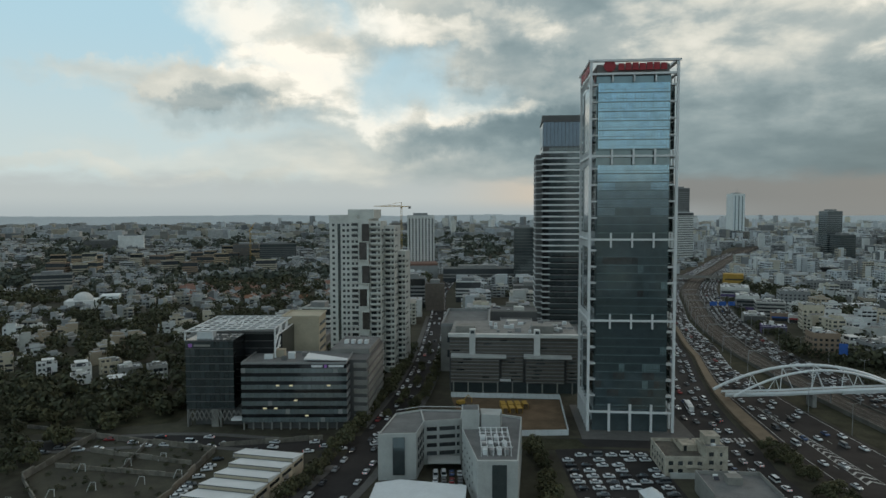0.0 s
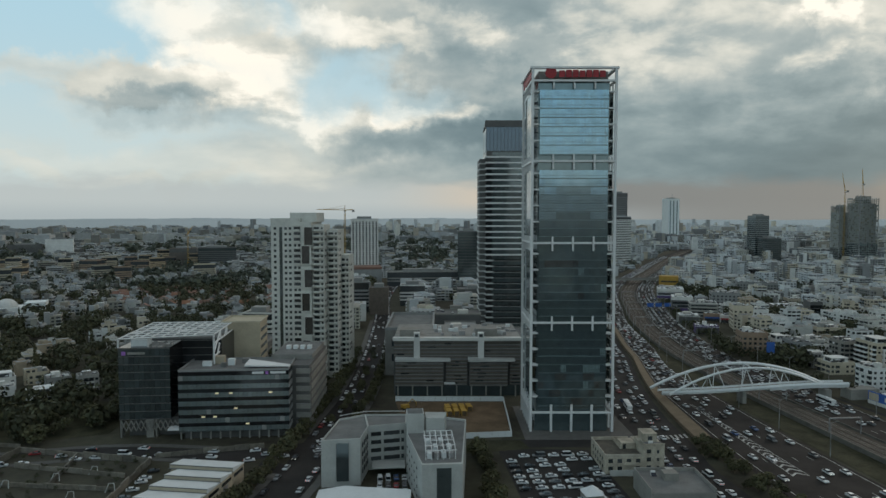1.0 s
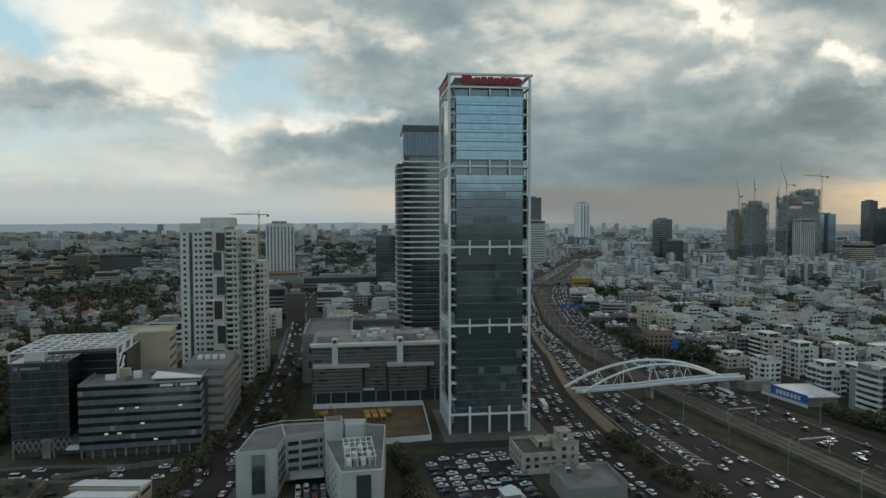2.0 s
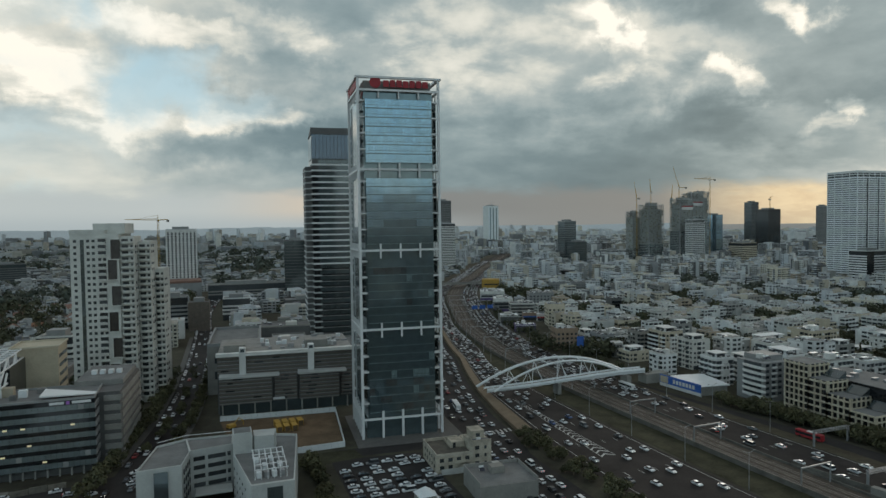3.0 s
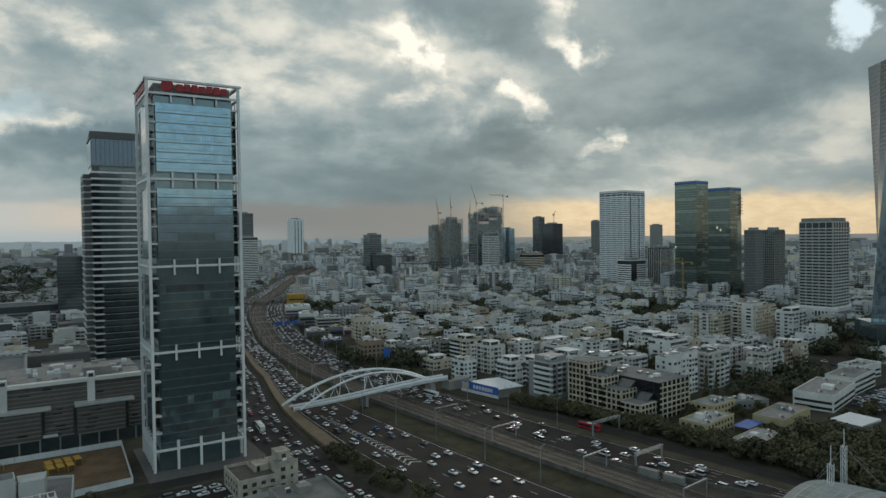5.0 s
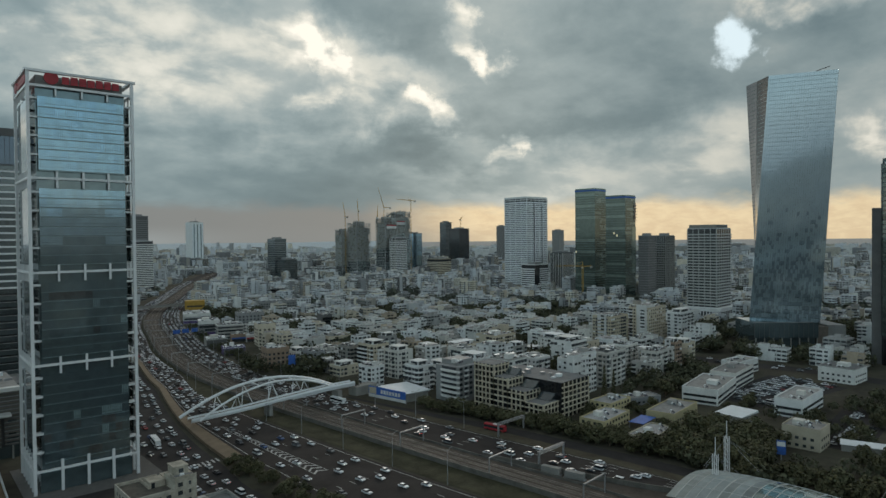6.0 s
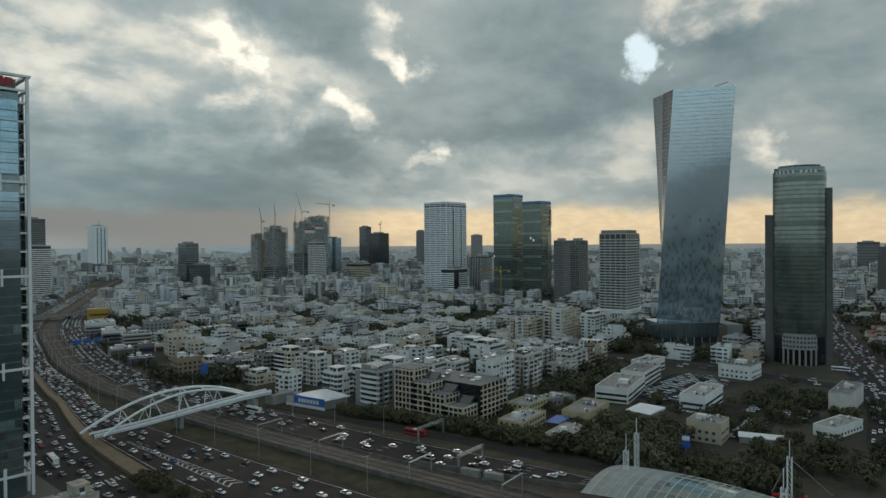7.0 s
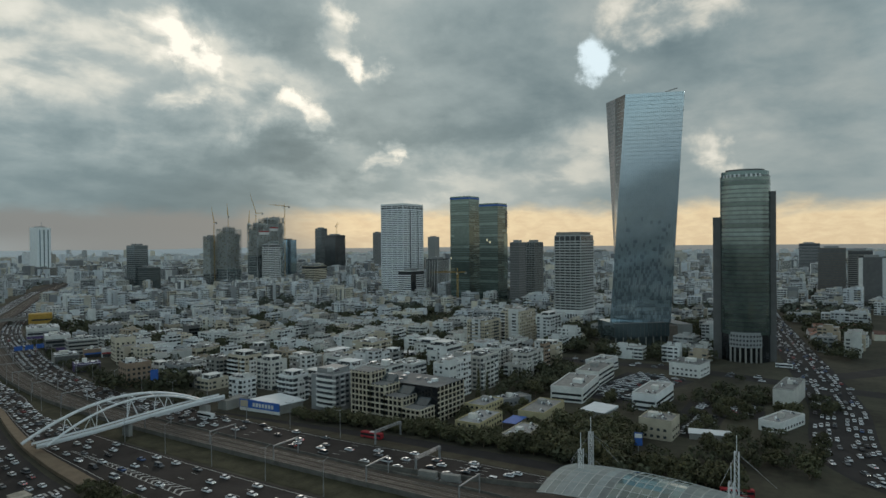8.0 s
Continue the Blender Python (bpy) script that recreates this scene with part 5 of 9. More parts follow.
# arched footbridge over the motorway
def footbridge():
    t = thing("footbridge", pose(0, 0, 0), "white steel arched footbridge over the motorway", "footbridge")
    def deck_y(x):
        return 327 - 5.5 * math.sin(math.pi * (x - 143) / 104)
    def deck_z(x):
        return value([(142, 5.4), (168, 6.9), (190, 8.4), (208, 9.1), (225, 9.1), (240, 8.3), (250, 7.8)], x)
    xs = [143 + i * 4 for i in range(27)]
    for side, name in ((0, "walkway"),):
        g = Geo()
        for a, b in zip(xs, xs[1:]):
            g.face([(a, deck_y(a) - 2, deck_z(a)), (b, deck_y(b) - 2, deck_z(b)), (b, deck_y(b) + 3, deck_z(b)), (a, deck_y(a) + 3, deck_z(a))])
            g.face([(a, deck_y(a) + 3, deck_z(a) - 1.0), (b, deck_y(b) + 3, deck_z(b) - 1.0), (b, deck_y(b) - 2, deck_z(b) - 1.0), (a, deck_y(a) - 2, deck_z(a) - 1.0)])
        part(name, g, M["tan"], t, "tan walkway surface")
    for off, low, high, mat in ((-2.0, -1.2, 1.0, "bridge_paint"), (3.0, -0.6, 0.9, "bridge_paint")):
        for i, (a, b) in enumerate(zip(xs, xs[1:])):
            f = 1.6 if off < 0 and a > 195 else 0.9
            g = Geo()
            ya, yb, za, zb = deck_y(a) + off, deck_y(b) + off, deck_z(a), deck_z(b)
            g.face([(a, ya, za + high), (b, yb, zb + high), (b, yb - f * 0.35, zb), (a, ya - f * 0.35, za)])
            g.face([(a, ya - f * 0.35, za), (b, yb - f * 0.35, zb), (b, yb, zb + low * f), (a, ya, za + low * f)])
            g.face([(a, ya + 0.15, za + high), (a, ya + 0.15, za + low), (b, yb + 0.15, zb + low), (b, yb + 0.15, zb + high)])
            part("side_panel", g, M[mat], t)
    def arch(y0, y1, top, x0, x1, n=24, bend=0.0):
        pts = []
        for i in range(n + 1):
            f = i / n
            x = x0 + (x1 - x0) * f
            pts.append((x, y0 + (y1 - y0) * f - bend * math.sin(math.pi * f), 5.8 + top * (1 - (2 * f - 1) ** 2) + 2.8 * f))
        return pts
    rear = arch(334, 326, 12.1, 140.5, 232)
    front = arch(320, 323, 11.3, 145, 229)
    part("arch", Geo().tube(rear, 0.8, 8), M["bridge_paint"], t)
    part("arch", Geo().tube(front, 0.62, 8), M["bridge_paint"], t)
    for pts, off, spots in ((rear, 3.0, (5, 9, 13, 17)), (front, -2.0, (6, 12, 18))):
        for i in spots:
            a = pts[i]
            for dx in (-3.6, 2.6):
                x = a[0] + dx
                part("strut", Geo().tube([a, (x, deck_y(x) + off, deck_z(x) + 0.6)], 0.2, 5), M["bridge_paint"], t)
    for i in (10, 13, 16):
        part("cross_strut", Geo().tube([rear[i], front[i]], 0.3, 5), M["bridge_paint"], t)
    part("pier", Geo().box(231, 320.5, 0, 234, 327, 6.2), M["concrete"], t)
    part("pier", Geo().box(184, 319, 0.5, 186, 325, 6.6), M["concrete"], t)
    part("landing", Geo().box(246, 322, 0, 262, 330, 5.6), M["concrete"], t)


footbridge()


# twisted glass tower
def twisted_tower():
    t = thing("twisted_tower", pose(0, 0, 0), "very tall silver glass tower with a gentle twist on a podium", "skyscraper")
    def dirn(az):
        return Vector((math.sin(radians(az)), math.cos(radians(az))))
    fl0, fr0 = dirn(70.35) * 632, dirn(75.25) * 640
    away = dirn(73.2)
    base = [fl0, fr0, fr0 + away * 34 + Vector((8, 6)), fl0 + away * 34 + Vector((6, -4))]
    topq = [dirn(71.75) * 622, dirn(76.45) * 627, dirn(75.6) * 662, dirn(70.15) * 656]
    n, z0, z1 = 60, 22.0, 233.0
    def ringat(f):
        return [b.lerp(c, f) for b, c in zip(base, topq)]
    rng = random.Random(2)
    for side in range(4):
        cols = 30 if side in (0, 2) else 18
        skin, dim, edge_skin, lines = Geo(), Geo(), Geo(), Geo()
        for k in range(n):
            f0, f1 = k / n, (k + 1) / n
            q0, q1 = ringat(f0), ringat(f1)
            a0, b0, a1, b1 = q0[side], q0[(side + 1) % 4], q1[side], q1[(side + 1) % 4]
            za, zb = z0 + (z1 - z0) * f0, z0 + (z1 - z0) * f1
            nrm = Vector(((b0 - a0).y, -(b0 - a0).x)).normalized()
            if nrm.dot(a0 - sum(base, Vector((0, 0))) / 4) < 0:
                nrm = -nrm
            # more dull panes towards the base: reflected city and rooms put into colour
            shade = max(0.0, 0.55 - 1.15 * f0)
            for i in range(cols):
                u0, u1 = i / cols, (i + 0.95) / cols
                p = [a0.lerp(b0, u0), a0.lerp(b0, u1), a1.lerp(b1, u1), a1.lerp(b1, u0)]
                out_by = nrm * rng.uniform(0.0, 0.03)
                lean = nrm * rng.uniform(-0.012, 0.012)
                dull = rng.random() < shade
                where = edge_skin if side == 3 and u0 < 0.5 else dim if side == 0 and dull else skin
                where.face([((p[j] + out_by + (lean if j > 1 else lean * 0)).x, (p[j] + out_by + (lean if j > 1 else lean * 0)).y, za + (0.45 if where is dim else 0.16) if j < 2 else zb) for j in range(4)])
            c = [a0, b0, b0.lerp(b1, 0.15), a0.lerp(a1, 0.15)]
            lines.face([(v.x + nrm.x * 0.08, v.y + nrm.y * 0.08, za if j < 2 else za + 0.24) for j, v in enumerate(c)])
        # the left side takes the dark glass, the other sides silver
        part("glazing", skin, M["office_dark" if side == 3 else "silver_glass"], t, "reflecting glass skin, silver but dark on the left side")["kind"] = "stuff"
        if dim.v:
            part("clear_pane", dim, M["clear_pane"], t, "duller lower panes coloured for the reflected city and rooms behind")["kind"] = "stuff"
        if edge_skin.v:
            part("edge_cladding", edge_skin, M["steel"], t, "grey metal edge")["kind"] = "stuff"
        part("floor_line", lines, M["curtain_blind"], t)["kind"] = "stuff"
    body = Geo()
    for k in range(n):
        rings = []
        for f in (k / n, (k + 1) / n):
            q = ringat(f)
            mid_q = sum(q, Vector((0, 0))) / 4
            rings.append([p.lerp(mid_q, 0.02) for p in q])
        for i in range(4):
            j = (i + 1) % 4
            za, zb = z0 + (z1 - z0) * k / n, z0 + (z1 - z0) * (k + 1) / n
            body.face([(*rings[0][i], za), (*rings[0][j], za), (*rings[1][j], zb), (*rings[1][i], zb)])
    body.face([(*p, z1 - 1) for p in rings[1]])
    part("core", body, M["dark_glass"], t)
    part("roof_crane", Geo().tube([(614, 165, 231), (614, 165, 235.5), (609, 153, 236.5)], 0.4, 5), M["steel"], t)
    p2 = thing("podium", pose(606, 187, 0, 0, 0, -47), "grey clad podium with a glazed lower storey", "podium")
    part("wall", Geo().box(-28, -5, 9, 26, 34, 22), M["curtain_deep"], p2, "blue-grey glass box")
    for i in range(14):
        part("mullion", Geo().box(-28 + i * 4.15, -5.3, 9, -27.8 + i * 4.15, -5.02, 22), M["charcoal"], p2)
    part("roof_edge", Geo().box(-28.3, -5.3, 22, 26.3, -4.6, 22.7), M["grey"], p2)
    part("lower_glazing", Geo().box(-26, -3, 0, 24, 32, 9), M["dark_glass"], p2)
    part("lit_entrance", Geo().box(26.2, -2, 0, 36, 30, 18), M["timber"], p2)
    part("side_block", Geo().box(36.4, 0, 0, 52, 40, 19), M["grey"], p2)
    for i in range(8):
        part("column", Geo().box(-27 + i * 7.4, -5, 0, -26.2 + i * 7.4, -4.2, 9), M["concrete"], p2)


twisted_tower()


# round-fronted tower
def round_tower():
    t = thing("round_tower", pose(578.6, 92.5, 0, 0, 0, -81), "dark green glass tower with a rounded front and pale base", "office tower")
    rx, ry, n = 18.8, 15.0, 30
    def oval(sx, sy, a0=0, a1=2 * math.pi, k=n):
        return [(sx * math.cos(a0 + (a1 - a0) * i / k), sy * math.sin(a0 + (a1 - a0) * i / k)) for i in range(k)]
    part("core", Geo().prism(oval(rx - 0.5, ry - 0.5), 0, 150), M["black_glass"], t)
    fl = Geo()
    for k in range(37):
        z = 22 + k * 3.45
        # storeys above the twentieth take the paler glass, every fifth stays dark
        part("glass_storey", Geo().prism(oval(rx, ry), z, z + 2.5), M["green_glass" if k < 20 or k % 5 == 0 else "green_pale"], t)
        fl.prism(oval(rx + 0.08, ry + 0.08), z + 2.52, z + 3.2)
    part("spandrel", fl, M["dark_glass"], t)["kind"] = "stuff"
    part("crown", Geo().prism(oval(rx - 0.8, ry - 0.8), 150, 153.4), M["teal_glass"], t)
    part("roof_rim", Geo().prism(oval(rx * 0.78, ry * 0.78), 153.4, 155), M["charcoal"], t)
    part("left_slab", Geo().box(-24.3, -2, 0, -rx + 3, 18, 117), M["charcoal"], t)
    part("right_slab", Geo().box(rx - 4, -2, 0, 22.6, 18, 137), M["charcoal"], t)
    part("pale_base", Geo().prism(oval(rx - 2.6, ry + 1.5), 12, 24), M["grey"], t)
    for k in range(3):
        for i in range(20):
            a = math.pi + math.pi * (i + 0.5) / 20
            part("base_window", Geo().box(-0.7, -0.1, 0, 0.7, 0.1, 1.6), M["window"], t, at=pose((rx - 2.6) * math.cos(a), (ry + 1.5) * math.sin(a), 13.5 + k * 3.4, 0, 0, math.degrees(a) + 90))
    for i in range(13):
        a = math.pi + math.pi * i / 12
        part("column", Geo().box(-0.7, -0.7, 0, 0.7, 0.7, 12), M["concrete"], t, at=pose((rx - 3.1) * math.cos(a), (ry + 0.8) * math.sin(a), 0))
    for i in range(9):
        a = math.pi * (1.2 + 0.058 * i + (0.03 if i > 4 else 0))
        part("sign_bar", Geo().box(-0.8, -0.2, 0, 0.8, 0.1, 2.2), M["steel_white"], t, at=pose((rx + 0.3) * math.cos(a), (ry + 0.3) * math.sin(a), 148.5, 0, 0, math.degrees(a) + 90))


round_tower()

# skyline, near to far
t = tower(922, 708, 60, 50, 166, "tall white residential tower with fine storey bands", body="window", band="pale_clad", fh=3.3, high=2.05, proud=0.8, bays=11, fin="pale_clad")
for k, (e, z) in enumerate(((0.9, 159), (1.3, 163), (0.6, 167))):
    part("crown_band", Geo().box(-30 - e, -25 - e, z, 30 + e, 25 + e, z + (1.1 if k < 2 else 2.4)), M["pale_clad"], t)
part("corner_slot", Geo().box(-11, -26.0, 8, -8.6, -25.2, 158), M["window"], t, "dark upright window slot")
part("corner_slot", Geo().box(13, -26.0, 8, 14.6, -25.2, 158), M["window"], t, "dark upright window slot")
t = tower(883, 662, 38, 28, 50, "stepped white office block with a dark glass corner", body="window", band="white", fh=3.6, high=1.9, name="office_block")
part("corner_glazing", Geo().box(-19.6, -14.6, 10, -6, -14.2, 50), M["black_glass"], t)
tower(960, 660, 37, 25, 68, "white office block with upright fins", body="window", band="", bays=3.2, fin="white", name="office_block")


def paned(t, w, d, z0, z1, fh, cols, seed, lit_share=0.001):
    """A skin of separate panes on the front and the left side of a tower, some of them lighter, with thin floor lines."""
    rng = random.Random(seed)
    clear, pale, lamps, lines = Geo(), Geo(), Geo(), Geo()
    for k in range(int((z1 - z0) / fh)):
        z = z0 + k * fh
        lines.box(-w / 2 - 0.22, -d / 2 - 0.22, z - 0.28, w / 2 + 0.1, -d / 2 - 0.02, z)
        lines.box(-w / 2 - 0.22, -d / 2, z - 0.28, -w / 2 - 0.02, d / 2, z)
        run = 0
        for i in range(cols):
            if run == 0 and rng.random() < 0.035:
                run = rng.randint(4, 12)
            r = rng.random()
            where = lamps if r < lit_share else pale if run else clear
            run = max(0, run - 1)
            u0, u1 = (i + 0.04) / cols, (i + 0.96) / cols
            e = rng.uniform(0.03, 0.09)
            where.face([(-w / 2 + w * u0, -d / 2 - 0.05, z + 0.1), (-w / 2 + w * u1, -d / 2 - 0.05, z + 0.1), (-w / 2 + w * u1, -d / 2 - e, z + fh - 0.35), (-w / 2 + w * u0, -d / 2 - e, z + fh - 0.35)])
            where = lamps if rng.random() < lit_share else pale if k % 5 == 2 else clear
            where.face([(-w / 2 - 0.05, -d / 2 + d * u1, z + 0.1), (-w / 2 - 0.05, -d / 2 + d * u0, z + 0.1), (-w / 2 - e, -d / 2 + d * u0, z + fh - 0.35), (-w / 2 - e, -d / 2 + d * u1, z + fh - 0.35)])
    for g, m, lab in ((clear, "green_glass", "dark green glass panes"), (pale, "green_pale", "panes with drawn blinds"), (lamps, "lamp_warm", "lit office windows"), (lines, "curtain_blind", "thin floor lines")):
        if g.v:
            part("curtain_skin", g, M[m], t, lab)["kind"] = "stuff"


t = tower(912, 563.6, 33, 37, 174, "dark green glass tower with shifted storeys", body="green_glass", band="", plant=False)
paned(t, 33, 37, 8, 170, 3.7, 14, 71)
for z, h, dx in ((30, 22, 1.6), (60, 34, 2.8), (104, 12, 1.2), (128, 26, 2.2)):
    part("shifted_box", Geo().box(10, -17.6, z, 16.5 + dx, 17.5, z + h), M["teal_glass"], t, "shifted glass box catching the low light")
for z, h in ((44, 20), (96, 30)):
    part("shifted_box", Geo().box(-17.6, -19.4, z, -4, 10, z + h), M["green_glass"], t)
part("crown_strip", Geo().box(-16.8, -18.8, 170.5, 16.8, 18.8, 173), M["blue"], t, "thin blue crown strip")
t = tower(907.8, 507.4, 31.4, 34, 160, "dark green glass tower beside its twin", body="green_glass", band="", plant=False)
paned(t, 31.4, 34, 8, 157, 3.7, 13, 72)
# added box of paler glass stands for the reflection on the right side
part("shifted_box", Geo().box(4, -17.4, 40, 16.4, 16.5, 112), M["teal_glass"], t, "paler glass box standing in for a reflection on the right")
part("crown_strip", Geo().box(-16, -17.3, 156.5, 16, 17.3, 159), M["blue"], t, "thin blue crown strip")
for i in range(6):
    part("terrace", Geo().box(10, -18.4, 122 + i * 4.6, 18, 8, 122.8 + i * 4.6), M["concrete"], t)
    part("terrace_recess", Geo().box(10.4, -17.5, 122.8 + i * 4.6, 15.9, 6, 126.6 + i * 4.6), M["office_dark"], t)
tower(882, 457, 24, 15, 97, "charcoal office tower with a plain face", body="charcoal", band="grey", fh=3.7, high=0.5, proud=0.1)
tower(935, 456, 30, 17, 97, "grey office tower with glass sides", body="dark_glass", band="grey", fh=3.6, high=1.3, bays=2.6, fin="concrete")
t = tower(750, 304, 40, 34, 105, "grey residential tower with balconies and a white podium", body="window", band="facade_concrete", fh=3.4, high=1.5, proud=1.4, bays=6, fin="facade_concrete", name="residential_tower")
part("podium", Geo().box(-28, -24, 0, 34, 20, 14), M["white"], t)
for i in range(12):
    part("podium_window", Geo().box(-26 + i * 5, -24.2, 3, -23 + i * 5, -23.9, 10), M["window"], t)
    part("podium_window", Geo().box(-28.2, -22 + i * 3.5, 3, -27.9, -20 + i * 3.5, 10), M["window"], t)
for i in range(5):
    part("roof_frame", Geo().box(-18 + i * 8, -16, 106, -17.2 + i * 8, 16, 110), M["concrete"], t)
# towers under construction
rng = random.Random(21)
for n_t, (x0, y0, w, d, h, share, screen) in enumerate(((984, 1277, 40, 40, 136, 0.30, 0), (1016, 1208, 36, 36, 146, 0.50, 1), (1092, 1260, 34, 34, 160, 0.66, 2), (1123, 1274, 33, 34, 164, 0.60, 0), (972, 1322, 22, 30, 118, 0.25, 0))):
    t = thing("unfinished_tower", pose(x0 + w / 2, y0 + d / 2, 0, 0, 0, 0), "concrete tower under construction with open upper floors", "tower", "towers under construction")
    glazed = h * share
    part("core", Geo().box(-w * 0.43, -d * 0.43, 0, w * 0.43, d * 0.43, h - 12), M["facade_concrete"], t)
    part("core_top", Geo().box(-w / 4, -d / 4, h - 12, w / 4, d / 4, h + 4), M["concrete"], t)
    part("wall", Geo().box(-w / 2, -d / 2, 0, w / 2, d / 2, glazed), M["dark_glass"], t, "glazed lower storeys")
    slabs, cols, nets, panes = Geo(), Geo(), Geo(), Geo()
    for k in range(int(h / 3.9) + 1):
        z = k * 3.9
        o = 0.5 if z < glazed else rng.uniform(0.6, 1.6)
        slabs.box(-w / 2 - o, -d / 2 - o, z, w / 2 + o, d / 2 + o, z + 0.75)
        for i in range(9):
            u = -w / 2 + i * w / 8
            if z < glazed:
                panes.box(u - 0.2, -d / 2 - 0.3, z + 0.75, u + 0.2, -d / 2 - 0.02, z + 3.9)
                if i < 8 and rng.random() < 0.4:
                    panes.box(u + 0.3, -d / 2 - 0.16, z + 0.8, u + w / 8 - 0.3, -d / 2 - 0.02, z + 3.8, 1)
            else:
                cols.box(u - 0.55, -d / 2 + 0.3, z + 0.75, u + 0.55, -d / 2 + 1.3, z + 3.9)
                cols.box(u - 0.55, d / 2 - 1.3, z + 0.75, u + 0.55, d / 2 - 0.3, z + 3.9)
                if i < 8 and rng.random() < (0.55 if z < h - 16 else 0.2):
                    nets.box(u + 0.6, -d / 2 + 0.9, z + 0.8, u + w / 8 - 0.6, -d / 2 + 1.1, z + rng.choice((1.9, 3.8, 3.8)))
                if i < 8 and rng.random() < 0.5:
                    nets.box(-w / 2 + 0.9, -d / 2 + (i + 0.15) * d / 8, z + 0.8, -w / 2 + 1.1, -d / 2 + (i + 0.85) * d / 8, z + 3.8)
    part("floor_slab", slabs, M["facade_concrete"], t)["kind"] = "stuff"
    part("column", cols, M["facade_concrete"], t)["kind"] = "stuff"
    part("infill_panel", nets, M["netting"], t, "grey-green netting and infill")["kind"] = "stuff"
    part("mullion_grid", panes, [M["facade_concrete"], M["curtain_blind"]], t)["kind"] = "stuff"
    for i in range(5):
        u = rng.uniform(-w / 2, w / 2)
        part("starter_post", Geo().box(u, -3, h, u + 0.7, -2.3, h + rng.uniform(3, 8)), M["steel"], t)
    part("hoist_mast", Geo().box(-w / 2 - 2.4, -d / 2 - 1, 0, -w / 2 - 1.2, -d / 2 + 0.2, h + 6), M["steel"], t)
    if screen:
        part("safety_screen", Geo().box(-w / 2 + 2, -d / 2 - 1.9, h - 22 - 3 * screen, w / 2 - 3, -d / 2 - 1.7, h - 15.5 - 3 * screen), M["white"], t)
        part("safety_screen", Geo().box(-w / 2 + 2, -d / 2 - 1.95, h - 15.3 - 3 * screen, w / 2 - 3, -d / 2 - 1.75, h - 12.5 - 3 * screen), M["red"], t)
t = tower(1020, 1175, 34, 22, 98, "pale office tower with a deep window grid", body="window", band="white", fh=4.2, high=1.7, bays=4.5, fin="white")
part("sign_bar", Geo().box(-14, -11.8, 93, 12, -11.5, 97), M["charcoal"], t)
tower(1326, 1447, 36, 32, 111, "dark blue glass office tower", body="curtain", band="dark_glass", fh=4, high=1.2)
tower(1494, 1474, 26, 28, 147, "slim grey glass office tower", body="dark_glass", band="charcoal", fh=4, high=1.0)
tower(1385, 1312, 42, 40, 123, "broad dark blue glass tower", body="black_glass", band="dark_glass", fh=4, high=1.0, bays=10, fin="dark_glass")
tower(1985, 1650, 26, 26, 141, "slim dark tower far off by the sea", body="grey", band="charcoal", fh=4, high=1.6)
tower(2320, 1610, 36, 36, 124, "grey slab tower far off by the sea", body="grey", band="concrete", fh=4, high=1.4)
tower(749, 1225, 30, 34, 53, "dark green glass lower block", body="dark_glass", band="charcoal", fh=4, high=0.8, name="office_block")
tower(746, 1262, 29, 30, 98, "dark glass slab office tower", body="dark_glass", band="grey", fh=4, high=0.8)
tower(887, 1291, 32, 40, 29, "white office block with punched windows", body="window", band="white", fh=4, high=2.2, bays=4, fin="white", name="office_block")
tower(1085, 1095, 40, 40, 46, "beige rounded office block", body="window", band="cream", fh=4, high=2.2, name="office_block")
t = tower(975, 2190, 40, 48, 158, "pale white twin residential tower", body="pale_clad", band="pale_clad", fh=3.6, high=2.6, bays=8, fin="pale_clad")
for u in (-14, -2, 10):
    part("window_strip", Geo().box(u, -25.2, 10, u + 3.4, -24.9, 152), M["curtain_blind"], t)
part("roof_mast", Geo().tube([(4, 0, 158), (4, 0, 176)], 0.7, 5), M["steel"], t)
tower(480, 1372, 45, 40, 147, "tower with a dark upper half", body="charcoal", band="grey", fh=4, high=1.0, rot=-20)
tower(470, 1330, 46, 30, 96, "white slab building beside the motorway", body="window", band="white", fh=3.6, high=1.8, rot=-20, name="office_block")
tower(2045, 165, 50, 50, 86, "grey hotel tower far off", body="window", band="grey", fh=4, high=1.8, rot=-85, pivot=False)
tower(1275, 70, 40, 32, 82, "dark brown glass tower", body="charcoal", band="timber", fh=4, high=1.0, rot=-86, pivot=False)
tower(1290, 30, 34, 30, 78, "grey banded residential tower", body="window", band="concrete", fh=3.4, high=1.6, rot=-86, pivot=False)
t = tower(1150, 12, 34, 26, 70, "white slab with a dark glazed face", body="charcoal", band="", fh=4, rot=-86, pivot=False)
part("side_wall", Geo().box(-17.2, -13.3, 0, -12, -12.9, 70), M["white"], t)
part("side_wall", Geo().box(12, -13.3, 0, 17.2, -12.9, 70), M["white"], t)
# straight ahead
t = tower(-34, 991, 40, 30, 93, "white residential tower with upright dark window strips", body="white", band="", rot=4, pivot=False, name="residential_tower")
strip = unit_box("window_strip", 2.2, 0.4, 84, M["window"])
for i in range(8):
    part("window_strip", strip, None, t, at=pose(-17.3 + i * 4.9, -15, 6))
sill = unit_box("sill_band", 38, 0.5, 0.9, M["white"])
for k in range(25):
    part("sill_band", sill, None, t, at=pose(0, -15, 8 + k * 3.35))
part("podium", Geo().box(-26, -60, 0, 22, -16, 22), M["grey"], t)
part("podium_rim", Geo().box(-26.3, -60.3, 22, 22.3, -15.7, 25), M["tiles"], t)
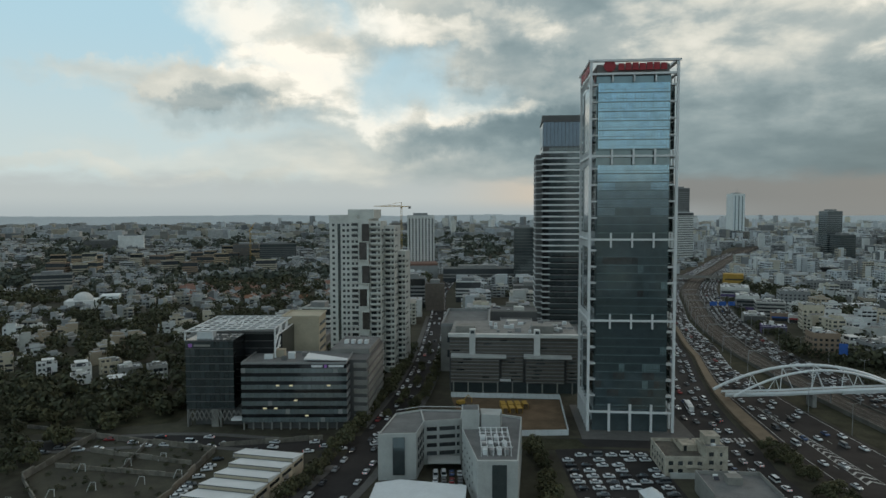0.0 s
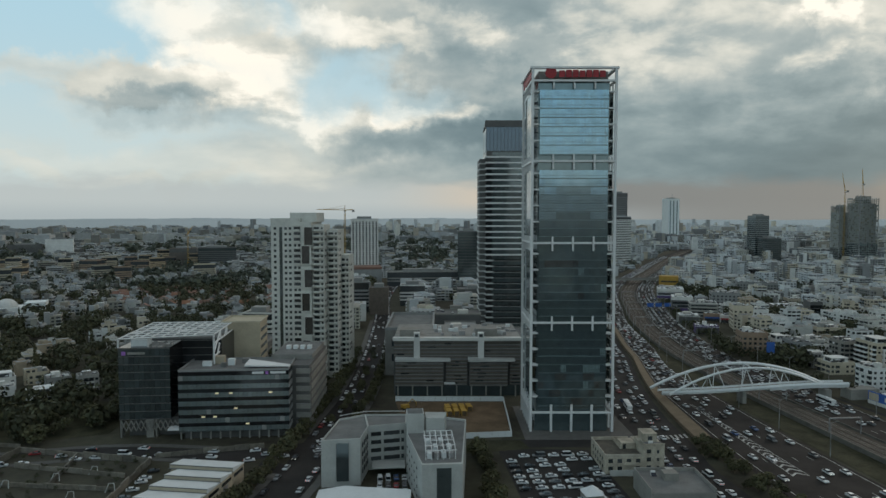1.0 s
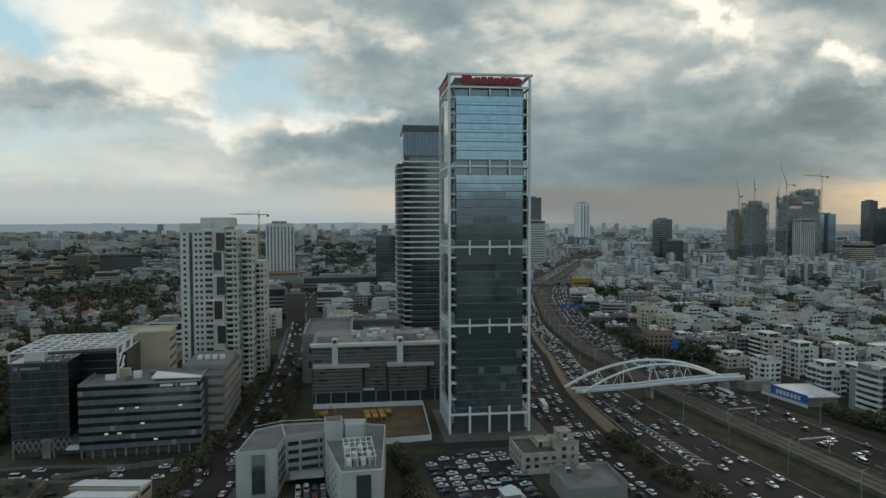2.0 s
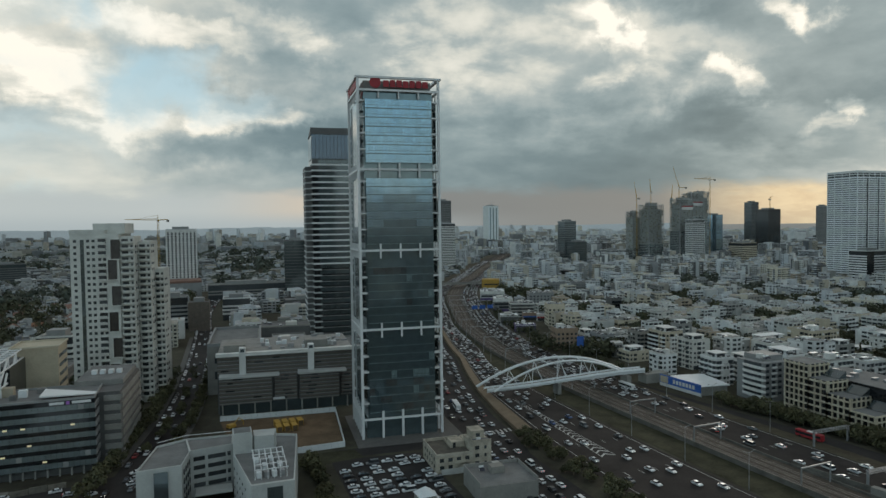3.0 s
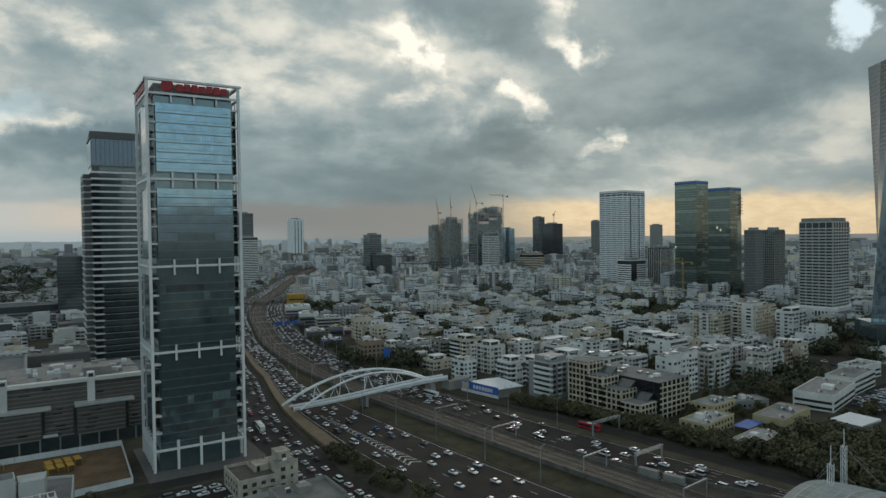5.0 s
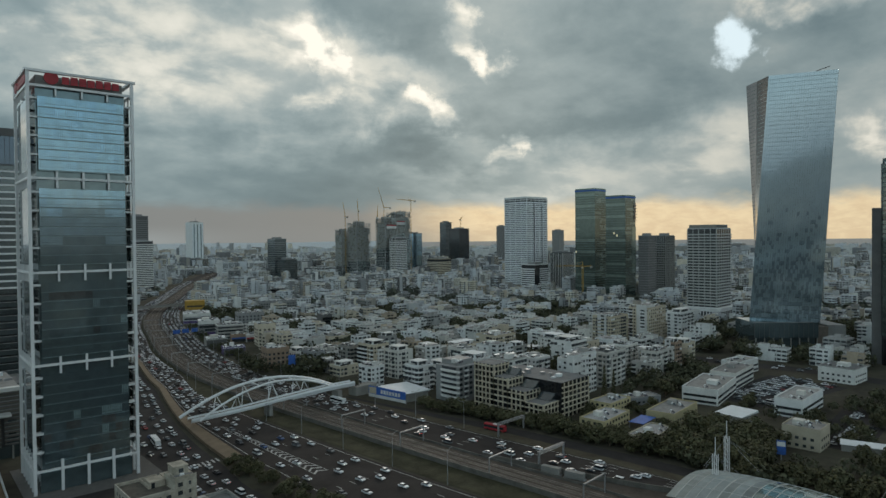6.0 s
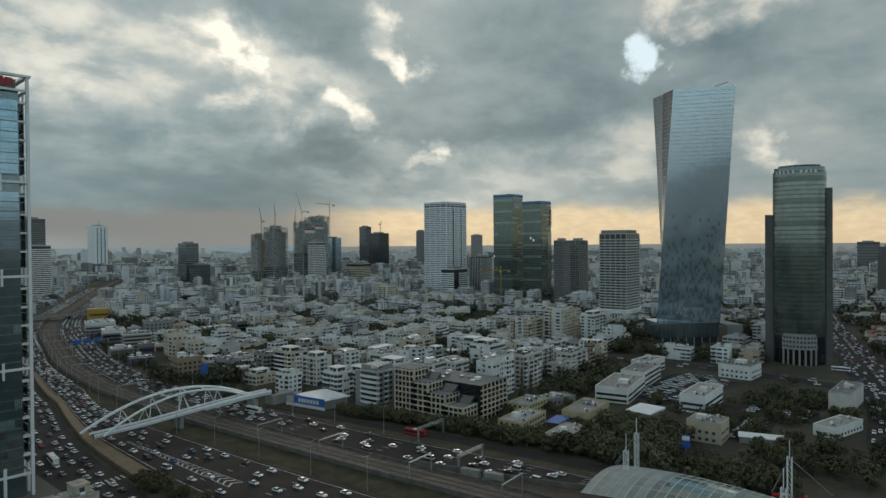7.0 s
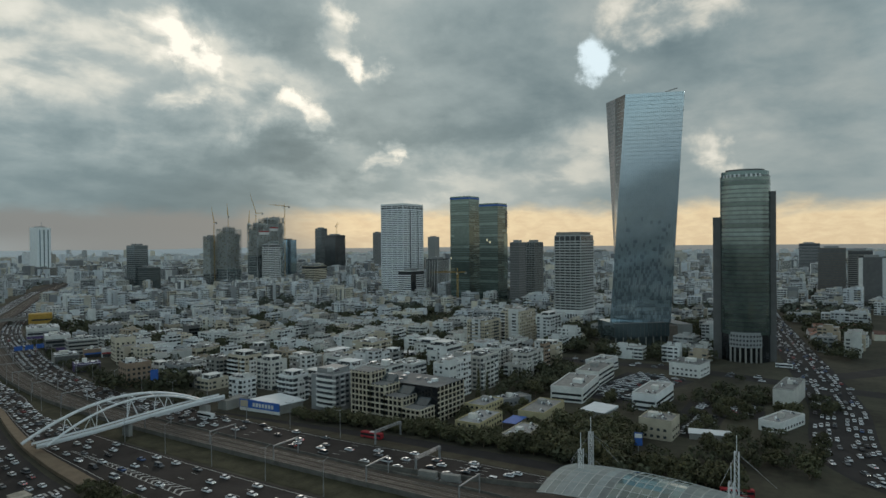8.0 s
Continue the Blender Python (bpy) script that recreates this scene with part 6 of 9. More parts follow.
tower(113, 900, 29, 26, 76, "plain dark blue glass office slab", body="dark_glass", band="charcoal", fh=4, high=0.5, proud=0.1, rot=-7, pivot=False)
tower(-8, 655, 18, 20, 26, "brown stone office with square windows", body="timber", band="", bays=3.6, fin="timber", name="office_block", rot=-2, pivot=False)
for x, y, w, d, h, r, lab, b, bd in ((50, 923, 100, 26, 19, 0, "long pale office with arched windows", "window", "concrete"), (28, 716, 27, 22, 22, -3, "white angular office building ahead", "window", "white"), (-32, 676, 26, 24, 30, 0, "dark office with strip windows", "window", "grey"),
                                     (100, 690, 50, 30, 20, -4, "dark showroom with a red roof edge", "charcoal", "charcoal"), (-97, 508, 22, 20, 24, -8, "pale office with wide windows", "window", "stone"), (-95, 460, 30, 26, 12, -8, "low hall with pale skylights", "roof_dark", "roof"),
                                     (-787, 1640, 58, 30, 41, 22, "broad white slab building far off", "white", "white"), (-845, 1600, 70, 30, 30, 22, "dark flat office building", "charcoal", "charcoal"), (-500, 830, 44, 26, 20, 25, "pale low public building", "window", "concrete"),
                                     (-330, 1300, 70, 30, 36, 12, "dark glass office block far off", "dark_glass", "charcoal"), (-400, 1320, 50, 30, 34, 12, "dark brown flat office block", "charcoal", "timber")):
    tower(x, y, w, d, h, lab, body=b, band=bd, fh=3.8, high=1.9, rot=r, pivot=False, name="office_block")


for k in range(22):
    rr = random.Random(500 + k)
    p = aim(rr.uniform(-31, -15), 0) * rr.uniform(1080, 1420)
    tower(p.x, p.y, rr.uniform(16, 34), rr.uniform(13, 18), rr.choice((18, 21, 24, 30)), ("tan", "orange-tan", "beige")[k % 3] + " plastered apartment slab in the suburb", body="window", band=("tan_wall", "brick", "cream")[k % 3], fh=3.2, high=2.0, rot=rr.uniform(-10, 40), pivot=False, name="apartment_building", plant=False, z0=0.4)
t = thing("domed_hall", pose(-372, 668, 0, 0, 0, 20), "low white hall with a round dome", "hall")
part("wall", Geo().box(-16, -12, 0, 16, 14, 9), M["white"], t)
dome = Geo()
for i in range(6):
    for k in range(16):
        a0, a1, e0, e1 = k * math.pi / 8, (k + 1) * math.pi / 8, i * math.pi / 12, (i + 1) * math.pi / 12
        dome.face([(9.5 * math.cos(e) * math.cos(a), 9.5 * math.cos(e) * math.sin(a), 9 + 8 * math.sin(e)) for a, e in ((a0, e0), (a1, e0), (a1, e1), (a0, e1))])
part("dome", dome, M["white"], t, "white plastered dome")
part("side_wing", Geo().box(16.2, -10, 0, 34, 12, 13), M["pale_clad"], t)
part("window_strip", Geo().box(17, -10.15, 3, 33, -9.98, 5).box(17, -10.15, 7.5, 33, -9.98, 9.5), M["window"], t)


# tower cranes
def crane(x, y, h, jib, turn, luff=0.0, mat="yellow"):
    t = thing("tower_crane", pose(x, y, 0, 0, 0, turn), "lattice steel tower crane over a building site", "crane", "tower cranes")
    m = Geo()
    for sx in (-1, 1):
        for sy in (-1, 1):
            m.tube([(sx, sy, 0), (sx, sy, h)], 0.18, 4)
    for k in range(int(h / 6)):
        m.tube([(-1, -1, k * 6), (1, -1, k * 6 + 6)], 0.12, 4)
        m.tube([(1, 1, k * 6), (-1, 1, k * 6 + 6)], 0.12, 4)
    part("mast", m, M[mat], t)
    j = Geo()
    e = (jib * math.cos(luff), 0, h + 2 + jib * math.sin(luff))
    j.tube([(0, -0.8, h + 1), e], 0.35, 4)
    j.tube([(0, 0.8, h + 1), e], 0.35, 4)
    j.tube([(0, 0, h + 3), e], 0.3, 4)
    part("jib", j, M[mat], t)
    part("counter_jib", Geo().tube([(0, 0, h + 1), (-jib * 0.3, 0, h + 1.5)], 0.6, 4), M[mat], t)
    part("counterweight", Geo().box(-jib * 0.34, -1.4, h - 2, -jib * 0.26, 1.4, h + 1.5), M["concrete"], t)
    part("cab", Geo().box(-1.2, -2.6, h - 2.2, 1.4, -1, h + 0.6), M["steel_white"], t)
    part("apex", Geo().tube([(0, 0, h), (0, 0, h + 8)], 0.4, 4), M[mat], t)
    part("stay", Geo().tube([(0, 0, h + 8), (e[0] * 0.7, 0, h + 2 + (e[2] - h - 2) * 0.7)], 0.12, 4), M[mat], t)


crane(-63, 985, 106, 42, 178)
for x, y, h, jib, turn, luff in ((965, 1300, 150, 40, 80, 1.25), (1005, 1300, 165, 36, 60, 1.1), (1050, 1280, 150, 38, 45, 1.0), (1030, 1230, 172, 50, 140, 1.3), (1165, 1280, 196, 60, 190, 0.0),
                                 (870, 560, 50, 44, 135, 0.0), (1400, 1320, 150, 20, 20, 0.6), (-380, 1280, 62, 25, 80, 0.6)):
    crane(x, y, h, jib, turn, luff)


# ---------------------------------------------------------------- city blocks
TAKEN = []      # plan rectangles that are built on: x0, y0, x1, y1
for ob in list(scene.objects):
    if ob.type == "MESH" and ob.parent is not None and ob.parent.parent is None and ob.name.split(".")[0] in ("wall", "podium", "core", "base", "wing", "west_wing", "rear_wing", "east_wing", "rear_wall"):
        mw = ob.parent.matrix_basis @ ob.matrix_basis
        pts = [mw @ Vector(c) for c in ob.bound_box]
        TAKEN.append((min(p.x for p in pts), min(p.y for p in pts), max(p.x for p in pts), max(p.y for p in pts)))
RAIL_Y = [p.y for p in RAIL]
RAIL_X = [p.x for p in RAIL]


def rail_offset(x, y):
    i = min(range(0, len(RAIL), 2), key=lambda k: (RAIL[k].x - x) ** 2 + (RAIL[k].y - y) ** 2)
    return (Vector((x, y)) - RAIL[i]).dot(RAIL_N[i])


ROADS = [[(-62, 150), (-38, 228), (-17, 355), (-10, 450), (-5, 610), (-2, 800), (30, 1100)], [(285, -60), (330, 6), (442, 22), (560, 45), (720, 79), (1000, 135), (1500, 210)],
         [(500, 330), (506, 199), (512, 138), (504, 88), (495, 50), (480, -70)], [(-330, 262), (-200, 262), (-120, 276), (-60, 268), (100, 268)]]


def off_road(x, y, margin):
    for line in ROADS:
        for (ax, ay), (bx, by) in zip(line, line[1:]):
            dx, dy = bx - ax, by - ay
            f = max(0, min(1, ((x - ax) * dx + (y - ay) * dy) / (dx * dx + dy * dy)))
            if math.hypot(x - ax - f * dx, y - ay - f * dy) < margin:
                return False
    return True


def free(x, y, half):
    for a, b, c, d in TAKEN:
        if a - half < x < c + half and b - half < y < d + half:
            return False
    return True


def heading(x, y):
    return math.degrees(math.atan2(x, y))


# blocks that stand out, each at its own place: near corner, width, depth, height, plaster
NAMED = [(268, 335, 11, 13, 13.6, "white"), (279, 301, 13, 13, 16.4, "white"), (408, 346, 26, 22, 15.8, "cream"), (323, 215, 17, 11, 25.4, "white"),
         (344, 222, 16, 13, 24, "white"), (369, 220, 24, 16, 22.4, "apartment"), (516, 303, 30, 19, 24.5, "cream"), (553, 286, 34, 20, 32.3, "cream"), (561, 259, 28, 13, 27.6, "white"), (469, 249, 16, 10, 16.6, "white"),
         (300, 372, 15, 18, 18, "cream"), (296, 340, 14, 14, 19, "apartment"), (318, 330, 16, 16, 18, "apartment"), (300, 300, 14, 16, 14, "white"),
         (322, 290, 17, 20, 17, "white"), (322, 262, 18, 16, 19, "apartment"), (350, 262, 16, 18, 17, "white"), (355, 300, 18, 20, 20, "white"), (392, 262, 20, 18, 21, "white"), (420, 235, 18, 14, 19, "apartment"), (430, 300, 18, 20, 17, "apartment")]
for i, (x0, y0, w, d, h, m) in enumerate(NAMED):
    apartment_block(x0 + w / 2, y0 + d / 2, w, d, max(2, round((h - 0.9) / 3)), 0, 100 + i, 0, m)
    TAKEN.append((x0, y0, x0 + w, y0 + d))


# trade buildings and shops along the far side of the motorway bend
def trade_block(x, y, w, d, h, rot, wall, style, label, name="trade_building"):
    """x, y: middle of the front wall."""
    t = thing(name, pose(x, y, 0, 0, 0, rot), label, "building")
    part("wall", Geo().box(-w / 2, 0, 0, w / 2, d, h), M[wall], t)
    part("roof", Geo().box(-w / 2 + 0.3, 0.3, h, w / 2 - 0.3, d - 0.3, h + 0.12), M["shed" if style in ("shop", "low", "frame") else "roof"], t)
    part("parapet", Geo().box(-w / 2, 0, h, w / 2, 0.3, h + 0.8).box(-w / 2, 0.3, h, -w / 2 + 0.3, d, h + 0.8).box(w / 2 - 0.3, 0.3, h, w / 2, d, h + 0.8), M[wall], t)
    roof_rng = random.Random(int(x * 3 + y))
    fl = max(1, int(h / 3.3))
    for k in range(fl):
        z = 1.0 + k * 3.3
        if style == "strip" or style == "frame":
            part("window_strip", Geo().box(-w / 2 + 0.8, -0.12, z, w / 2 - 0.8, 0.02, z + (1.6 if style == "strip" else 2.4)), M["window"], t)
            part("window_strip", Geo().box(-w / 2 - 0.12, 0.8, z, -w / 2 + 0.02, d - 0.8, z + 1.6), M["window"], t)
        elif style == "punched":
            n = max(2, int(w / 3.4))
            data = unit_box("window", 1.7, 0.2, 1.6, M["window"])
            for i in range(n):
                part("window", data, None, t, at=pose(-w / 2 + (i + 0.5) * w / n, 0, z))
            for i in range(max(2, int(d / 4))):
                part("window", data, None, t, at=pose(-w / 2, (i + 0.5) * d / max(2, int(d / 4)), z, 0, 0, -90))
        elif style == "dark":
            part("window_strip", Geo().box(-w / 2 + 0.3, -0.12, z - 0.7, w / 2 - 0.3, 0.02, z + 2.1), M["black_glass"], t)
    if style == "frame":
        part("fascia", Geo().box(-w / 2 - 0.2, -0.5, h - 3.0, w / 2 + 0.2, -0.13, h + 0.8), M["white"], t, "broad white fascia")
        part("coloured_band", Geo().box(-w / 2 - 0.1, -0.4, 0.6, w / 2 + 0.1, -0.13, 3.4), M["purple"], t, "dark purple shop band")
    if style == "shop":
        part("shop_front", Geo().box(-w / 2 + 0.5, -0.14, 0.2, w / 2 - 0.5, 0.02, 3.0), M["window"], t)
        part("coloured_band", Geo().box(-w / 2, -0.3, 3.1, w / 2, -0.02, 4.4), M["blue" if int(x) % 2 else "red"], t, "coloured shop fascia")
    if style == "low":
        part("eave", Geo().box(-w / 2 - 0.5, -0.7, h - 0.3, w / 2 + 0.5, 0, h), M["shed"], t)
        part("shop_front", Geo().box(-w / 2 + 0.5, -0.1, 0.3, w / 2 - 0.5, 0.02, h - 1.2), M["charcoal"], t)
    roof_clutter(t, w - 2, d - 2, 0, roof_rng)
    for c in t.children:
        if c.name.startswith("roof_clutter"):
            c.matrix_basis = pose(0, d / 2, h + 0.12)
    r = max(w, d) * 0.7
    mx, my = x + math.sin(radians(-rot)) * d / 2, y + math.cos(radians(rot)) * d / 2
    TAKEN.append((mx - w / 2, my - d / 2, mx + w / 2, my + d / 2))
    return t


for row in ((335, 742, 30, 34, 11, -22, "white", "frame", "long white trade hall with a pale metal roof"), (302, 641, 21, 26, 14.4, -22, "grey", "frame", "white fronted showroom with a purple band"),
            (304, 599, 25, 22, 13.7, -20, "apartment", "strip", "grey-blue office with window strips"), (349, 641, 27, 24, 18.4, -20, "grey", "punched", "grey office block with square windows"),
            (307, 535, 16, 18, 19.7, -18, "cream", "punched", "tan plastered apartment house"), (329, 545, 13, 16, 15, -18, "white", "punched", "white plastered apartment house"),
            (301, 576, 14, 10, 7, -20, "brick", "shop", "brown rendered shop building"), (310, 567, 11, 10, 6.7, -20, "white", "shop", "white shop with a coloured fascia"),
            (265, 516, 18, 14, 6.2, -20, "purple", "low", "low kiosk with a pale projecting roof"), (273, 565, 18, 20, 7.4, -20, "concrete", "low", "low workshop with a white sheet roof"),
            (258, 433, 17, 16, 15.5, -12, "brick", "punched", "tan brown apartment house with dark windows"), (342, 470, 22, 16, 11.4, -12, "cream", "strip", "yellowish office house with strip windows"),
            (423, 902, 22, 26, 16.6, -26, "white", "punched", "white block beside the yellow hall"), (581, 973, 28, 20, 13.7, -25, "charcoal", "dark", "dark modern box office"),
            (601, 957, 24, 20, 14.7, -25, "charcoal", "dark", "dark modern box office with a glass front"), (402, 612, 32, 26, 7.8, -15, "concrete", "low", "pair of low sheds under pale sheet roofs"),
            (443, 660, 24, 18, 8.4, -15, "cream", "strip", "cream office house with a flat roof"), (466, 766, 62, 16, 14.9, -22, "grey", "punched", "long grey apartment slab with square windows"), (408, 584, 11, 18, 15.5, -15, "charcoal", "dark", "slim dark office slab")):
    trade_block(*row)


def rounded_block():
    t = thing("rounded_apartments", pose(276, 264, 0), "grey apartment building with rounded white balconies", "apartment building")
    w, d, h = 19, 18, 21
    part("wall", Geo().box(0, 0, 0, w, d, h), M["grey"], t)
    for k in range(6):
        z = 2.6 + k * 3.1
        rim = [(-1.8 * math.cos(a), 6 + 8 * math.sin(a)) for a in [(-0.5 + i / 8) * math.pi for i in range(9)]]
        part("balcony", Geo().prism([(0.1, 14), *reversed(rim), (0.1, -2 + 0.1)], z, z + 1.1), M["white"], t)
        part("window_strip", Geo().box(-0.1, 1, z + 1.2, 0.05, 13, z + 2.9), M["window"], t)
        for i in range(4):
            part("window", Geo().box(2 + i * 4.3, -0.1, z + 1, 4.4 + i * 4.3, 0.05, z + 2.5), M["window"], t)
            part("balcony_front", Geo().box(1.6 + i * 4.3, -0.9, z, 4.9 + i * 4.3, -0.02, z + 0.9), M["white"], t) if i % 2 else None
    part("roof", Geo().box(0.4, 0.4, h, w - 0.4, d - 0.4, h + 0.1), M["roof"], t)
    part("penthouse", Geo().box(4, 4, h, w - 1, d - 1, h + 3.2), M["grey"], t)
    roof_gear(t, 8, 8, h + 3.2, random.Random(1), 4)
    TAKEN.append((272, 260, 298, 284))


rounded_block()


def stepped_office():
    t = thing("stepped_office", pose(277, 203, 0), "stepped office building with a cream window grid and black glass", "office building")
    steps = ((34, 48, 26.2), (24, 34, 20), (12, 24, 14.5), (0, 12, 9.5))
    for y0, y1, h in steps:
        part("wall", Geo().box(0.4, y0 + 0.1, 0, 14, y1, h - 0.3), M["black_glass"], t)
        n = int((y1 - y0) / 2.7)
        for i in range(n + 1):
            y = y0 + (y1 - y0) * i / n
            part("frame_post", Geo().box(-0.3, y - 0.28, 0, 0.5, y + 0.28, h), M["cream"], t)
        for k in range(int(h / 3.1) + 1):
            part("frame_rail", Geo().box(-0.25, y0, min(h - 0.7, k * 3.1), 0.45, y1, min(h, k * 3.1 + 0.75)), M["cream"], t)
            part("frame_rail", Geo().box(0, y0 - 0.3, min(h - 0.7, k * 3.1), 14, y0 + 0.3, min(h, k * 3.1 + 0.75)), M["cream"], t)
        for i in range(5):
            part("frame_post", Geo().box(0.8 + i * 3, y0 - 0.35, 0, 1.4 + i * 3, y0 + 0.25, h), M["cream"], t)
        part("terrace", Geo().box(0.5, y0 + 0.4, h - 0.3, 14, y1, h), M["roof_dark"], t)
    part("glass_wing", Geo().box(14.2, -2, 0, 40, 46, 19), M["black_glass"], t, "black glass rear wing")
    for y0, z in ((2, 9.5), (13, 14.5), (25, 20)):
        part("sloped_glazing", Geo().prism([(9, y0), (14.1, y0), (14.1, y0 + 9), (9, y0 + 9)], z, [z + 0.2, z + 3.4, z + 3.4, z + 0.2]), M["dark_glass"], t, "sloping dark skylight")
    part("roof", Geo().box(14.25, -1.9, 19.01, 39.9, 45.9, 19.2), M["roof_dark"], t)
    roof_part = random.Random(4)
    for i in range(9):
        x, y = roof_part.uniform(16, 35), roof_part.uniform(4, 40)
        part("plant_unit", Geo().box(x, y, 19.2, x + roof_part.uniform(1.4, 3.4), y + roof_part.uniform(1.4, 3), 19.2 + roof_part.uniform(0.8, 2.2)), M["steel" if i % 3 else "shed"], t)
    for i in range(7):
        part("side_post", Geo().box(16 + i * 4, -2.4, 0, 16.7 + i * 4, -2, 19), M["cream"], t)
        part("side_rail", Geo().box(14.2, -2.3, 2 + i * 2.8, 40, -2, 2.7 + i * 2.8), M["cream"], t) if i < 6 else None
    TAKEN.append((272, 198, 320, 254))


stepped_office()


def billboard_shed():
    t = thing("billboard_shed", pose(0, 0, 0), "low white-roofed shed behind a long blue billboard", "shed")
    part("wall", Geo().prism([(255.5, 288), (272, 285), (275, 308), (258, 314)], 0, 5.2), M["concrete"], t)
    part("roof", Geo().prism([(254.5, 287), (273, 284), (276, 309), (257.5, 315)], 5.2, [5.5, 5.9, 6.3, 5.6]), M["shed"], t, "white sheet roof")
    b = thing("billboard", pose(252.6, 300.5, 0, 0, 0, -84.5), "long blue advertising billboard with a pale lower strip", "billboard")
    part("panel", Geo().box(-15.4, -0.4, 2.3, 15.4, 0, 7.0), M["blue"], b, "blue billboard face")
    part("lower_strip", Geo().box(-15.4, -0.46, 0.5, 15.4, -0.02, 2.28), M["white"], b)
    part("picture", Geo().box(-14.8, -0.5, 2.6, -8.8, -0.42, 6.4), M["cream"], b, "pale picture patch")
    for i in range(7):
        part("letter_bar", Geo().box(-5 + i * 2.4, -0.5, 3.4, -3.3 + i * 2.4, -0.42, 5.6), M["white"], b)
    for i in range(6):
        part("post", Geo().box(-15 + i * 6, 0, 0, -14.6 + i * 6, 0.4, 3.0), M["steel"], b)
    TAKEN.append((248, 280, 290, 335))


billboard_shed()

# school and offices among the trees by the crossing
CAMPUS = [(314, 185, 22, 13, 5.8, 0, "ochre", "pale yellow school building"), (281, 170, 28, 14, 5.8, 4, "ochre", "yellow two-storey school building"), (318, 152, 33, 15, 5.4, 4, "ochre", "yellow school hall with a flat roof"), (277, 143, 25, 12, 4, 2, "cream", "low pale school wing"),
          (370, 153, 44, 20, 8.8, 8, "apartment", "white office building with strip windows"), (418, 159, 38, 16, 10, 4, "apartment", "grey flat office wing with wide windows"), (462, 170, 28, 13, 9, -6, "white", "white office building with wide windows"), (375, 107, 37, 14, 9.5, 0, "white", "white office with open roof plant"),
          (323, 85, 15.5, 16, 9.5, 0, "cream", "beige office building with square windows"), (484, 106, 22, 22, 9.6, -6, "apartment", "white office with a beige annexe"), (423, 41, 38, 11, 10.5, -4, "apartment", "plain white block beside the road junction"),
          (366, 38, 28, 11, 5, -18, "apartment", "grey low block by the car park"), (337, 182, 24, 11, 4, -25, "grey", "low hall with a curved grey roof")]
for i, (x0, y0, w, d, h, r, m, lab) in enumerate(CAMPUS):
    t = thing("office_block" if i > 3 else "school_building", pose(x0 + w / 2, y0 + d / 2, 0, 0, 0, r), lab, "building")
    part("wall", Geo().box(-w / 2, -d / 2, 0, w / 2, d / 2, h), M[m], t)
    part("roof", Geo().box(-w / 2 + 0.3, -d / 2 + 0.3, h, w / 2 - 0.3, d / 2 - 0.3, h + 0.08), M["roof"], t)
    parapet(t, w, d, h, m, 0.7, 0.3)
    fl = max(1, int(h / 2.9)) if h < 6 else max(1, int(h / 3.3))
    if "strip" in lab or "wide" in lab or "plant" in lab:
        for k in range(fl):
            part("window_strip", Geo().box(-w / 2 - 0.1, -d / 2 + 0.8, 1.0 + k * 3.1, -w / 2 + 0.05, d / 2 - 0.8, 2.4 + k * 3.1), M["window"], t)
            part("window_strip", Geo().box(-w / 2 + 0.8, -d / 2 - 0.1, 1.0 + k * 3.1, w / 2 - 0.8, -d / 2 + 0.05, 2.4 + k * 3.1), M["window"], t)
    elif "plain" not in lab:
        rows_of_windows(t, w, d, 0.1, fl, min(3.4, h / fl), 1.5, 1.3, 3.2, "fl", seed=i)
    roof_gear(t, w - 2, d - 2, h + 0.1, random.Random(i), 5)
    TAKEN.append((x0 - 2, y0 - 2, x0 + w + 2, y0 + d + 2))
t = thing("white_shed", pose(338, 70, 0, 0, 0, -76), "long low shed with a white metal roof", "shed")
part("wall", Geo().box(-10, -3, 0, 10, 3, 3), M["concrete"], t)
part("roof", Geo().prism([(-10.5, -3.4), (10.5, -3.4), (10.5, 3.4), (-10.5, 3.4)], 3, [3.2, 3.2, 3.9, 3.9]), M["shed"], t)
t = thing("white_shed", pose(351, 132, 0, 0, 0, -8), "small hall with a white sheet roof", "shed")
part("wall", Geo().box(-8, -7, 0, 8, 7, 4), M["concrete"], t)
part("roof", Geo().prism([(-8.5, -7.5), (8.5, -7.5), (8.5, 7.5), (-8.5, 7.5)], 4, [4.3, 5.2, 5.2, 4.3]), M["shed"], t)
t = thing("blue_tarpaulin", pose(308, 163, 3.2, 0, 0, 5), "blue sheet roof over the school yard", "tarpaulin")
part("sheet", Geo().box(-8, -4, 0, 8, 4, 0.15), M["blue"], t)
for sx in (-1, 1):
    for sy in (-1, 1):
        part("pole", Geo().box(sx * 7.6 - 0.1, sy * 3.6 - 0.1, -3.2, sx * 7.6 + 0.1, sy * 3.6 + 0.1, 0), M["steel"], t)
TAKEN += [(280, 40, 530, 205), (392, 124, 476, 155), (340, 122, 362, 142), (298, 156, 318, 169)]

# road bridge over the motorway bend
t = thing("road_bridge", pose(0, 0, 0), "grey concrete road bridge over the motorway", "bridge")
line = smooth_line([(255, 950), (300, 926), (350, 911), (400, 908), (470, 920)], 12)
g = Geo()
ribbon(g, line, -8, 8, 7.2, thick=1.4)
part("deck", g, M["asphalt"], t)
for s in (-8.3, 8.0):
    g = Geo()
    ribbon(g, line, s, s + 0.3, 8.3, thick=2.4)
    part("barrier", g, M["concrete"], t)
for x, y in ((285, 934), (322, 919), (372, 909), (420, 911)):
    part("pier", Geo().box(x - 1, y - 5, 0, x + 1, y + 5, 5.8), M["concrete"], t)

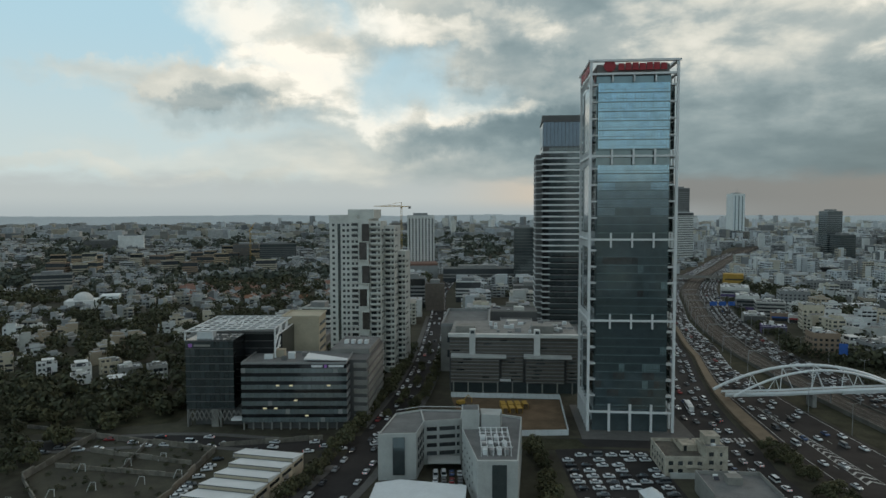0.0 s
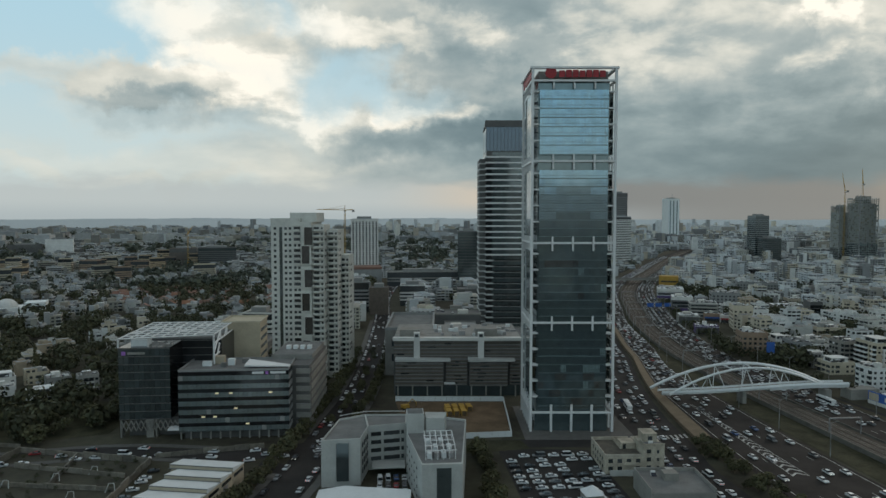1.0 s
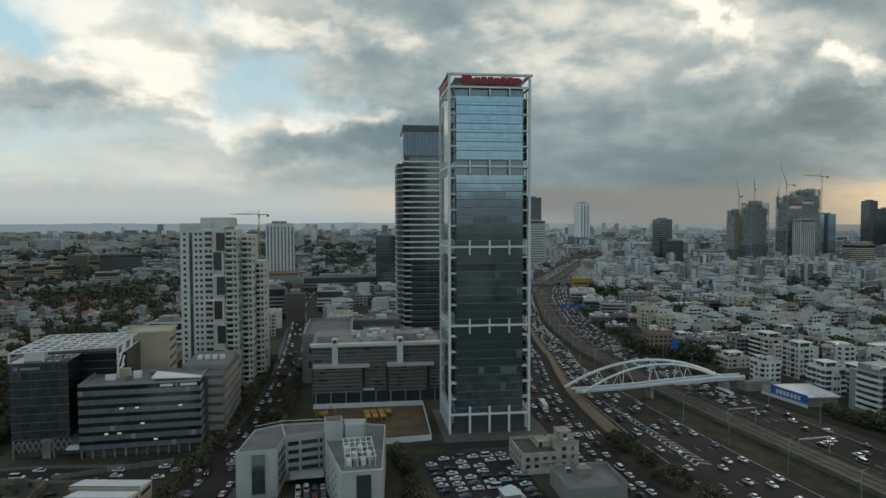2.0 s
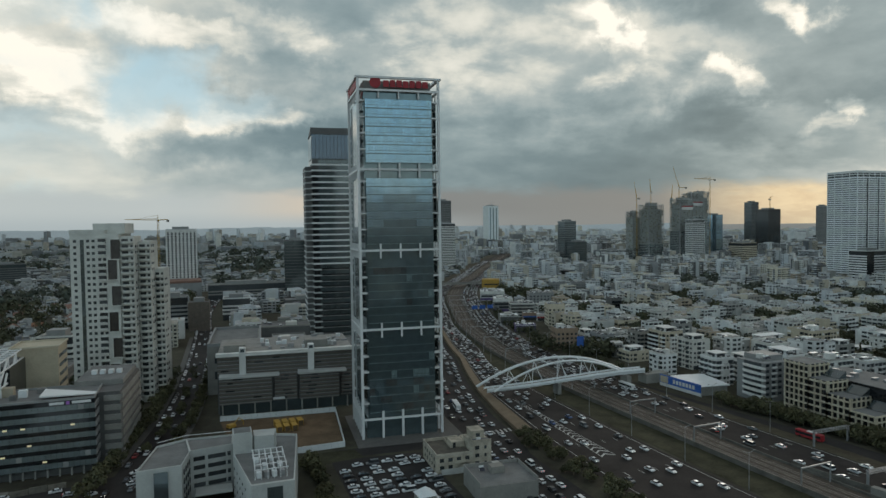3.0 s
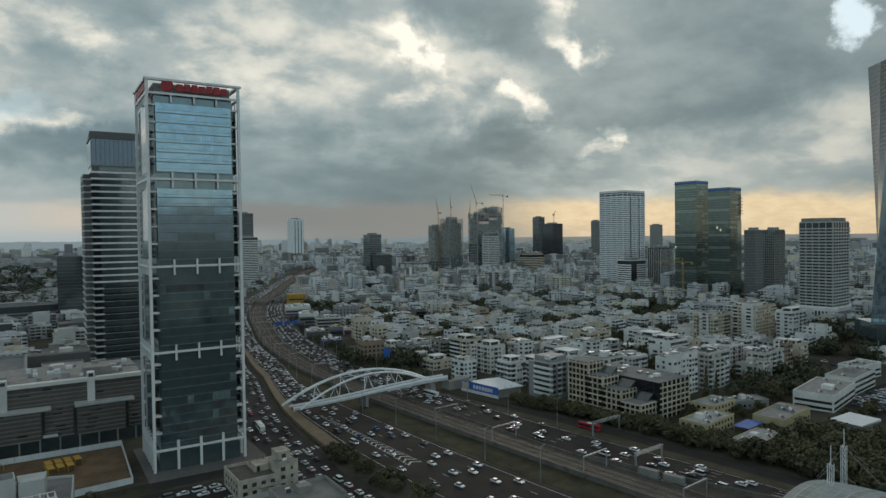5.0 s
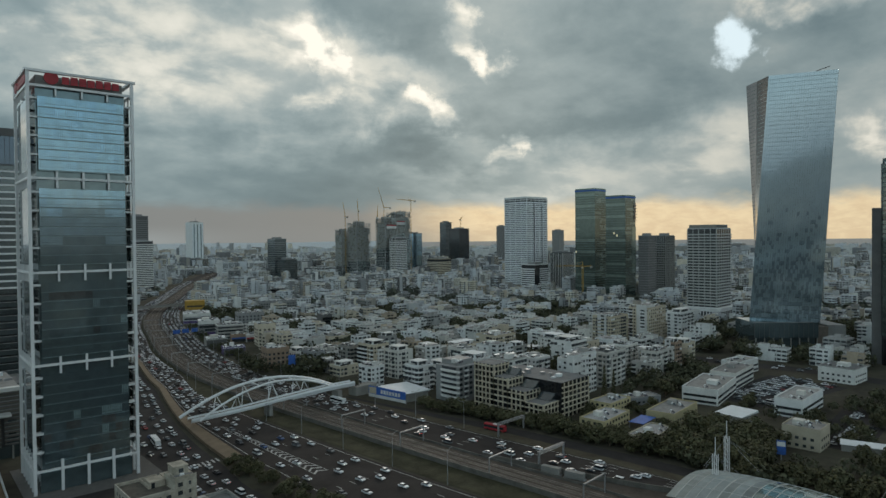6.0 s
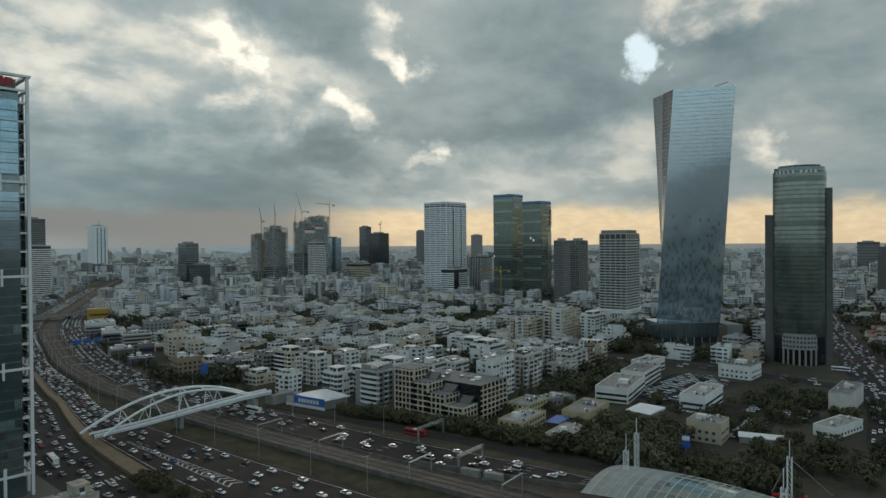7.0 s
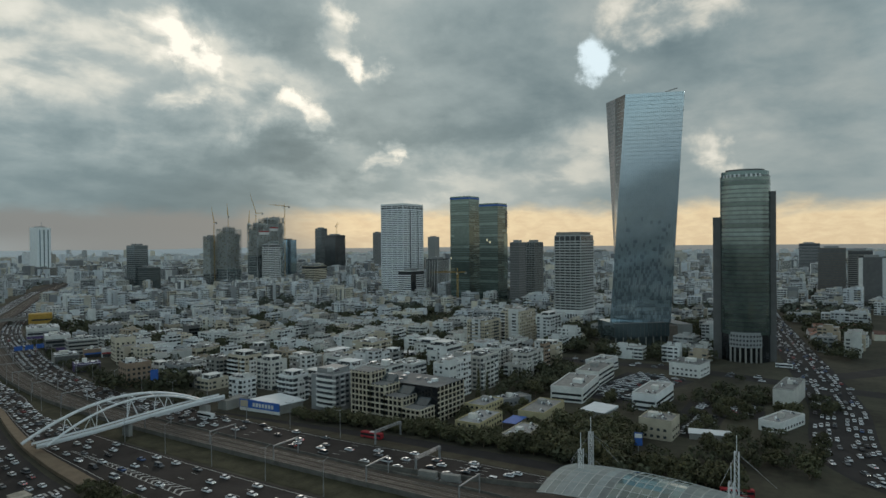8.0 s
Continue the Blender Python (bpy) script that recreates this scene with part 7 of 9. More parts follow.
# old two-storey house by the car park
t = thing("old_house", pose(82, 236, 0, 0, 0, -3), "old stained plaster house with a roof terrace", "house")
# the terrace roof within its parapets is coloured darker than the walls
M["terrace_dark"] = material("tar_roof", (0.085, 0.075, 0.06), 0.95, vary=0.5, size=3)
M["stained"] = material("stained_plaster", (0.36, 0.33, 0.275), 0.9, vary=0.45, size=4, spread=0.2)
part("wall", Geo().box(0, 0, 0, 15, 20, 6.4), M["stained"], t)
part("tower_block", Geo().box(15.02, 0.4, 0, 23, 12, 10.6), M["stained"], t)
part("roof_room", Geo().box(16.4, 5, 10.62, 21.6, 11.4, 13.6), M["stained"], t)
part("roof_room", Geo().box(15.5, 12.2, 0, 22, 18, 8.4), M["stained"], t)
part("roof", Geo().box(0.4, 0.4, 6.42, 14.8, 19.6, 6.5), M["terrace_dark"], t, "dark roof terrace")
part("roof_cap", Geo().box(15.2, 0.6, 10.62, 22.8, 4.9, 10.7), M["roof_dark"], t)
part("roof_cap", Geo().box(16.2, 4.8, 13.62, 21.8, 11.6, 13.8), M["stained"], t)
for a, b in (((0, 0), (15, 0.35)), ((0, 0.35), (0.35, 20)), ((0.35, 19.65), (15, 20)), ((8.6, 9), (8.9, 19.6))):
    part("parapet", Geo().box(*a, 6.5, *b, 7.7), M["stained"], t)
for a, b in (((15.02, 0.4), (23, 0.7)), ((15.02, 0.7), (15.3, 5))):
    part("parapet", Geo().box(*a, 10.62, *b, 11.5), M["stained"], t)
opening = unit_box("window", 1.7, 0.2, 1.5, M["window"])
narrow = unit_box("window", 0.9, 0.2, 1.3, M["window"])
for k in range(2):
    for i in range(4):
        if (i, k) != (2, 0):
            part("window", opening, None, t, at=pose(2.2 + i * 3.5, 0, 1.5 + k * 2.9))
    for i in range(5):
        part("window", narrow, None, t, at=pose(0, 3 + i * 3.4, 1.6 + k * 2.9, 0, 0, -90))
for k in range(3):
    for x in (17, 20.5):
        part("window", narrow if x > 18 else opening, None, t, at=pose(x, 0.4, 1.6 + k * 3.1))
part("window", opening, None, t, at=pose(19, 5, 11.3))
part("terrace_door", Geo().box(9.6, 8.96, 6.5, 10.8, 9.1, 8.5), M["window"], t)
part("terrace_shed", Geo().box(9, 9.1, 6.5, 14.6, 15, 8.9), M["stained"], t)
part("balcony", Geo().box(7.4, -1.3, 3.9, 12.6, -0.02, 4.1).box(7.4, -1.3, 4.1, 12.6, -1.15, 5.0), M["stained"], t)
part("painted_base", Geo().box(1.5, -1.9, 0, 24, -1.7, 2.3), M["facade_concrete"], t, "graffiti stained pale yard wall")
part("roof_tank", Geo().tube([(17.4, 2, 11.6), (18.9, 2, 11.6)], 0.5, 8), M["steel_white"], t)
TAKEN.append((80, 232, 108, 260))
# paved plaza round the tower, small roofs beside the street
single("plaza", Geo().prism([(60, 276), (109, 272), (112, 322), (64, 326)], 0, 0.16), M["plaza"], "grey paved plaza round the framed tower", "plaza", "structure")
t = thing("pavilion", pose(70, 214, 0, 0, 0, 4), "small grey pavilion with a pointed roof", "pavilion")
part("wall", Geo().box(-3, -3, 0, 3, 3, 3), M["concrete"], t)
pr = Geo()
for a, b in (((-3.4, -3.4), (3.4, -3.4)), ((3.4, -3.4), (3.4, 3.4)), ((3.4, 3.4), (-3.4, 3.4)), ((-3.4, 3.4), (-3.4, -3.4))):
    pr.face([(*a, 3), (*b, 3), (0, 0, 5.6)])
part("roof", pr, M["shed"], t)
t = thing("terrace_building", pose(98, 218, 0, 0, 0, -4), "low building with a pale roof terrace frame", "building")
part("wall", Geo().box(-10, -14, 0, 12, 5, 6), M["concrete"], t)
part("roof", Geo().box(-9.6, -13.6, 6, 11.6, 4.6, 6.1), M["roof_dark"], t)
part("terrace_wall", Geo().box(-10, 4.7, 6, 12, 5, 7.4).box(11.7, -14, 6, 12, 4.7, 7.4).box(-10, -14, 6, -9.7, 4.7, 7.4), M["concrete"], t)
part("stair_room", Geo().box(-2, -4, 6, 3, 0, 8.6), M["concrete"], t)
roof_gear(t, 12, 8, 6.1, random.Random(6), 3)
for i in range(5):
    part("window", Geo().box(-8.5 + i * 4, 5, 1.5, -6.5 + i * 4, 5.1, 3), M["window"], t)
# building site with hoarding
t = thing("site_hoarding", pose(0, 0, 0), "white hoarding round the sandy building site", "fence")
for a, b in (((4, 341), (61, 336)), ((61, 336), (55, 281)), ((55, 281), (31, 280))):
    a, b = Vector(a), Vector(b)
    n = int((b - a).length / 3)
    ang = math.degrees(math.atan2((b - a).y, (b - a).x))
    data = unit_box("panel", 2.94, 0.12, 2.6, M["shed"])
    for i in range(n):
        p = a.lerp(b, (i + 0.5) / n)
        part("panel", data, None, t, at=pose(p.x, p.y, 0, 0, 0, ang))
single("site_ground", Geo().prism([(4, 340), (10, 285), (31, 281), (55, 282), (60.5, 335)], 0, 0.06), M["sand"], "bare orange sand of the building site", "sand", "structure")
for i in range(7):
    t = thing("container", pose(30 + (i % 4) * 3.6, 322 - (i // 4) * 7, 0.06, 0, 0, 4), "ochre yellow site container", "container", "site containers")
    part("body", Geo().box(-1.3, -3, 0, 1.3, 3, 2.6), M["yellow"], t)
    part("door", Geo().box(-1.1, -3.08, 0.1, 1.1, -3, 2.4), M["sand"], t)
t = thing("excavator", pose(9, 326, 0.06, 0, 0, 30), "orange tracked excavator on the sand", "excavator")
part("track", Geo().box(-2, -1.5, 0, 2, -0.8, 0.8), M["tyre"], t)
part("track", Geo().box(-2, 0.8, 0, 2, 1.5, 0.8), M["tyre"], t)
part("body", Geo().box(-2, -1.4, 0.9, 1.6, 1.4, 2.4), M["yellow"], t)
part("boom", Geo().tube([(1, 0, 2), (4, 0, 4.6), (6.4, 0, 2.6), (6.4, 0, 0.6)], 0.28, 4), M["yellow"], t)
rng = random.Random(8)
YARD_SCRUB = [(rng.uniform(-152, -97), rng.uniform(205, 274), rng.uniform(0.5, 1.5)) for _ in range(90)]
TAKEN += [(2, 278, 64, 344), (40, 175, 112, 275), (-200, 180, -30, 292)]

# old walled yard
M["old_wall"] = material("stained_render", (0.17, 0.155, 0.13), 0.95, vary=0.5, size=3, spread=0.35)
M["yard_earth"] = material("yard_earth", (0.050, 0.040, 0.030), 0.95, vary=0.5, size=9, second=(0.046, 0.044, 0.028))
t = thing("walled_yard", pose(0, 0, 0), "crumbling rendered walls of an empty yard", "wall")
for a, b, h in (((-155, 234), (-152, 279), 3), ((-152, 279), (-94, 262), 2.6), ((-94, 262), (-95, 222), 3), ((-145, 262), (-98, 248), 2.2), ((-150, 246), (-97, 236), 2.0), ((-94, 268), (-52, 276), 2.4), ((-155, 234), (-130, 205), 2.4), ((-126, 272), (-122, 240), 2.0),
                ((-95, 222), (-100, 200), 2.6), ((-190, 292), (-155, 285), 1.6)):
    a, b = Vector(a), Vector(b)
    n = max(2, int((b - a).length / 6))
    rng = random.Random(int(a.x * 7 + b.y))
    for i in range(n):
        p, q = a.lerp(b, i / n), a.lerp(b, (i + 0.97) / n)
        ang = math.atan2((q - p).y, (q - p).x)
        hh = h * rng.uniform(0.75, 1.05)
        part("wall_panel", Geo().box(0, -0.25, 0, (q - p).length, 0.25, hh, rot=ang, at=(p.x, p.y)), M["old_wall"], t)
for i in range(8):
    x, y = -148 + (i * 37) % 50, 212 + (i * 17) % 45
    part("bent_post", Geo().tube([(x, y, 0), (x + 1, y + 1, 3), (x + 3, y + 0.5, 3.2), (x + 3.6, y - 0.5, 0.6)], 0.16, 4), M["facade_concrete"], t)
single("yard_ground", Geo().prism([(-154, 235), (-130, 200), (-100, 195), (-95, 222), (-94.5, 261), (-151.5, 278)], 0, 0.05), M["yard_earth"], "bare brown yard ground with weeds", "ground", "structure")
single("lawn", Geo().prism([(-230, 270), (-160, 290), (-125, 300), (-125, 345), (-170, 360), (-250, 330)], 0, 0.04), M["grass"], "dark grass of a small park", "lawn", "structure")


# ---------------------------------------------------------------- filling blocks
class Bulk:
    """Many far blocks in one mesh."""

    def __init__(self):
        self.g = Geo()

    def block(self, x, y, w, d, h, rot, rng, windows, floors=None):
        r = radians(rot)
        g = self.g
        c, s = math.cos(r), math.sin(r)
        at = (x, y)
        g.box(-w / 2, -d / 2, 0, w / 2, d / 2, h, 0, 1, r, at)
        sw = min(w, d) * 0.3
        ox, oy = rng.uniform(-w / 6, w / 6), rng.uniform(-d / 6, d / 6)
        g.box(ox - sw / 2, oy - sw / 2, h, ox + sw / 2, oy + sw / 2, h + 2.4, 0, 1, r, at)
        if windows:
            # a wing, a parapet-high clutter on the roof
            for _ in range(2):
                qx, qy, qs = rng.uniform(-w * 0.42, w * 0.2), rng.uniform(-d * 0.5, d * 0.2), rng.uniform(2, w * 0.28)
                g.box(qx - qs, qy - qs * 0.8, 0, qx + qs, qy + qs * 0.8, max(3, h + rng.choice((-3.1, -3.1, 1.6, 2.6))), 0, 1, r, at)
            ww, wd, wh = w * rng.uniform(0.3, 0.6), d * rng.uniform(0.3, 0.6), max(3.5, h + rng.choice((-6, -3.2, -3.2, 2.8, 3.2)))
            sx, sy = rng.choice(((-1, 0), (0, -1), (-1, -1), (1, -1)))
            g.box(sx * w * 0.34 - ww / 2, sy * d * 0.34 - wd / 2, 0, sx * w * 0.34 + ww / 2, sy * d * 0.34 + wd / 2, wh, 0, 1, r, at)
            for _ in range(3 if windows > 1 else 1):
                px, py, ps = rng.uniform(-w * 0.4, w * 0.4), rng.uniform(-d * 0.4, d * 0.4), rng.uniform(0.7, 1.8)
                g.box(px - ps, py - ps * 0.7, h, px + ps, py + ps * 0.7, h + rng.uniform(0.8, 1.8), 0, 1, r, at)
        if not windows:
            return
        floors = max(1, int(h / 3.1))
        for side in (0, 1, 2):
            length = w if side == 0 else d
            n = max(2, int(length / 3.7)) if windows > 1 else 1
            kinds = [rng.choices((0, 1, 2, 3), (38, 24, 30, 8))[0] for _ in range(n)]
            for k in range(floors):
                z = 1.0 + k * 3.1
                for i in range(n):
                    if kinds[i] == 3 or rng.random() < 0.06:
                        continue
                    a0, a1 = (0.24, 0.76) if kinds[i] == 0 else (0.08, 0.92)
                    zl, zh = (z, z + 1.5) if kinds[i] < 2 else (z - 0.6, z + 1.7)
                    if windows > 1:
                        u0, u1 = -length / 2 + (i + a0) * length / n, -length / 2 + (i + a1) * length / n
                    else:
                        u0, u1, zl, zh = -length / 2 + 1, length / 2 - 1, z, z + 1.6
                    if side == 0:
                        q = [(u0, -d / 2 - 0.06), (u1, -d / 2 - 0.06)]
                    elif side == 1:
                        q = [(-w / 2 - 0.06, u1), (-w / 2 - 0.06, u0)]
                    else:
                        q = [(w / 2 + 0.06, u0), (w / 2 + 0.06, u1)]
                    p = [(x + a * c - b * s, y + a * s + b * c) for a, b in q]
                    g.face([(*p[0], zl), (*p[1], zl), (*p[1], zh), (*p[0], zh)], 2)
                    if windows > 1 and kinds[i] == 2 and k and side < 2:
                        if side == 0:
                            g.box(u0 - 0.2, -d / 2 - 1.2, z - 1.0, u1 + 0.2, -d / 2 - 0.1, z + 0.1, 0, 0, r, at)
                        else:
                            g.box(-w / 2 - 1.2, u0 - 0.2, z - 1.0, -w / 2 - 0.1, u1 + 0.2, z + 0.1, 0, 0, r, at)


def cells(step, r0, r1, az0, az1, rng, jitter=0.3):
    n = int(r1 / step) + 1
    for i in range(-n, n):
        for j in range(-n, n):
            x, y = (i + rng.uniform(-jitter, jitter)) * step, (j + rng.uniform(-jitter, jitter)) * step
            r = math.hypot(x, y)
            if r0 <= r < r1 and az0 < heading(x, y) < az1:
                yield x, y, r


PLASTER = {"city": [material("city_plaster_" + n, c, 0.9, vary=0.2, size=9, spread=0.12) for n, c in (
    ("white", (0.60, 0.61, 0.60)), ("pale", (0.50, 0.50, 0.475)), ("cream", (0.47, 0.42, 0.33)), ("grey", (0.30, 0.305, 0.30)), ("tan", (0.36, 0.30, 0.225)))]}
PLASTER["suburb"] = PLASTER["city"]
PLASTER_WORD = ["white", "pale grey", "cream", "grey", "tan"]


def lone_block(x, y, w, d, floors, turn, rng, name, where):
    """One flat-roofed block further off: walls, wing, roof boxes, windows and balconies in one mesh."""
    b = Bulk()
    b.block(0, 0, w, d, floors * 3 + 1.2, 0, rng, 2)
    c = rng.choices(range(5), (34, 26, 16, 14, 10) if where == "city" else (24, 30, 16, 20, 10))[0]
    single(name, b.g, [PLASTER[where][c], M["roof"], M["window"]], f"{PLASTER_WORD[c]} plastered {'house' if name == 'house' else 'apartment building'} of {floors} storeys among trees",
           "house" if name == "house" else "apartment building", m=pose(x, y, 0, 0, 0, turn), group="suburb houses" if name == "house" else "city apartment buildings")


rng = random.Random(77)
WOODS = []          # places for far trees: x, y, size
bulks = [Bulk() for _ in range(4)]
count = 0
# dense white city right of the motorway, with tree-lined streets
STEP = 20.0
for i in range(11, 53):
    for j in range(1, 53):
        x, y = i * STEP + rng.uniform(-2.2, 2.2), j * STEP + rng.uniform(-2.2, 2.2)
        r, az = math.hypot(x, y), heading(x, y)
        if not 300 <= r < 1000 or not 14 < az < 90:
            continue
        off = rail_offset(x, y)
        if off < 66 or not off_road(x, y, 22) or not free(x, y, 8) or az > 78 and r < 560:
            continue
        if i % 6 == 1 or j % 5 == 3 or noise.noise((x / 80, y / 80, 9)) > (0.24 if az < 75 else 0.08):
            if rng.random() < 0.8:
                WOODS.extend((x + rng.uniform(-9, 9), y + rng.uniform(-9, 9), rng.uniform(4.4, 8.8)) for _ in range(rng.choice((3, 4, 5, 6))))
            continue
        turn = (0 if r < 560 else 14 * noise.noise((x / 260, y / 260, 1))) + rng.uniform(-3, 3)
        w, d, fl = rng.uniform(9, 17.5), rng.uniform(9, 17.5), rng.choice((2, 2, 3, 3, 3, 4, 4, 4, 5, 6))
        if rng.random() < 0.15:
            w, d = rng.choice(((30, 12), (12, 30)))
            fl = rng.choice((3, 4, 5))
        if r < 535:
            apartment_block(x, y, w, d, fl, turn, 1000 + count, 1, rng.choice(("apartment", "apartment", "white", "bright", "cream", "white", "apartment", "grey", "brick", "concrete", "apartment", "cream")))
            count += 1
        else:
            if r < 740:
                lone_block(x, y, w, d, fl, turn, rng, "apartment_building", "city")
            else:
                bulks[0].block(x, y, w, d, fl * 3 + 1.5, turn, rng, 2)
        for _ in range(2):
            if rng.random() < 0.7:
                WOODS.append((x + rng.choice((-1, 1)) * 9.8, y + rng.uniform(-9, 9), rng.uniform(3.4, 7.4)))
for step, r0, r1, wmin, wmax, floors, win in ((28, 1000, 1700, 12, 25, (2, 3, 4, 4, 5, 6, 9), 2), (44, 1700, 2900, 16, 38, (3, 4, 5, 7, 12), 1), (80, 2900, 4800, 26, 60, (3, 5, 6, 9, 14), 0)):
    for x, y, r in cells(step, r0, r1, 10, 96, rng):
        if abs(rail_offset(x, y)) < 42 and r < 2000 or not off_road(x, y, 24) or not free(x, y, 14):
            continue
        if rng.random() < 0.20 or noise.noise((x / 150, y / 150, 3)) > 0.33:
            WOODS.extend((x + rng.uniform(-10, 10), y + rng.uniform(-10, 10), rng.uniform(4, 8)) for _ in range(2))
            continue
        bulks[1].block(x, y, rng.uniform(wmin, wmax), rng.uniform(wmin, wmax), rng.choice(floors) * 3.1 + 1, 25 * noise.noise((x / 400, y / 400, 2)) + rng.uniform(-4, 4), rng, win)
# garden suburb on the other side, with many trees
for x, y, r in cells(21, 318, 700, -46, -5.5, rng, 0.3):
    if not off_road(x, y, 18) or not free(x, y, 8):
        continue
    if rng.random() < 0.30 or noise.noise((x / 70, y / 70, 4)) > (-0.05 if heading(x, y) < -20 and r < 500 else 0.10):
        WOODS.extend((x + rng.uniform(-9, 9), y + rng.uniform(-9, 9), rng.uniform(4, 8)) for _ in range(3))
        continue
    w, d, fl = rng.uniform(8, 13.5), rng.uniform(8, 13.5), rng.choice((1, 2, 2, 3))
    turn = 20 + 30 * noise.noise((x / 300, y / 300, 5))
    if r < 470:
        apartment_block(x, y, w, d, fl, turn, 3000 + count, 1, rng.choice(("white", "white", "apartment", "cream", "apartment", "concrete")), "house")
        count += 1
    else:
        if r < 620:
            lone_block(x, y, w, d, fl, turn, rng, "house", "suburb")
        else:
            bulks[2].block(x, y, w, d, fl * 3 + 1, turn, rng, 2)
    for _ in range(2):
        if rng.random() < 0.85:
            WOODS.append((x + rng.choice((-9.5, 9.5)), y + rng.uniform(-9, 9), rng.uniform(3.4, 6.4)))
for step, r0, r1, wmin, wmax, floors, win in ((23, 700, 1250, 8, 14, (1, 2, 2, 3), 2), (40, 1250, 2300, 14, 30, (2, 3, 4, 5), 1), (72, 2300, 4800, 22, 55, (3, 4, 6, 8, 12), 0)):
    for x, y, r in cells(step, r0, r1, -50, 14, rng):
        if rail_offset(x, y) > -60 and r < 1500 or not off_road(x, y, 20) or not free(x, y, 12):
            continue
        if noise.noise((x / 170, y / 170, 7)) > (0.08 if r < 900 else 0.20) or rng.random() < (0.2 if r < 900 else 0.1):
            WOODS.append((x, y, rng.uniform(6, 11) * (1 if r < 1500 else 1.6)))
            if r > 900:
                WOODS.append((x + step / 2, y + rng.uniform(-9, 9), rng.uniform(6, 12)))
            continue
        az = heading(x, y)
        fl = rng.choice(floors) + (1 if az > -6 and r < 1250 else 0)
        bulks[3].block(x, y, rng.uniform(wmin, wmax), rng.uniform(wmin, wmax), fl * 3.1 + 1, 20 + 30 * noise.noise((x / 300, y / 300, 5)), rng, win)
        if rng.random() < 0.6:
            WOODS.append((x + step * 0.45, y + rng.uniform(-7, 7), rng.uniform(3.5, 7)))
# blocks on the near side of the motorway, beyond the framed tower
for x, y, r in cells(36, 560, 1000, -4, 15, rng, 0.2):
    if rail_offset(x, y) > -75 or not off_road(x, y, 22) or not free(x, y, 16):
        continue
    bulks[0].block(x, y, rng.uniform(16, 28), rng.uniform(16, 26), rng.choice((3, 4, 5, 6)) * 3.2, rng.uniform(-6, 2), rng, 2)
# unseen blocks behind the camera, added for the glass towers to reflect
back = Bulk()
for x, y, r in cells(46, 220, 2600, 104, 180, rng):
    back.block(x, y, rng.uniform(14, 30), rng.uniform(14, 30), rng.choice((3, 4, 5, 6, 8, 12)) * 3.1, rng.uniform(0, 90), rng, 0)
for x, y, r in cells(46, 220, 2600, -180, -52, rng):
    back.block(x, y, rng.uniform(14, 30), rng.uniform(14, 30), rng.choice((3, 4, 5, 6, 8, 12)) * 3.1, rng.uniform(0, 90), rng, 0)
bulks.append(back)
for b, lab in zip(bulks, ("white flat-roofed city blocks", "distant pale city blocks", "small white houses of the suburb", "distant houses and blocks of the suburb", "added unseen city blocks behind the camera")):
    single("city_blocks", b.g, [M["suburb" if "suburb" in lab else "city"], M["suburb" if "small" in lab else "city_roof"], M["far_window"]], lab + " with rows of windows", "city blocks", "stuff")
far = Bulk()
for _ in range(130):
    a, r = rng.choice((rng.uniform(-20, 12), rng.uniform(-4, 10), rng.uniform(18, 36), rng.uniform(20, 30))), rng.uniform(2700, 4600)
    p = aim(a, 0) * r
    w = rng.uniform(14, 26)
    far.block(p.x, p.y, w, w * rng.uniform(0.7, 1.3), rng.choice((25, 32, 40, 48, 56, 66, 78)), rng.uniform(0, 60), rng, 0)
single("far_towers", far.g, [M["city"], M["city_roof"]], "slim pale towers along the hazy horizon", "towers", "stuff")
# gabled houses with red tiles
g = Geo()
for x, y, r in itertools.chain(cells(19, 720, 900, -22, -9, rng, 0.25), cells(30, 640, 1000, 79, 90, rng, 0.3)):
    if not free(x, y, 6) or rng.random() < 0.3:
        continue
    a = radians(rng.choice((15, 105)) + rng.uniform(-5, 5))
    c, s = math.cos(a), math.sin(a)
    w, d, h = 4.6, 5.5, 6
    if y < 300 and not off_road(x, y, 24):
        continue
    g.box(-w, -d, 0, w, d, h, 0, None, a, (x, y))
    P = lambda u, v, z: (x + u * c - v * s, y + u * s + v * c, z)
    g.face([P(-w - 0.4, -d - 0.4, h), P(w + 0.4, -d - 0.4, h), P(w + 0.4, 0, h + 3.2), P(-w - 0.4, 0, h + 3.2)], 1)
    g.face([P(w + 0.4, d + 0.4, h), P(-w - 0.4, d + 0.4, h), P(-w - 0.4, 0, h + 3.2), P(w + 0.4, 0, h + 3.2)], 1)
    for e in (-1, 1):
        g.face([P(e * w, -d, h), P(e * w, d, h), P(e * w, 0, h + 3.0)], 0)
single("gabled_houses", g, [M["city"], M["tiles"]], "white houses with red tiled gable roofs", "houses", "stuff")


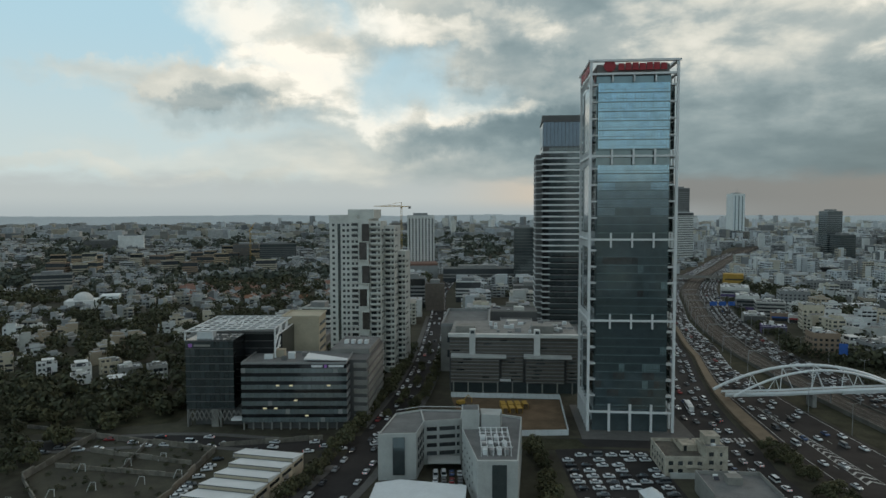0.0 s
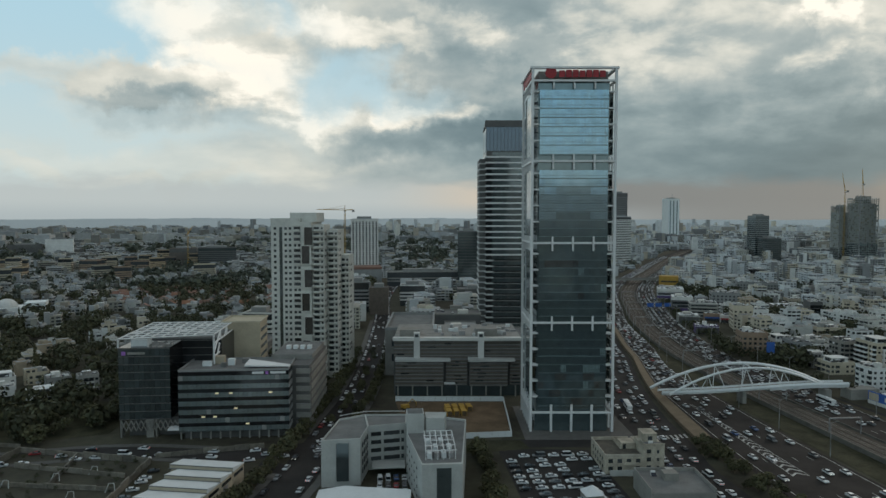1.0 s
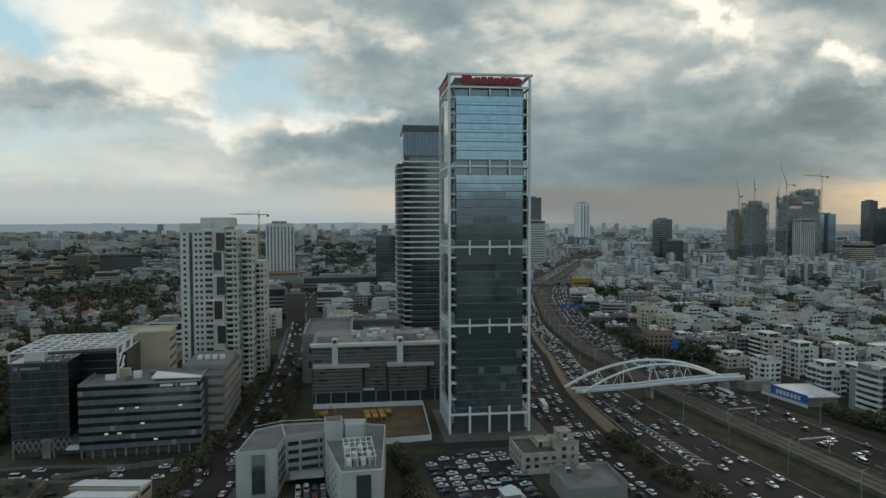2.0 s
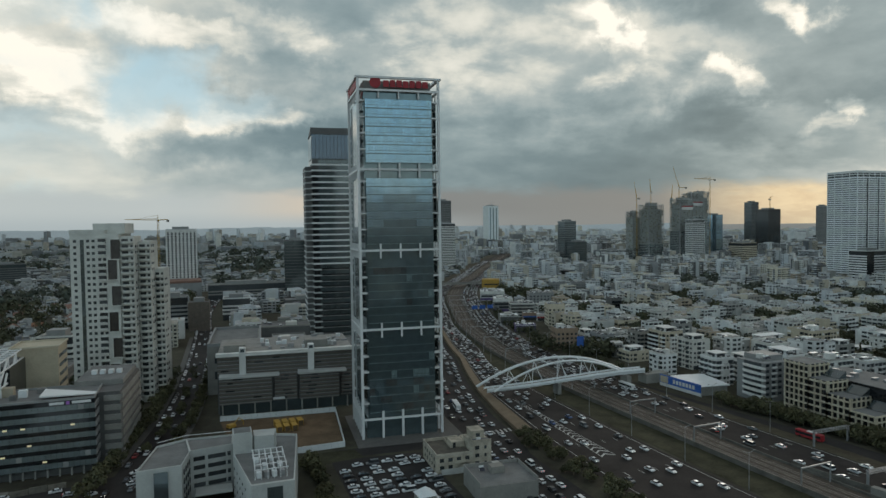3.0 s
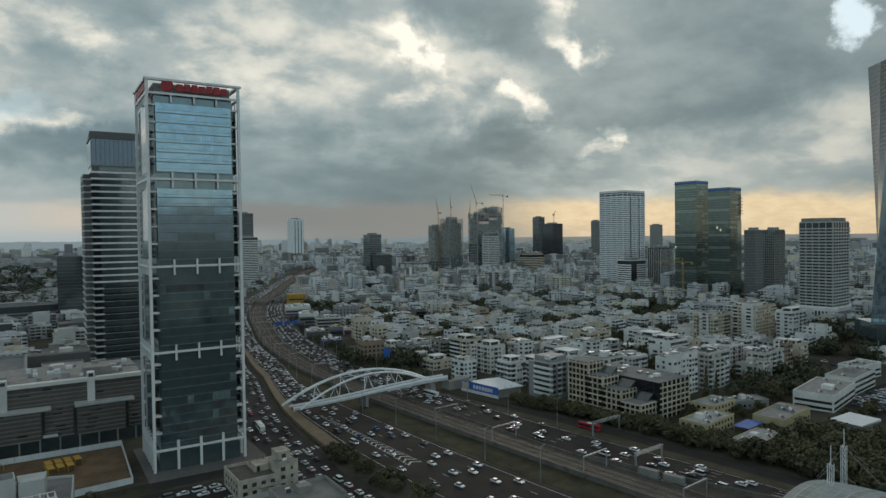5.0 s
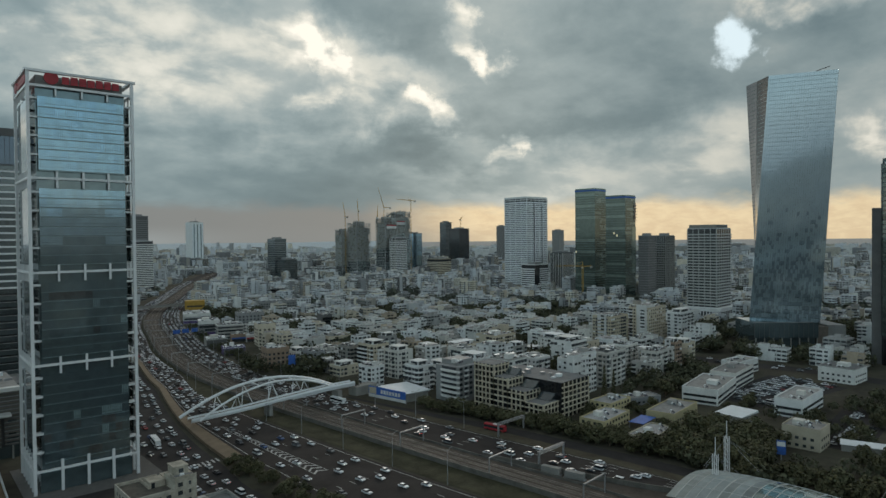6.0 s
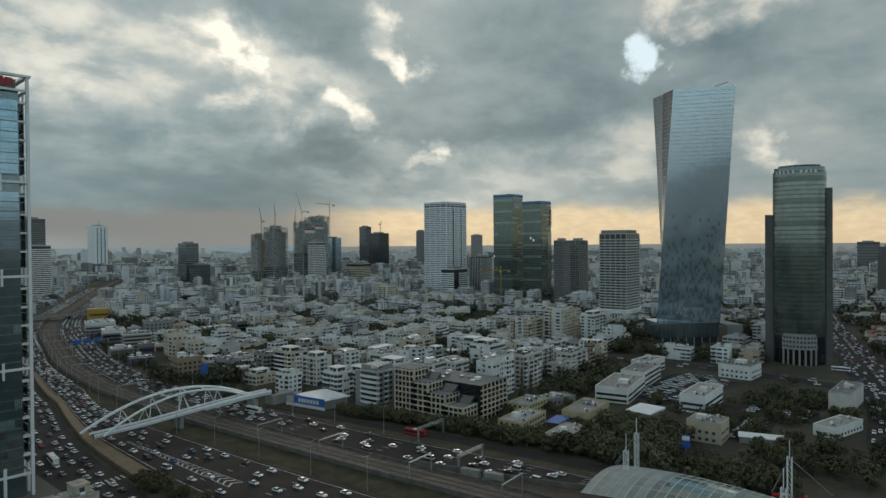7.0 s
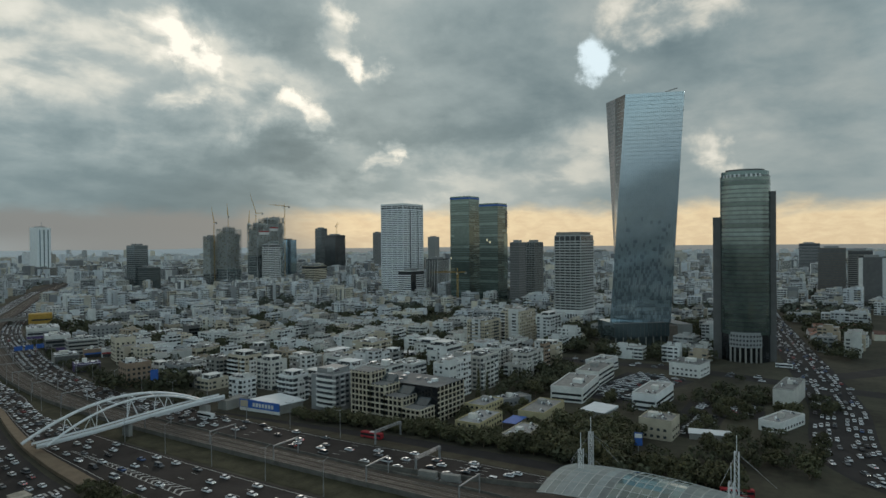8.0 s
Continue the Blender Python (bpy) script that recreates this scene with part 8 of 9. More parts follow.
# ---------------------------------------------------------------- trees
def crown_mesh(name, lobes, leaves, size, seed):
    """Many small bent leaf clumps over several lobes."""
    rng = random.Random(seed)
    g = Geo()
    for _ in range(leaves):
        cx, cy, cz, r, rz = rng.choice(lobes)
        d = Vector((rng.gauss(0, 1), rng.gauss(0, 1), rng.gauss(0, 1))).normalized()
        k = rng.uniform(0.55, 1.06)
        p = Vector((cx + d.x * r * k, cy + d.y * r * k, cz + d.z * rz * k))
        n = (d + Vector((rng.uniform(-0.7, 0.7), rng.uniform(-0.7, 0.7), rng.uniform(-0.2, 0.9)))).normalized()
        a = n.cross(Vector((rng.uniform(-1, 1), rng.uniform(-1, 1), 0.3))).normalized() * size * rng.uniform(0.6, 1.25)
        b = n.cross(a).normalized() * size * rng.uniform(0.5, 1.0)
        g.face([tuple(p - a), tuple(p - b * 0.8 - n * 0.1), tuple(p + a), tuple(p + b + n * 0.12)])
    return g.mesh(name, [M["leaf"]])


def trunk_mesh(h, r, seed):
    rng = random.Random(seed)
    g = Geo()
    g.tube([(0, 0, 0), (0.1, 0.05, h * 0.5), (0, 0.2, h)], r, 7, r1=r * 0.6)
    for i in range(5):
        a = i * 1.26 + rng.uniform(-0.3, 0.3)
        g.tube([(0, 0.1, h * rng.uniform(0.6, 0.95)), (math.cos(a) * h * 0.35, math.sin(a) * h * 0.35, h * 1.2), (math.cos(a) * h * 0.6, math.sin(a) * h * 0.6, h * 1.5)], r * 0.45, 5, r1=r * 0.15)
    return g.mesh("trunk", [M["bark"]])


KINDS = []
for k in range(4):
    rr = random.Random(50 + k)
    lobes = [(0, 0, 5.4, 2.6, 2.2)] + [(math.cos(a) * 2.2, math.sin(a) * 2.2, rr.uniform(4.2, 6.4), rr.uniform(1.4, 2.1), rr.uniform(1.1, 1.8)) for a in [i * 1.05 + rr.uniform(-0.3, 0.3) for i in range(6)]] + [(rr.uniform(-1, 1), rr.uniform(-1, 1), 7.2, 1.6, 1.2)]
    t = thing("tree", pose(0, 0, -50), "dark green broad-leaved city tree with an uneven crown", "tree", "city trees")
    part("trunk", trunk_mesh(3.4, 0.28, k), None, t)
    part("crown", crown_mesh("crown", lobes, 520, 0.5, k), None, t)
    KINDS.append(t)
t = thing("cypress_tree", pose(0, 0, -50), "slim dark cypress tree", "tree", "cypress trees")
part("trunk", trunk_mesh(1.4, 0.2, 9), None, t)
part("crown", crown_mesh("crown", [(0, 0, 2 + i * 1.3, 1.45 - i * 0.17, 1.2) for i in range(8)], 420, 0.38, 9), None, t)
CYPRESS = t
rng = random.Random(31)
SPOTS = []


def grove(n, box, size=(0.9, 1.5), gap=4.0):
    x0, y0, x1, y1 = box
    made, tries = 0, 0
    while made < n and tries < n * 14:
        tries += 1
        x, y = rng.uniform(x0, x1), rng.uniform(y0, y1)
        if not all(math.hypot(x - a, y - b) > gap for a, b, c in SPOTS[-160:]):
            continue
        if any(a - 1 < x < c + 1 and b - 1 < y < d + 1 for a, b, c, d in TAKEN if (c - a) < 90):
            continue
        SPOTS.append((x, y, rng.uniform(*size)))
        made += 1


for i in range(46):          # belt of trees along the service road
    y = 45 + i * 6.3
    off = value([(0, 61), (200, 59), (330, 46)], y)
    x = float(np.interp(y, RAIL_Y, RAIL_X)) + off
    if not 276 < y < 326:
        SPOTS.append((x + rng.uniform(-1, 3), y, rng.uniform(0.85, 1.45)))
    if y < 250:
        SPOTS.append((x + rng.uniform(4, 9), y + 3, rng.uniform(0.8, 1.2) if y > 140 else rng.uniform(1.0, 1.6)))
for i in range(20):          # shrubs on the far bank towards the curve
    y = 345 + i * 14
    x = float(np.interp(y, RAIL_Y, RAIL_X)) + 44
    SPOTS.append((x + rng.uniform(0, 8), y, rng.uniform(0.7, 1.3)))
grove(4, (236, 428, 245, 442), (1.7, 2.2), 5)
grove(8, (253, 388, 278, 415), (2.0, 2.7), 6)
grove(6, (262, 440, 292, 470), (1.2, 1.8), 6)
grove(34, (264, 95, 330, 138), (1.1, 1.7), 5)
grove(14, (372, 180, 452, 198), (1.4, 2.0), 6)
grove(20, (275, 140, 345, 200), (0.6, 0.95))
grove(26, (340, 60, 430, 165), (0.7, 1.1))
grove(24, (405, 175, 470, 250), (1.1, 1.7), 5)
grove(16, (370, 10, 470, 90), (0.9, 1.4))
grove(10, (300, 20, 350, 85), (1.0, 1.5))
for y in range(215, 470, 9):                     # both sides of the street
    x = float(np.interp(y, [150, 228, 355, 450], [-62, -38, -17, -10]))
    SPOTS.append((x - 11 + rng.uniform(-1, 1), y, rng.uniform(0.8, 1.25)))
    if y > 290:
        SPOTS.append((x + 10 + rng.uniform(-1, 1), y + 4, rng.uniform(0.65, 1.0)))
    if y > 300 and rng.random() < 0.6:
        SPOTS.append((x + rng.uniform(-2, 2), y + 2, 0.7))
grove(12, (34, 205, 48, 268), (0.7, 1.2))
grove(4, (62, 262, 76, 270), (0.9, 1.2))
grove(34, (-250, 285, -126, 345), (0.8, 1.5))
grove(20, (-210, 230, -160, 285), (0.9, 1.5))
grove(16, (-330, 300, -240, 380), (0.9, 1.5))
grove(34, (128, 150, 139, 264), (0.5, 1.0), 2.6)
# shrub belt on the far bank, the park woods left of the avenue, weeds in the yard
for i in range(150):
    y = 340 + i * 2.5
    x = float(np.interp(y, RAIL_Y, RAIL_X)) + rng.uniform(36, 50)
    WOODS.append((x, y, rng.uniform(1.6, 3.6)))
for i in range(170):
    x, y = rng.uniform(-300, -150), rng.uniform(215, 345)
    if heading(x, y) > -46 and not (-185 < x < -120 and 292 < y < 345 and rng.random() < 0.75) and off_road(x, y, 8) and free(x, y, 1) or x < -158 and y < 262 and rng.random() < 0.8:
        WOODS.append((x, y, rng.uniform(2.8, 5.6)))
WOODS.extend(YARD_SCRUB)
# trees round the school and offices by the crossing
for x0, y0, x1, y1, n, a, b in ((262, 60, 300, 130, 26, 3, 5.5), (300, 30, 345, 60, 16, 2.5, 4.5), (350, 86, 372, 132, 12, 3, 5), (395, 60, 455, 100, 24, 3, 5), (352, 196, 460, 212, 14, 4, 6), (400, 24, 434, 58, 10, 3, 5),
                              (480, 60, 500, 110, 8, 3, 5), (345, 40, 385, 66, 12, 2.5, 4), (600, 20, 760, 60, 30, 4, 7), (560, 100, 600, 130, 6, 3, 5)):
    for _ in range(n):
        x, y = rng.uniform(x0, x1), rng.uniform(y0, y1)
        if off_road(x, y, 17) and not any(p - 3 < x < r + 3 and q - 3 < y < t + 3 for p, q, r, t in TAKEN if r - p < 90):
            WOODS.append((x, y, rng.uniform(a, b)))
WOODS.extend((x + rng.uniform(-3, 3), y + rng.uniform(-3, 3), rng.uniform(1.4, 2.6)) for x, y, s in SPOTS if x > 250 for _ in range(2))
SPOTS.sort(key=lambda p: math.hypot(p[0], p[1]) + (400 if heading(p[0], p[1]) < -34 else 0))
WOODS.extend((x, y, s * 3.3) for x, y, s in SPOTS[285:])
for x, y, s in SPOTS[:285]:
    copy_thing(rng.choice(KINDS), pose(x, y, -1.5 * s, 0, 0, rng.uniform(0, 360)) @ Matrix.Diagonal((s, s, s * rng.uniform(0.85, 1.1), 1)))
for x, y, s in [(-213, 410, 1.6), (-207, 402, 1.2), (-228, 520, 1.2), (395, 300, 1.3), (402, 305, 1.1), (346, 208, 1.5), (350, 204, 1.3), (500, 355, 1.3), (505, 360, 1.1), (450, 392, 1.2), (380, 350, 1.1), (-300, 560, 1.4), (-170, 480, 1.2), (-250, 455, 1.1)]:
    copy_thing(CYPRESS, pose(x, y, -0.05, 0, 0, rng.uniform(0, 360)) @ Matrix.Diagonal((s, s, s * 1.1, 1)))
for t in KINDS + [CYPRESS]:
    for c in list(t.children):
        bpy.data.objects.remove(c)
    bpy.data.objects.remove(t)

# trees between the houses and the woods further off
nr = np.random.default_rng(9)


def far_trees(name, spots, quads, label, leaf="far_leaf"):
    spots = np.array(spots)
    n = len(spots)
    d = nr.normal(size=(n, quads, 3))
    d /= np.linalg.norm(d, axis=2, keepdims=True)
    size = spots[:, 2][:, None, None]
    sq = nr.uniform(0.7, 1.1, (n, 1))
    p = d * size * np.stack([np.full((n, quads), 0.95), np.full((n, quads), 0.95), np.repeat(sq, quads, 1) * 0.72], 2) * nr.uniform(0.55, 1.08, (n, quads, 1))
    p[..., 0] += spots[:, 0][:, None]
    p[..., 1] += spots[:, 1][:, None]
    p[..., 2] += spots[:, 2][:, None] * 0.95
    nrm = d + nr.uniform(-0.6, 0.6, d.shape)
    nrm /= np.linalg.norm(nrm, axis=2, keepdims=True)
    a = np.cross(nrm, nr.normal(size=d.shape))
    a /= np.linalg.norm(a, axis=2, keepdims=True)
    b = np.cross(nrm, a)
    s = size * nr.uniform(0.20, 0.38, (n, quads, 1)) * (26 / quads) ** 0.5
    v = np.stack([p - a * s, p - b * s, p + a * s, p + b * s], 2).reshape(-1, 3)
    v[:, 2] = np.maximum(v[:, 2], 0.02)
    k = n * quads
    me = bpy.data.meshes.new(name)
    me.vertices.add(4 * k)
    me.vertices.foreach_set("co", v.ravel())
    me.loops.add(4 * k)
    me.loops.foreach_set("vertex_index", np.arange(4 * k, dtype=np.int32))
    me.polygons.add(k)
    me.polygons.foreach_set("loop_start", np.arange(0, 4 * k, 4, dtype=np.int32))
    me.materials.append(M[leaf])
    me.update(calc_edges=True)
    me.validate()
    tagged(new(name, me), label, "trees", "", "stuff")


near_w = [w for w in WOODS if math.hypot(w[0], w[1]) < 900]
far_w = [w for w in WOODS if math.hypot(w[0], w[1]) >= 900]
far_trees("garden_trees", near_w, 90, "dark green trees between the houses")
far_trees("far_woods", far_w, 30, "distant trees among the city blocks, haze put into their leaf colour", "hazy_leaf")


# ---------------------------------------------------------------- vehicles
def car_shell(van=False):
    g = Geo()
    L, W = (5.2, 1.95) if van else (4.4, 1.8)
    side = [(-L / 2, 0.35), (L / 2, 0.35), (L / 2, 0.72), (L / 2 - 0.25, 0.86), (L * 0.24, 0.95), (-L / 2 + 0.15, 0.98), (-L / 2, 0.8)]
    n = len(side)
    k = len(g.v)
    for y in (-W / 2, W / 2):
        g.v.extend((x, y, z) for x, z in side)
    g.f.append(tuple(k + i for i in range(n)))
    g.f.append(tuple(k + n + i for i in reversed(range(n))))
    for i in range(n):
        j = (i + 1) % n
        g.f.append((k + j, k + i, k + n + i, k + n + j))
    g.m.extend([0] * (n + 2))
    zr = 2.0 if van else 1.45
    xr0, xr1 = (-L / 2 + 0.2, L * 0.18) if van else (-L * 0.28, L * 0.08)
    g.prism([(xr0, -W / 2 + 0.22), (xr1, -W / 2 + 0.22), (xr1, W / 2 - 0.22), (xr0, W / 2 - 0.22)], zr - 0.06, zr)
    return g


def cabin(van=False):
    L, W = (5.2, 1.95) if van else (4.4, 1.8)
    zr = 2.0 if van else 1.45
    b0, b1, t0, t1 = (-L / 2 + 0.05, L * 0.32, -L / 2 + 0.22, L * 0.17) if van else (-L * 0.42, L * 0.24, -L * 0.28, L * 0.08)
    g = Geo()
    lo = [(b0, -W / 2 + 0.08), (b1, -W / 2 + 0.08), (b1, W / 2 - 0.08), (b0, W / 2 - 0.08)]
    hi = [(t0, -W / 2 + 0.24), (t1, -W / 2 + 0.24), (t1, W / 2 - 0.24), (t0, W / 2 - 0.24)]
    for i in range(4):
        j = (i + 1) % 4
        g.face([(*lo[i], 0.93), (*lo[j], 0.93), (*hi[j], zr - 0.05), (*hi[i], zr - 0.05)])
    return g


glass_mesh = {v: cabin(v).mesh("window", [M["car_glass"]]) for v in (False, True)}
wheel_mesh = Geo().tube([(0, -0.11, 0.32), (0, 0.11, 0.32)], 0.32, 9).mesh("wheel", [M["tyre"]])
rim_mesh = Geo().tube([(0, -0.125, 0.32), (0, 0.125, 0.32)], 0.2, 8).mesh("rim", [M["steel"]])
lamp_mesh = {c: unit_box("headlight" if c == "lamp_white" else "tail_light", 0.08, 0.3, 0.14, M[c]) for c in ("lamp_white", "lamp_red")}
shells = {}
PAINT_WORD = ["white", "silver", "grey", "black", "dark red", "blue"]
rng = random.Random(13)
PLACES = []         # x, y, heading in degrees, moving


def lane_cars(line, ns, off, y0, y1, gap, forward, chance=1.0):
    s, nxt = 0.0, rng.uniform(3, gap)
    for i in range(len(line) - 1):
        seg = line[i + 1] - line[i]
        while s + seg.length > nxt:
            f = (nxt - s) / seg.length
            p = line[i].lerp(line[i + 1], f)
            nn = ns[i]
            q = p + nn * (value(off, p.y) + rng.uniform(-0.25, 0.25))
            nxt += gap * rng.uniform(0.72, 1.7)
            if y0 < p.y < y1 and rng.random() < chance:
                a = math.degrees(math.atan2(seg.y, seg.x)) + (0 if forward else 180)
                PLACES.append((q.x, q.y, a + rng.uniform(-1.5, 1.5), True))
        s += seg.length


mid = lambda lanes: [between(a, b, 0.5) for a, b in zip(lanes, lanes[1:])]
for o in mid(A_LANES):
    lane_cars(RAIL, RAIL_N, o, 170, 330, 15, False, 0.75)
    lane_cars(RAIL, RAIL_N, o, 330, 1500, 10.5, False, 0.92)
for o in mid(B_LANES):
    lane_cars(RAIL, RAIL_N, o, 60, 300, 19, True, 0.75)
    lane_cars(RAIL, RAIL_N, o, 300, 1500, 10, True, 0.92)
for f in (0.2, 0.38, 0.62, 0.8):
    lane_cars(RAIL, RAIL_N, between(STREET0, STREET1, f), 190, 275, 8.5, f > 0.5, 0.95)
    lane_cars(RAIL, RAIL_N, between(STREET0, STREET1, f), 285, 520, 11, f > 0.5, 0.9)
road_w = smooth_line(ROADS[1], 12)
for o in (-12, -9, -6, -3, 3, 6, 9, 12):
    lane_cars(road_w, normals(road_w), o, -80, 400, 10 if o > 0 else 13, o > 0, 0.8)
avenue = smooth_line(ROADS[0], 10)
for o in (-6, -2, 2.2, 6.3):
    lane_cars(avenue, normals(avenue), o, 170, 900, 9 if abs(o) > 5 else 26, o > 0, 0.85)
cross = smooth_line([(-330, 262), (-200, 262), (-120, 276), (-60, 268), (-20, 281)], 10)
for o in (-3, 3, 7.5):
    lane_cars(cross, normals(cross), o, 0, 400, 9 if o > 5 else 18, o > 0, 0.8)
tram = smooth_line(ROADS[2], 10)
for o in (-5, 5):
    lane_cars(tram, normals(tram), o, -100, 330, 14, o > 0, 0.8)
for row in range(6):                                   # parked cars
    for i in range(15):
        if rng.random() < 0.8:
            PLACES.append((49 + row * 6.1, 183 + i * 5.2, 2 + (180 if rng.random() < 0.5 else 0) + rng.uniform(-4, 4), False))
for row in range(7):
    for i in range(14):
        if rng.random() < 0.88:
            PLACES.append((392 + i * 6.0 + row * 1.2, 128 + row * 5.2 - i * 0.9, 82 + rng.uniform(-3, 3), False))
for i in range(16):
    if rng.random() < 0.8:
        PLACES.append((-93 + i * 0.25, 205 + i * 3.4, 20 + rng.uniform(-5, 5), False))
for i in range(12):
    PLACES.append((-3 + (i % 4) * 3.0, 226 + (i // 4) * 6 + rng.uniform(-0.6, 0.6), 90 + rng.uniform(-4, 4), False)) if rng.random() < 0.8 else None
for i in range(26):
    PLACES.append((396 + (i % 7) * 3.1, 62 + (i // 7) * 8.5 + rng.uniform(-1, 1), 82 + rng.uniform(-6, 6), False)) if rng.random() < 0.75 else None
for i in range(22):
    PLACES.append((340 + (i % 8) * 5.5, 76 + (i // 8) * 8 + rng.uniform(-1, 1), 75 + rng.uniform(-5, 5), False))
PLACES.sort(key=lambda p: math.hypot(p[0], p[1]))
ok = []
for p in PLACES:
    if -45 < heading(p[0], p[1]) < 100 and all(math.hypot(p[0] - q[0], p[1] - q[1]) > 3.2 or abs(p[0] - q[0]) > 1.95 and abs(math.cos(radians(p[2]))) < 0.3 for q in ok[-40:]):
        ok.append(p)
far_cars = [Geo() for _ in CAR_PAINT]
far_glass = Geo()
for i, (x, y, a, moving) in enumerate(ok):
    van = rng.random() < 0.08
    c = rng.choices(range(6), (50, 20, 14, 12, 2, 2))[0]
    if i < 300:
        if (van, c) not in shells:
            shells[van, c] = car_shell(van).mesh("car", [CAR_PAINT[c]])
        t = new("van" if van else "car", shells[van, c])
        t.matrix_basis = pose(x, y, 0.07, 0, 0, a)
        tagged(t, f"{PAINT_WORD[c]} {'van' if van else 'car'} {'in the street traffic' if moving else 'parked on the asphalt'}", "van" if van else "car", "cars in traffic" if moving else "parked cars")
        part("window", glass_mesh[van], None, t)
        half = (5.2 if van else 4.4) / 2
        if i < 90:
            for wx in (-1, 1):
                for wy in (-0.84, 0.84):
                    wheel = part("wheel", wheel_mesh, None, t, at=pose(wx * half * 0.62, wy, 0))
                    part("rim", rim_mesh, None, wheel)
        if moving and i % 3 == 0:
            for wy in (-0.6, 0.6):
                part("headlight", lamp_mesh["lamp_white"], None, t, at=pose(half, wy, 0.58))
                part("tail_light", lamp_mesh["lamp_red"], None, t, at=pose(-half - 0.02, wy, 0.68))
    else:
        src, srg = car_shell(van), cabin(van)
        m = pose(x, y, 0.07, 0, 0, a)
        for gg, ss in ((far_cars[c], src), (far_glass, srg)):
            n = len(gg.v)
            gg.v.extend(tuple(m @ Vector(v)) for v in ss.v)
            gg.f.extend(tuple(n + q for q in f) for f in ss.f)
            gg.m.extend([0] * len(ss.f))
for gg, mt, wd in zip(far_cars, CAR_PAINT, PAINT_WORD):
    single("distant_cars", gg, mt, f"{wd} cars in dense distant traffic", "cars", "stuff")
single("distant_car_windows", far_glass, M["car_glass"], "dark windows of the distant cars", "cars", "stuff")


def bus(x, y, z, a, mat, word):
    t = thing("bus", pose(x, y, z, 0, 0, a), f"{word} city bus on the road", "bus", "buses")
    part("body", Geo().box(-6, -1.25, 0.4, 6, 1.25, 3.1), M[mat], t)
    part("window", Geo().box(-5.7, -1.28, 1.4, 5.9, -1.26, 2.5).box(-5.7, 1.26, 1.4, 5.9, 1.28, 2.5), M["car_glass"], t)
    part("windscreen", Geo().box(6, -1.1, 1.1, 6.04, 1.1, 2.7), M["car_glass"], t)
    part("roof_unit", Geo().box(-3, -0.9, 3.1, 1, 0.9, 3.4), M["steel_white"], t)
    for wx in (-3.8, 3.8):
        for wy in (-1.15, 1.15):
            part("wheel", Geo().tube([(wx, wy - 0.14, 0.48), (wx, wy + 0.14, 0.48)], 0.48, 10), M["tyre"], t)


bus(267, 46, 0.08, -68, "red", "red and white")
bus(250, 213, 0.07, 97, "red", "dark red")
bus(229, 318, 0.07, 92, "steel_white", "white")
bus(122, 318, 0.07, 80, "steel_white", "white")
bus(556, 62, 0.05, 93, "steel_white", "white")


# ---------------------------------------------------------------- railway station, masts, gantries
def station():
    t = thing("station_canopy", pose(0, 0, 0), "wavy glass and steel station canopy hung from white masts", "canopy")
    nx, ny = 8, 64
    def P(i, j):
        u, v = i / nx, j / ny
        y = 100 - v * 190
        x = 205 + u * 34 + 3 * math.sin(v * 6)
        return (x, y, 10 + 2.6 * math.sin(u * math.pi) + 1.8 * math.sin(v * 9 + 0.6))
    for j in range(ny):
        g = Geo()
        for i in range(nx):
            a, b, c, d = P(i, j), P(i + 1, j), P(i + 1, j + 0.93), P(i, j + 0.93)
            g.face([a, b, c, d])
            g.face([(p[0], p[1], p[2] - 0.25) for p in (d, c, b, a)])
        part("roof_bay", g, M["canopy_glass"] if j not in range(8, 15) else M["teal_glass"], t)
        part("rib", Geo().tube([P(i, j + 0.96) for i in range(nx + 1)], 0.13 if j % 4 else 0.22, 5), M["facade_concrete"], t)
    for i in range(0, nx + 1, 2):
        part("purlin", Geo().tube([P(i, j) for j in range(0, ny + 1)], 0.14, 4), M["facade_concrete"], t)
    for x, y in ((228, 93), (251, 98), (255, 44), (250, -10), (222, 40)):
        m = thing("canopy_mast", pose(x, y, 0), "white lattice mast holding the station roof", "mast", "station masts")
        for sx in (-0.7, 0.7):
            for sy in (-0.7, 0.7):
                part("leg", Geo().tube([(sx, sy, 0), (sx, sy, 21)], 0.16, 5), M["steel_white"], m)
        for k in range(10):
            part("brace", Geo().tube([(-0.7, -0.7, k * 2.1), (0.7, 0.7, k * 2.1 + 2.1)], 0.1, 4), M["steel_white"], m)
        part("spike", Geo().tube([(0, 0, 20.5), (0, 0, 27)], 0.14, 5), M["steel_white"], m)
        for dx, dy in ((-14, 3), (9, -6), (-6, -14)):
            part("cable", Geo().tube([(0, 0, 20.5), (dx, dy, 12.2)], 0.06, 4), M["steel"], m)


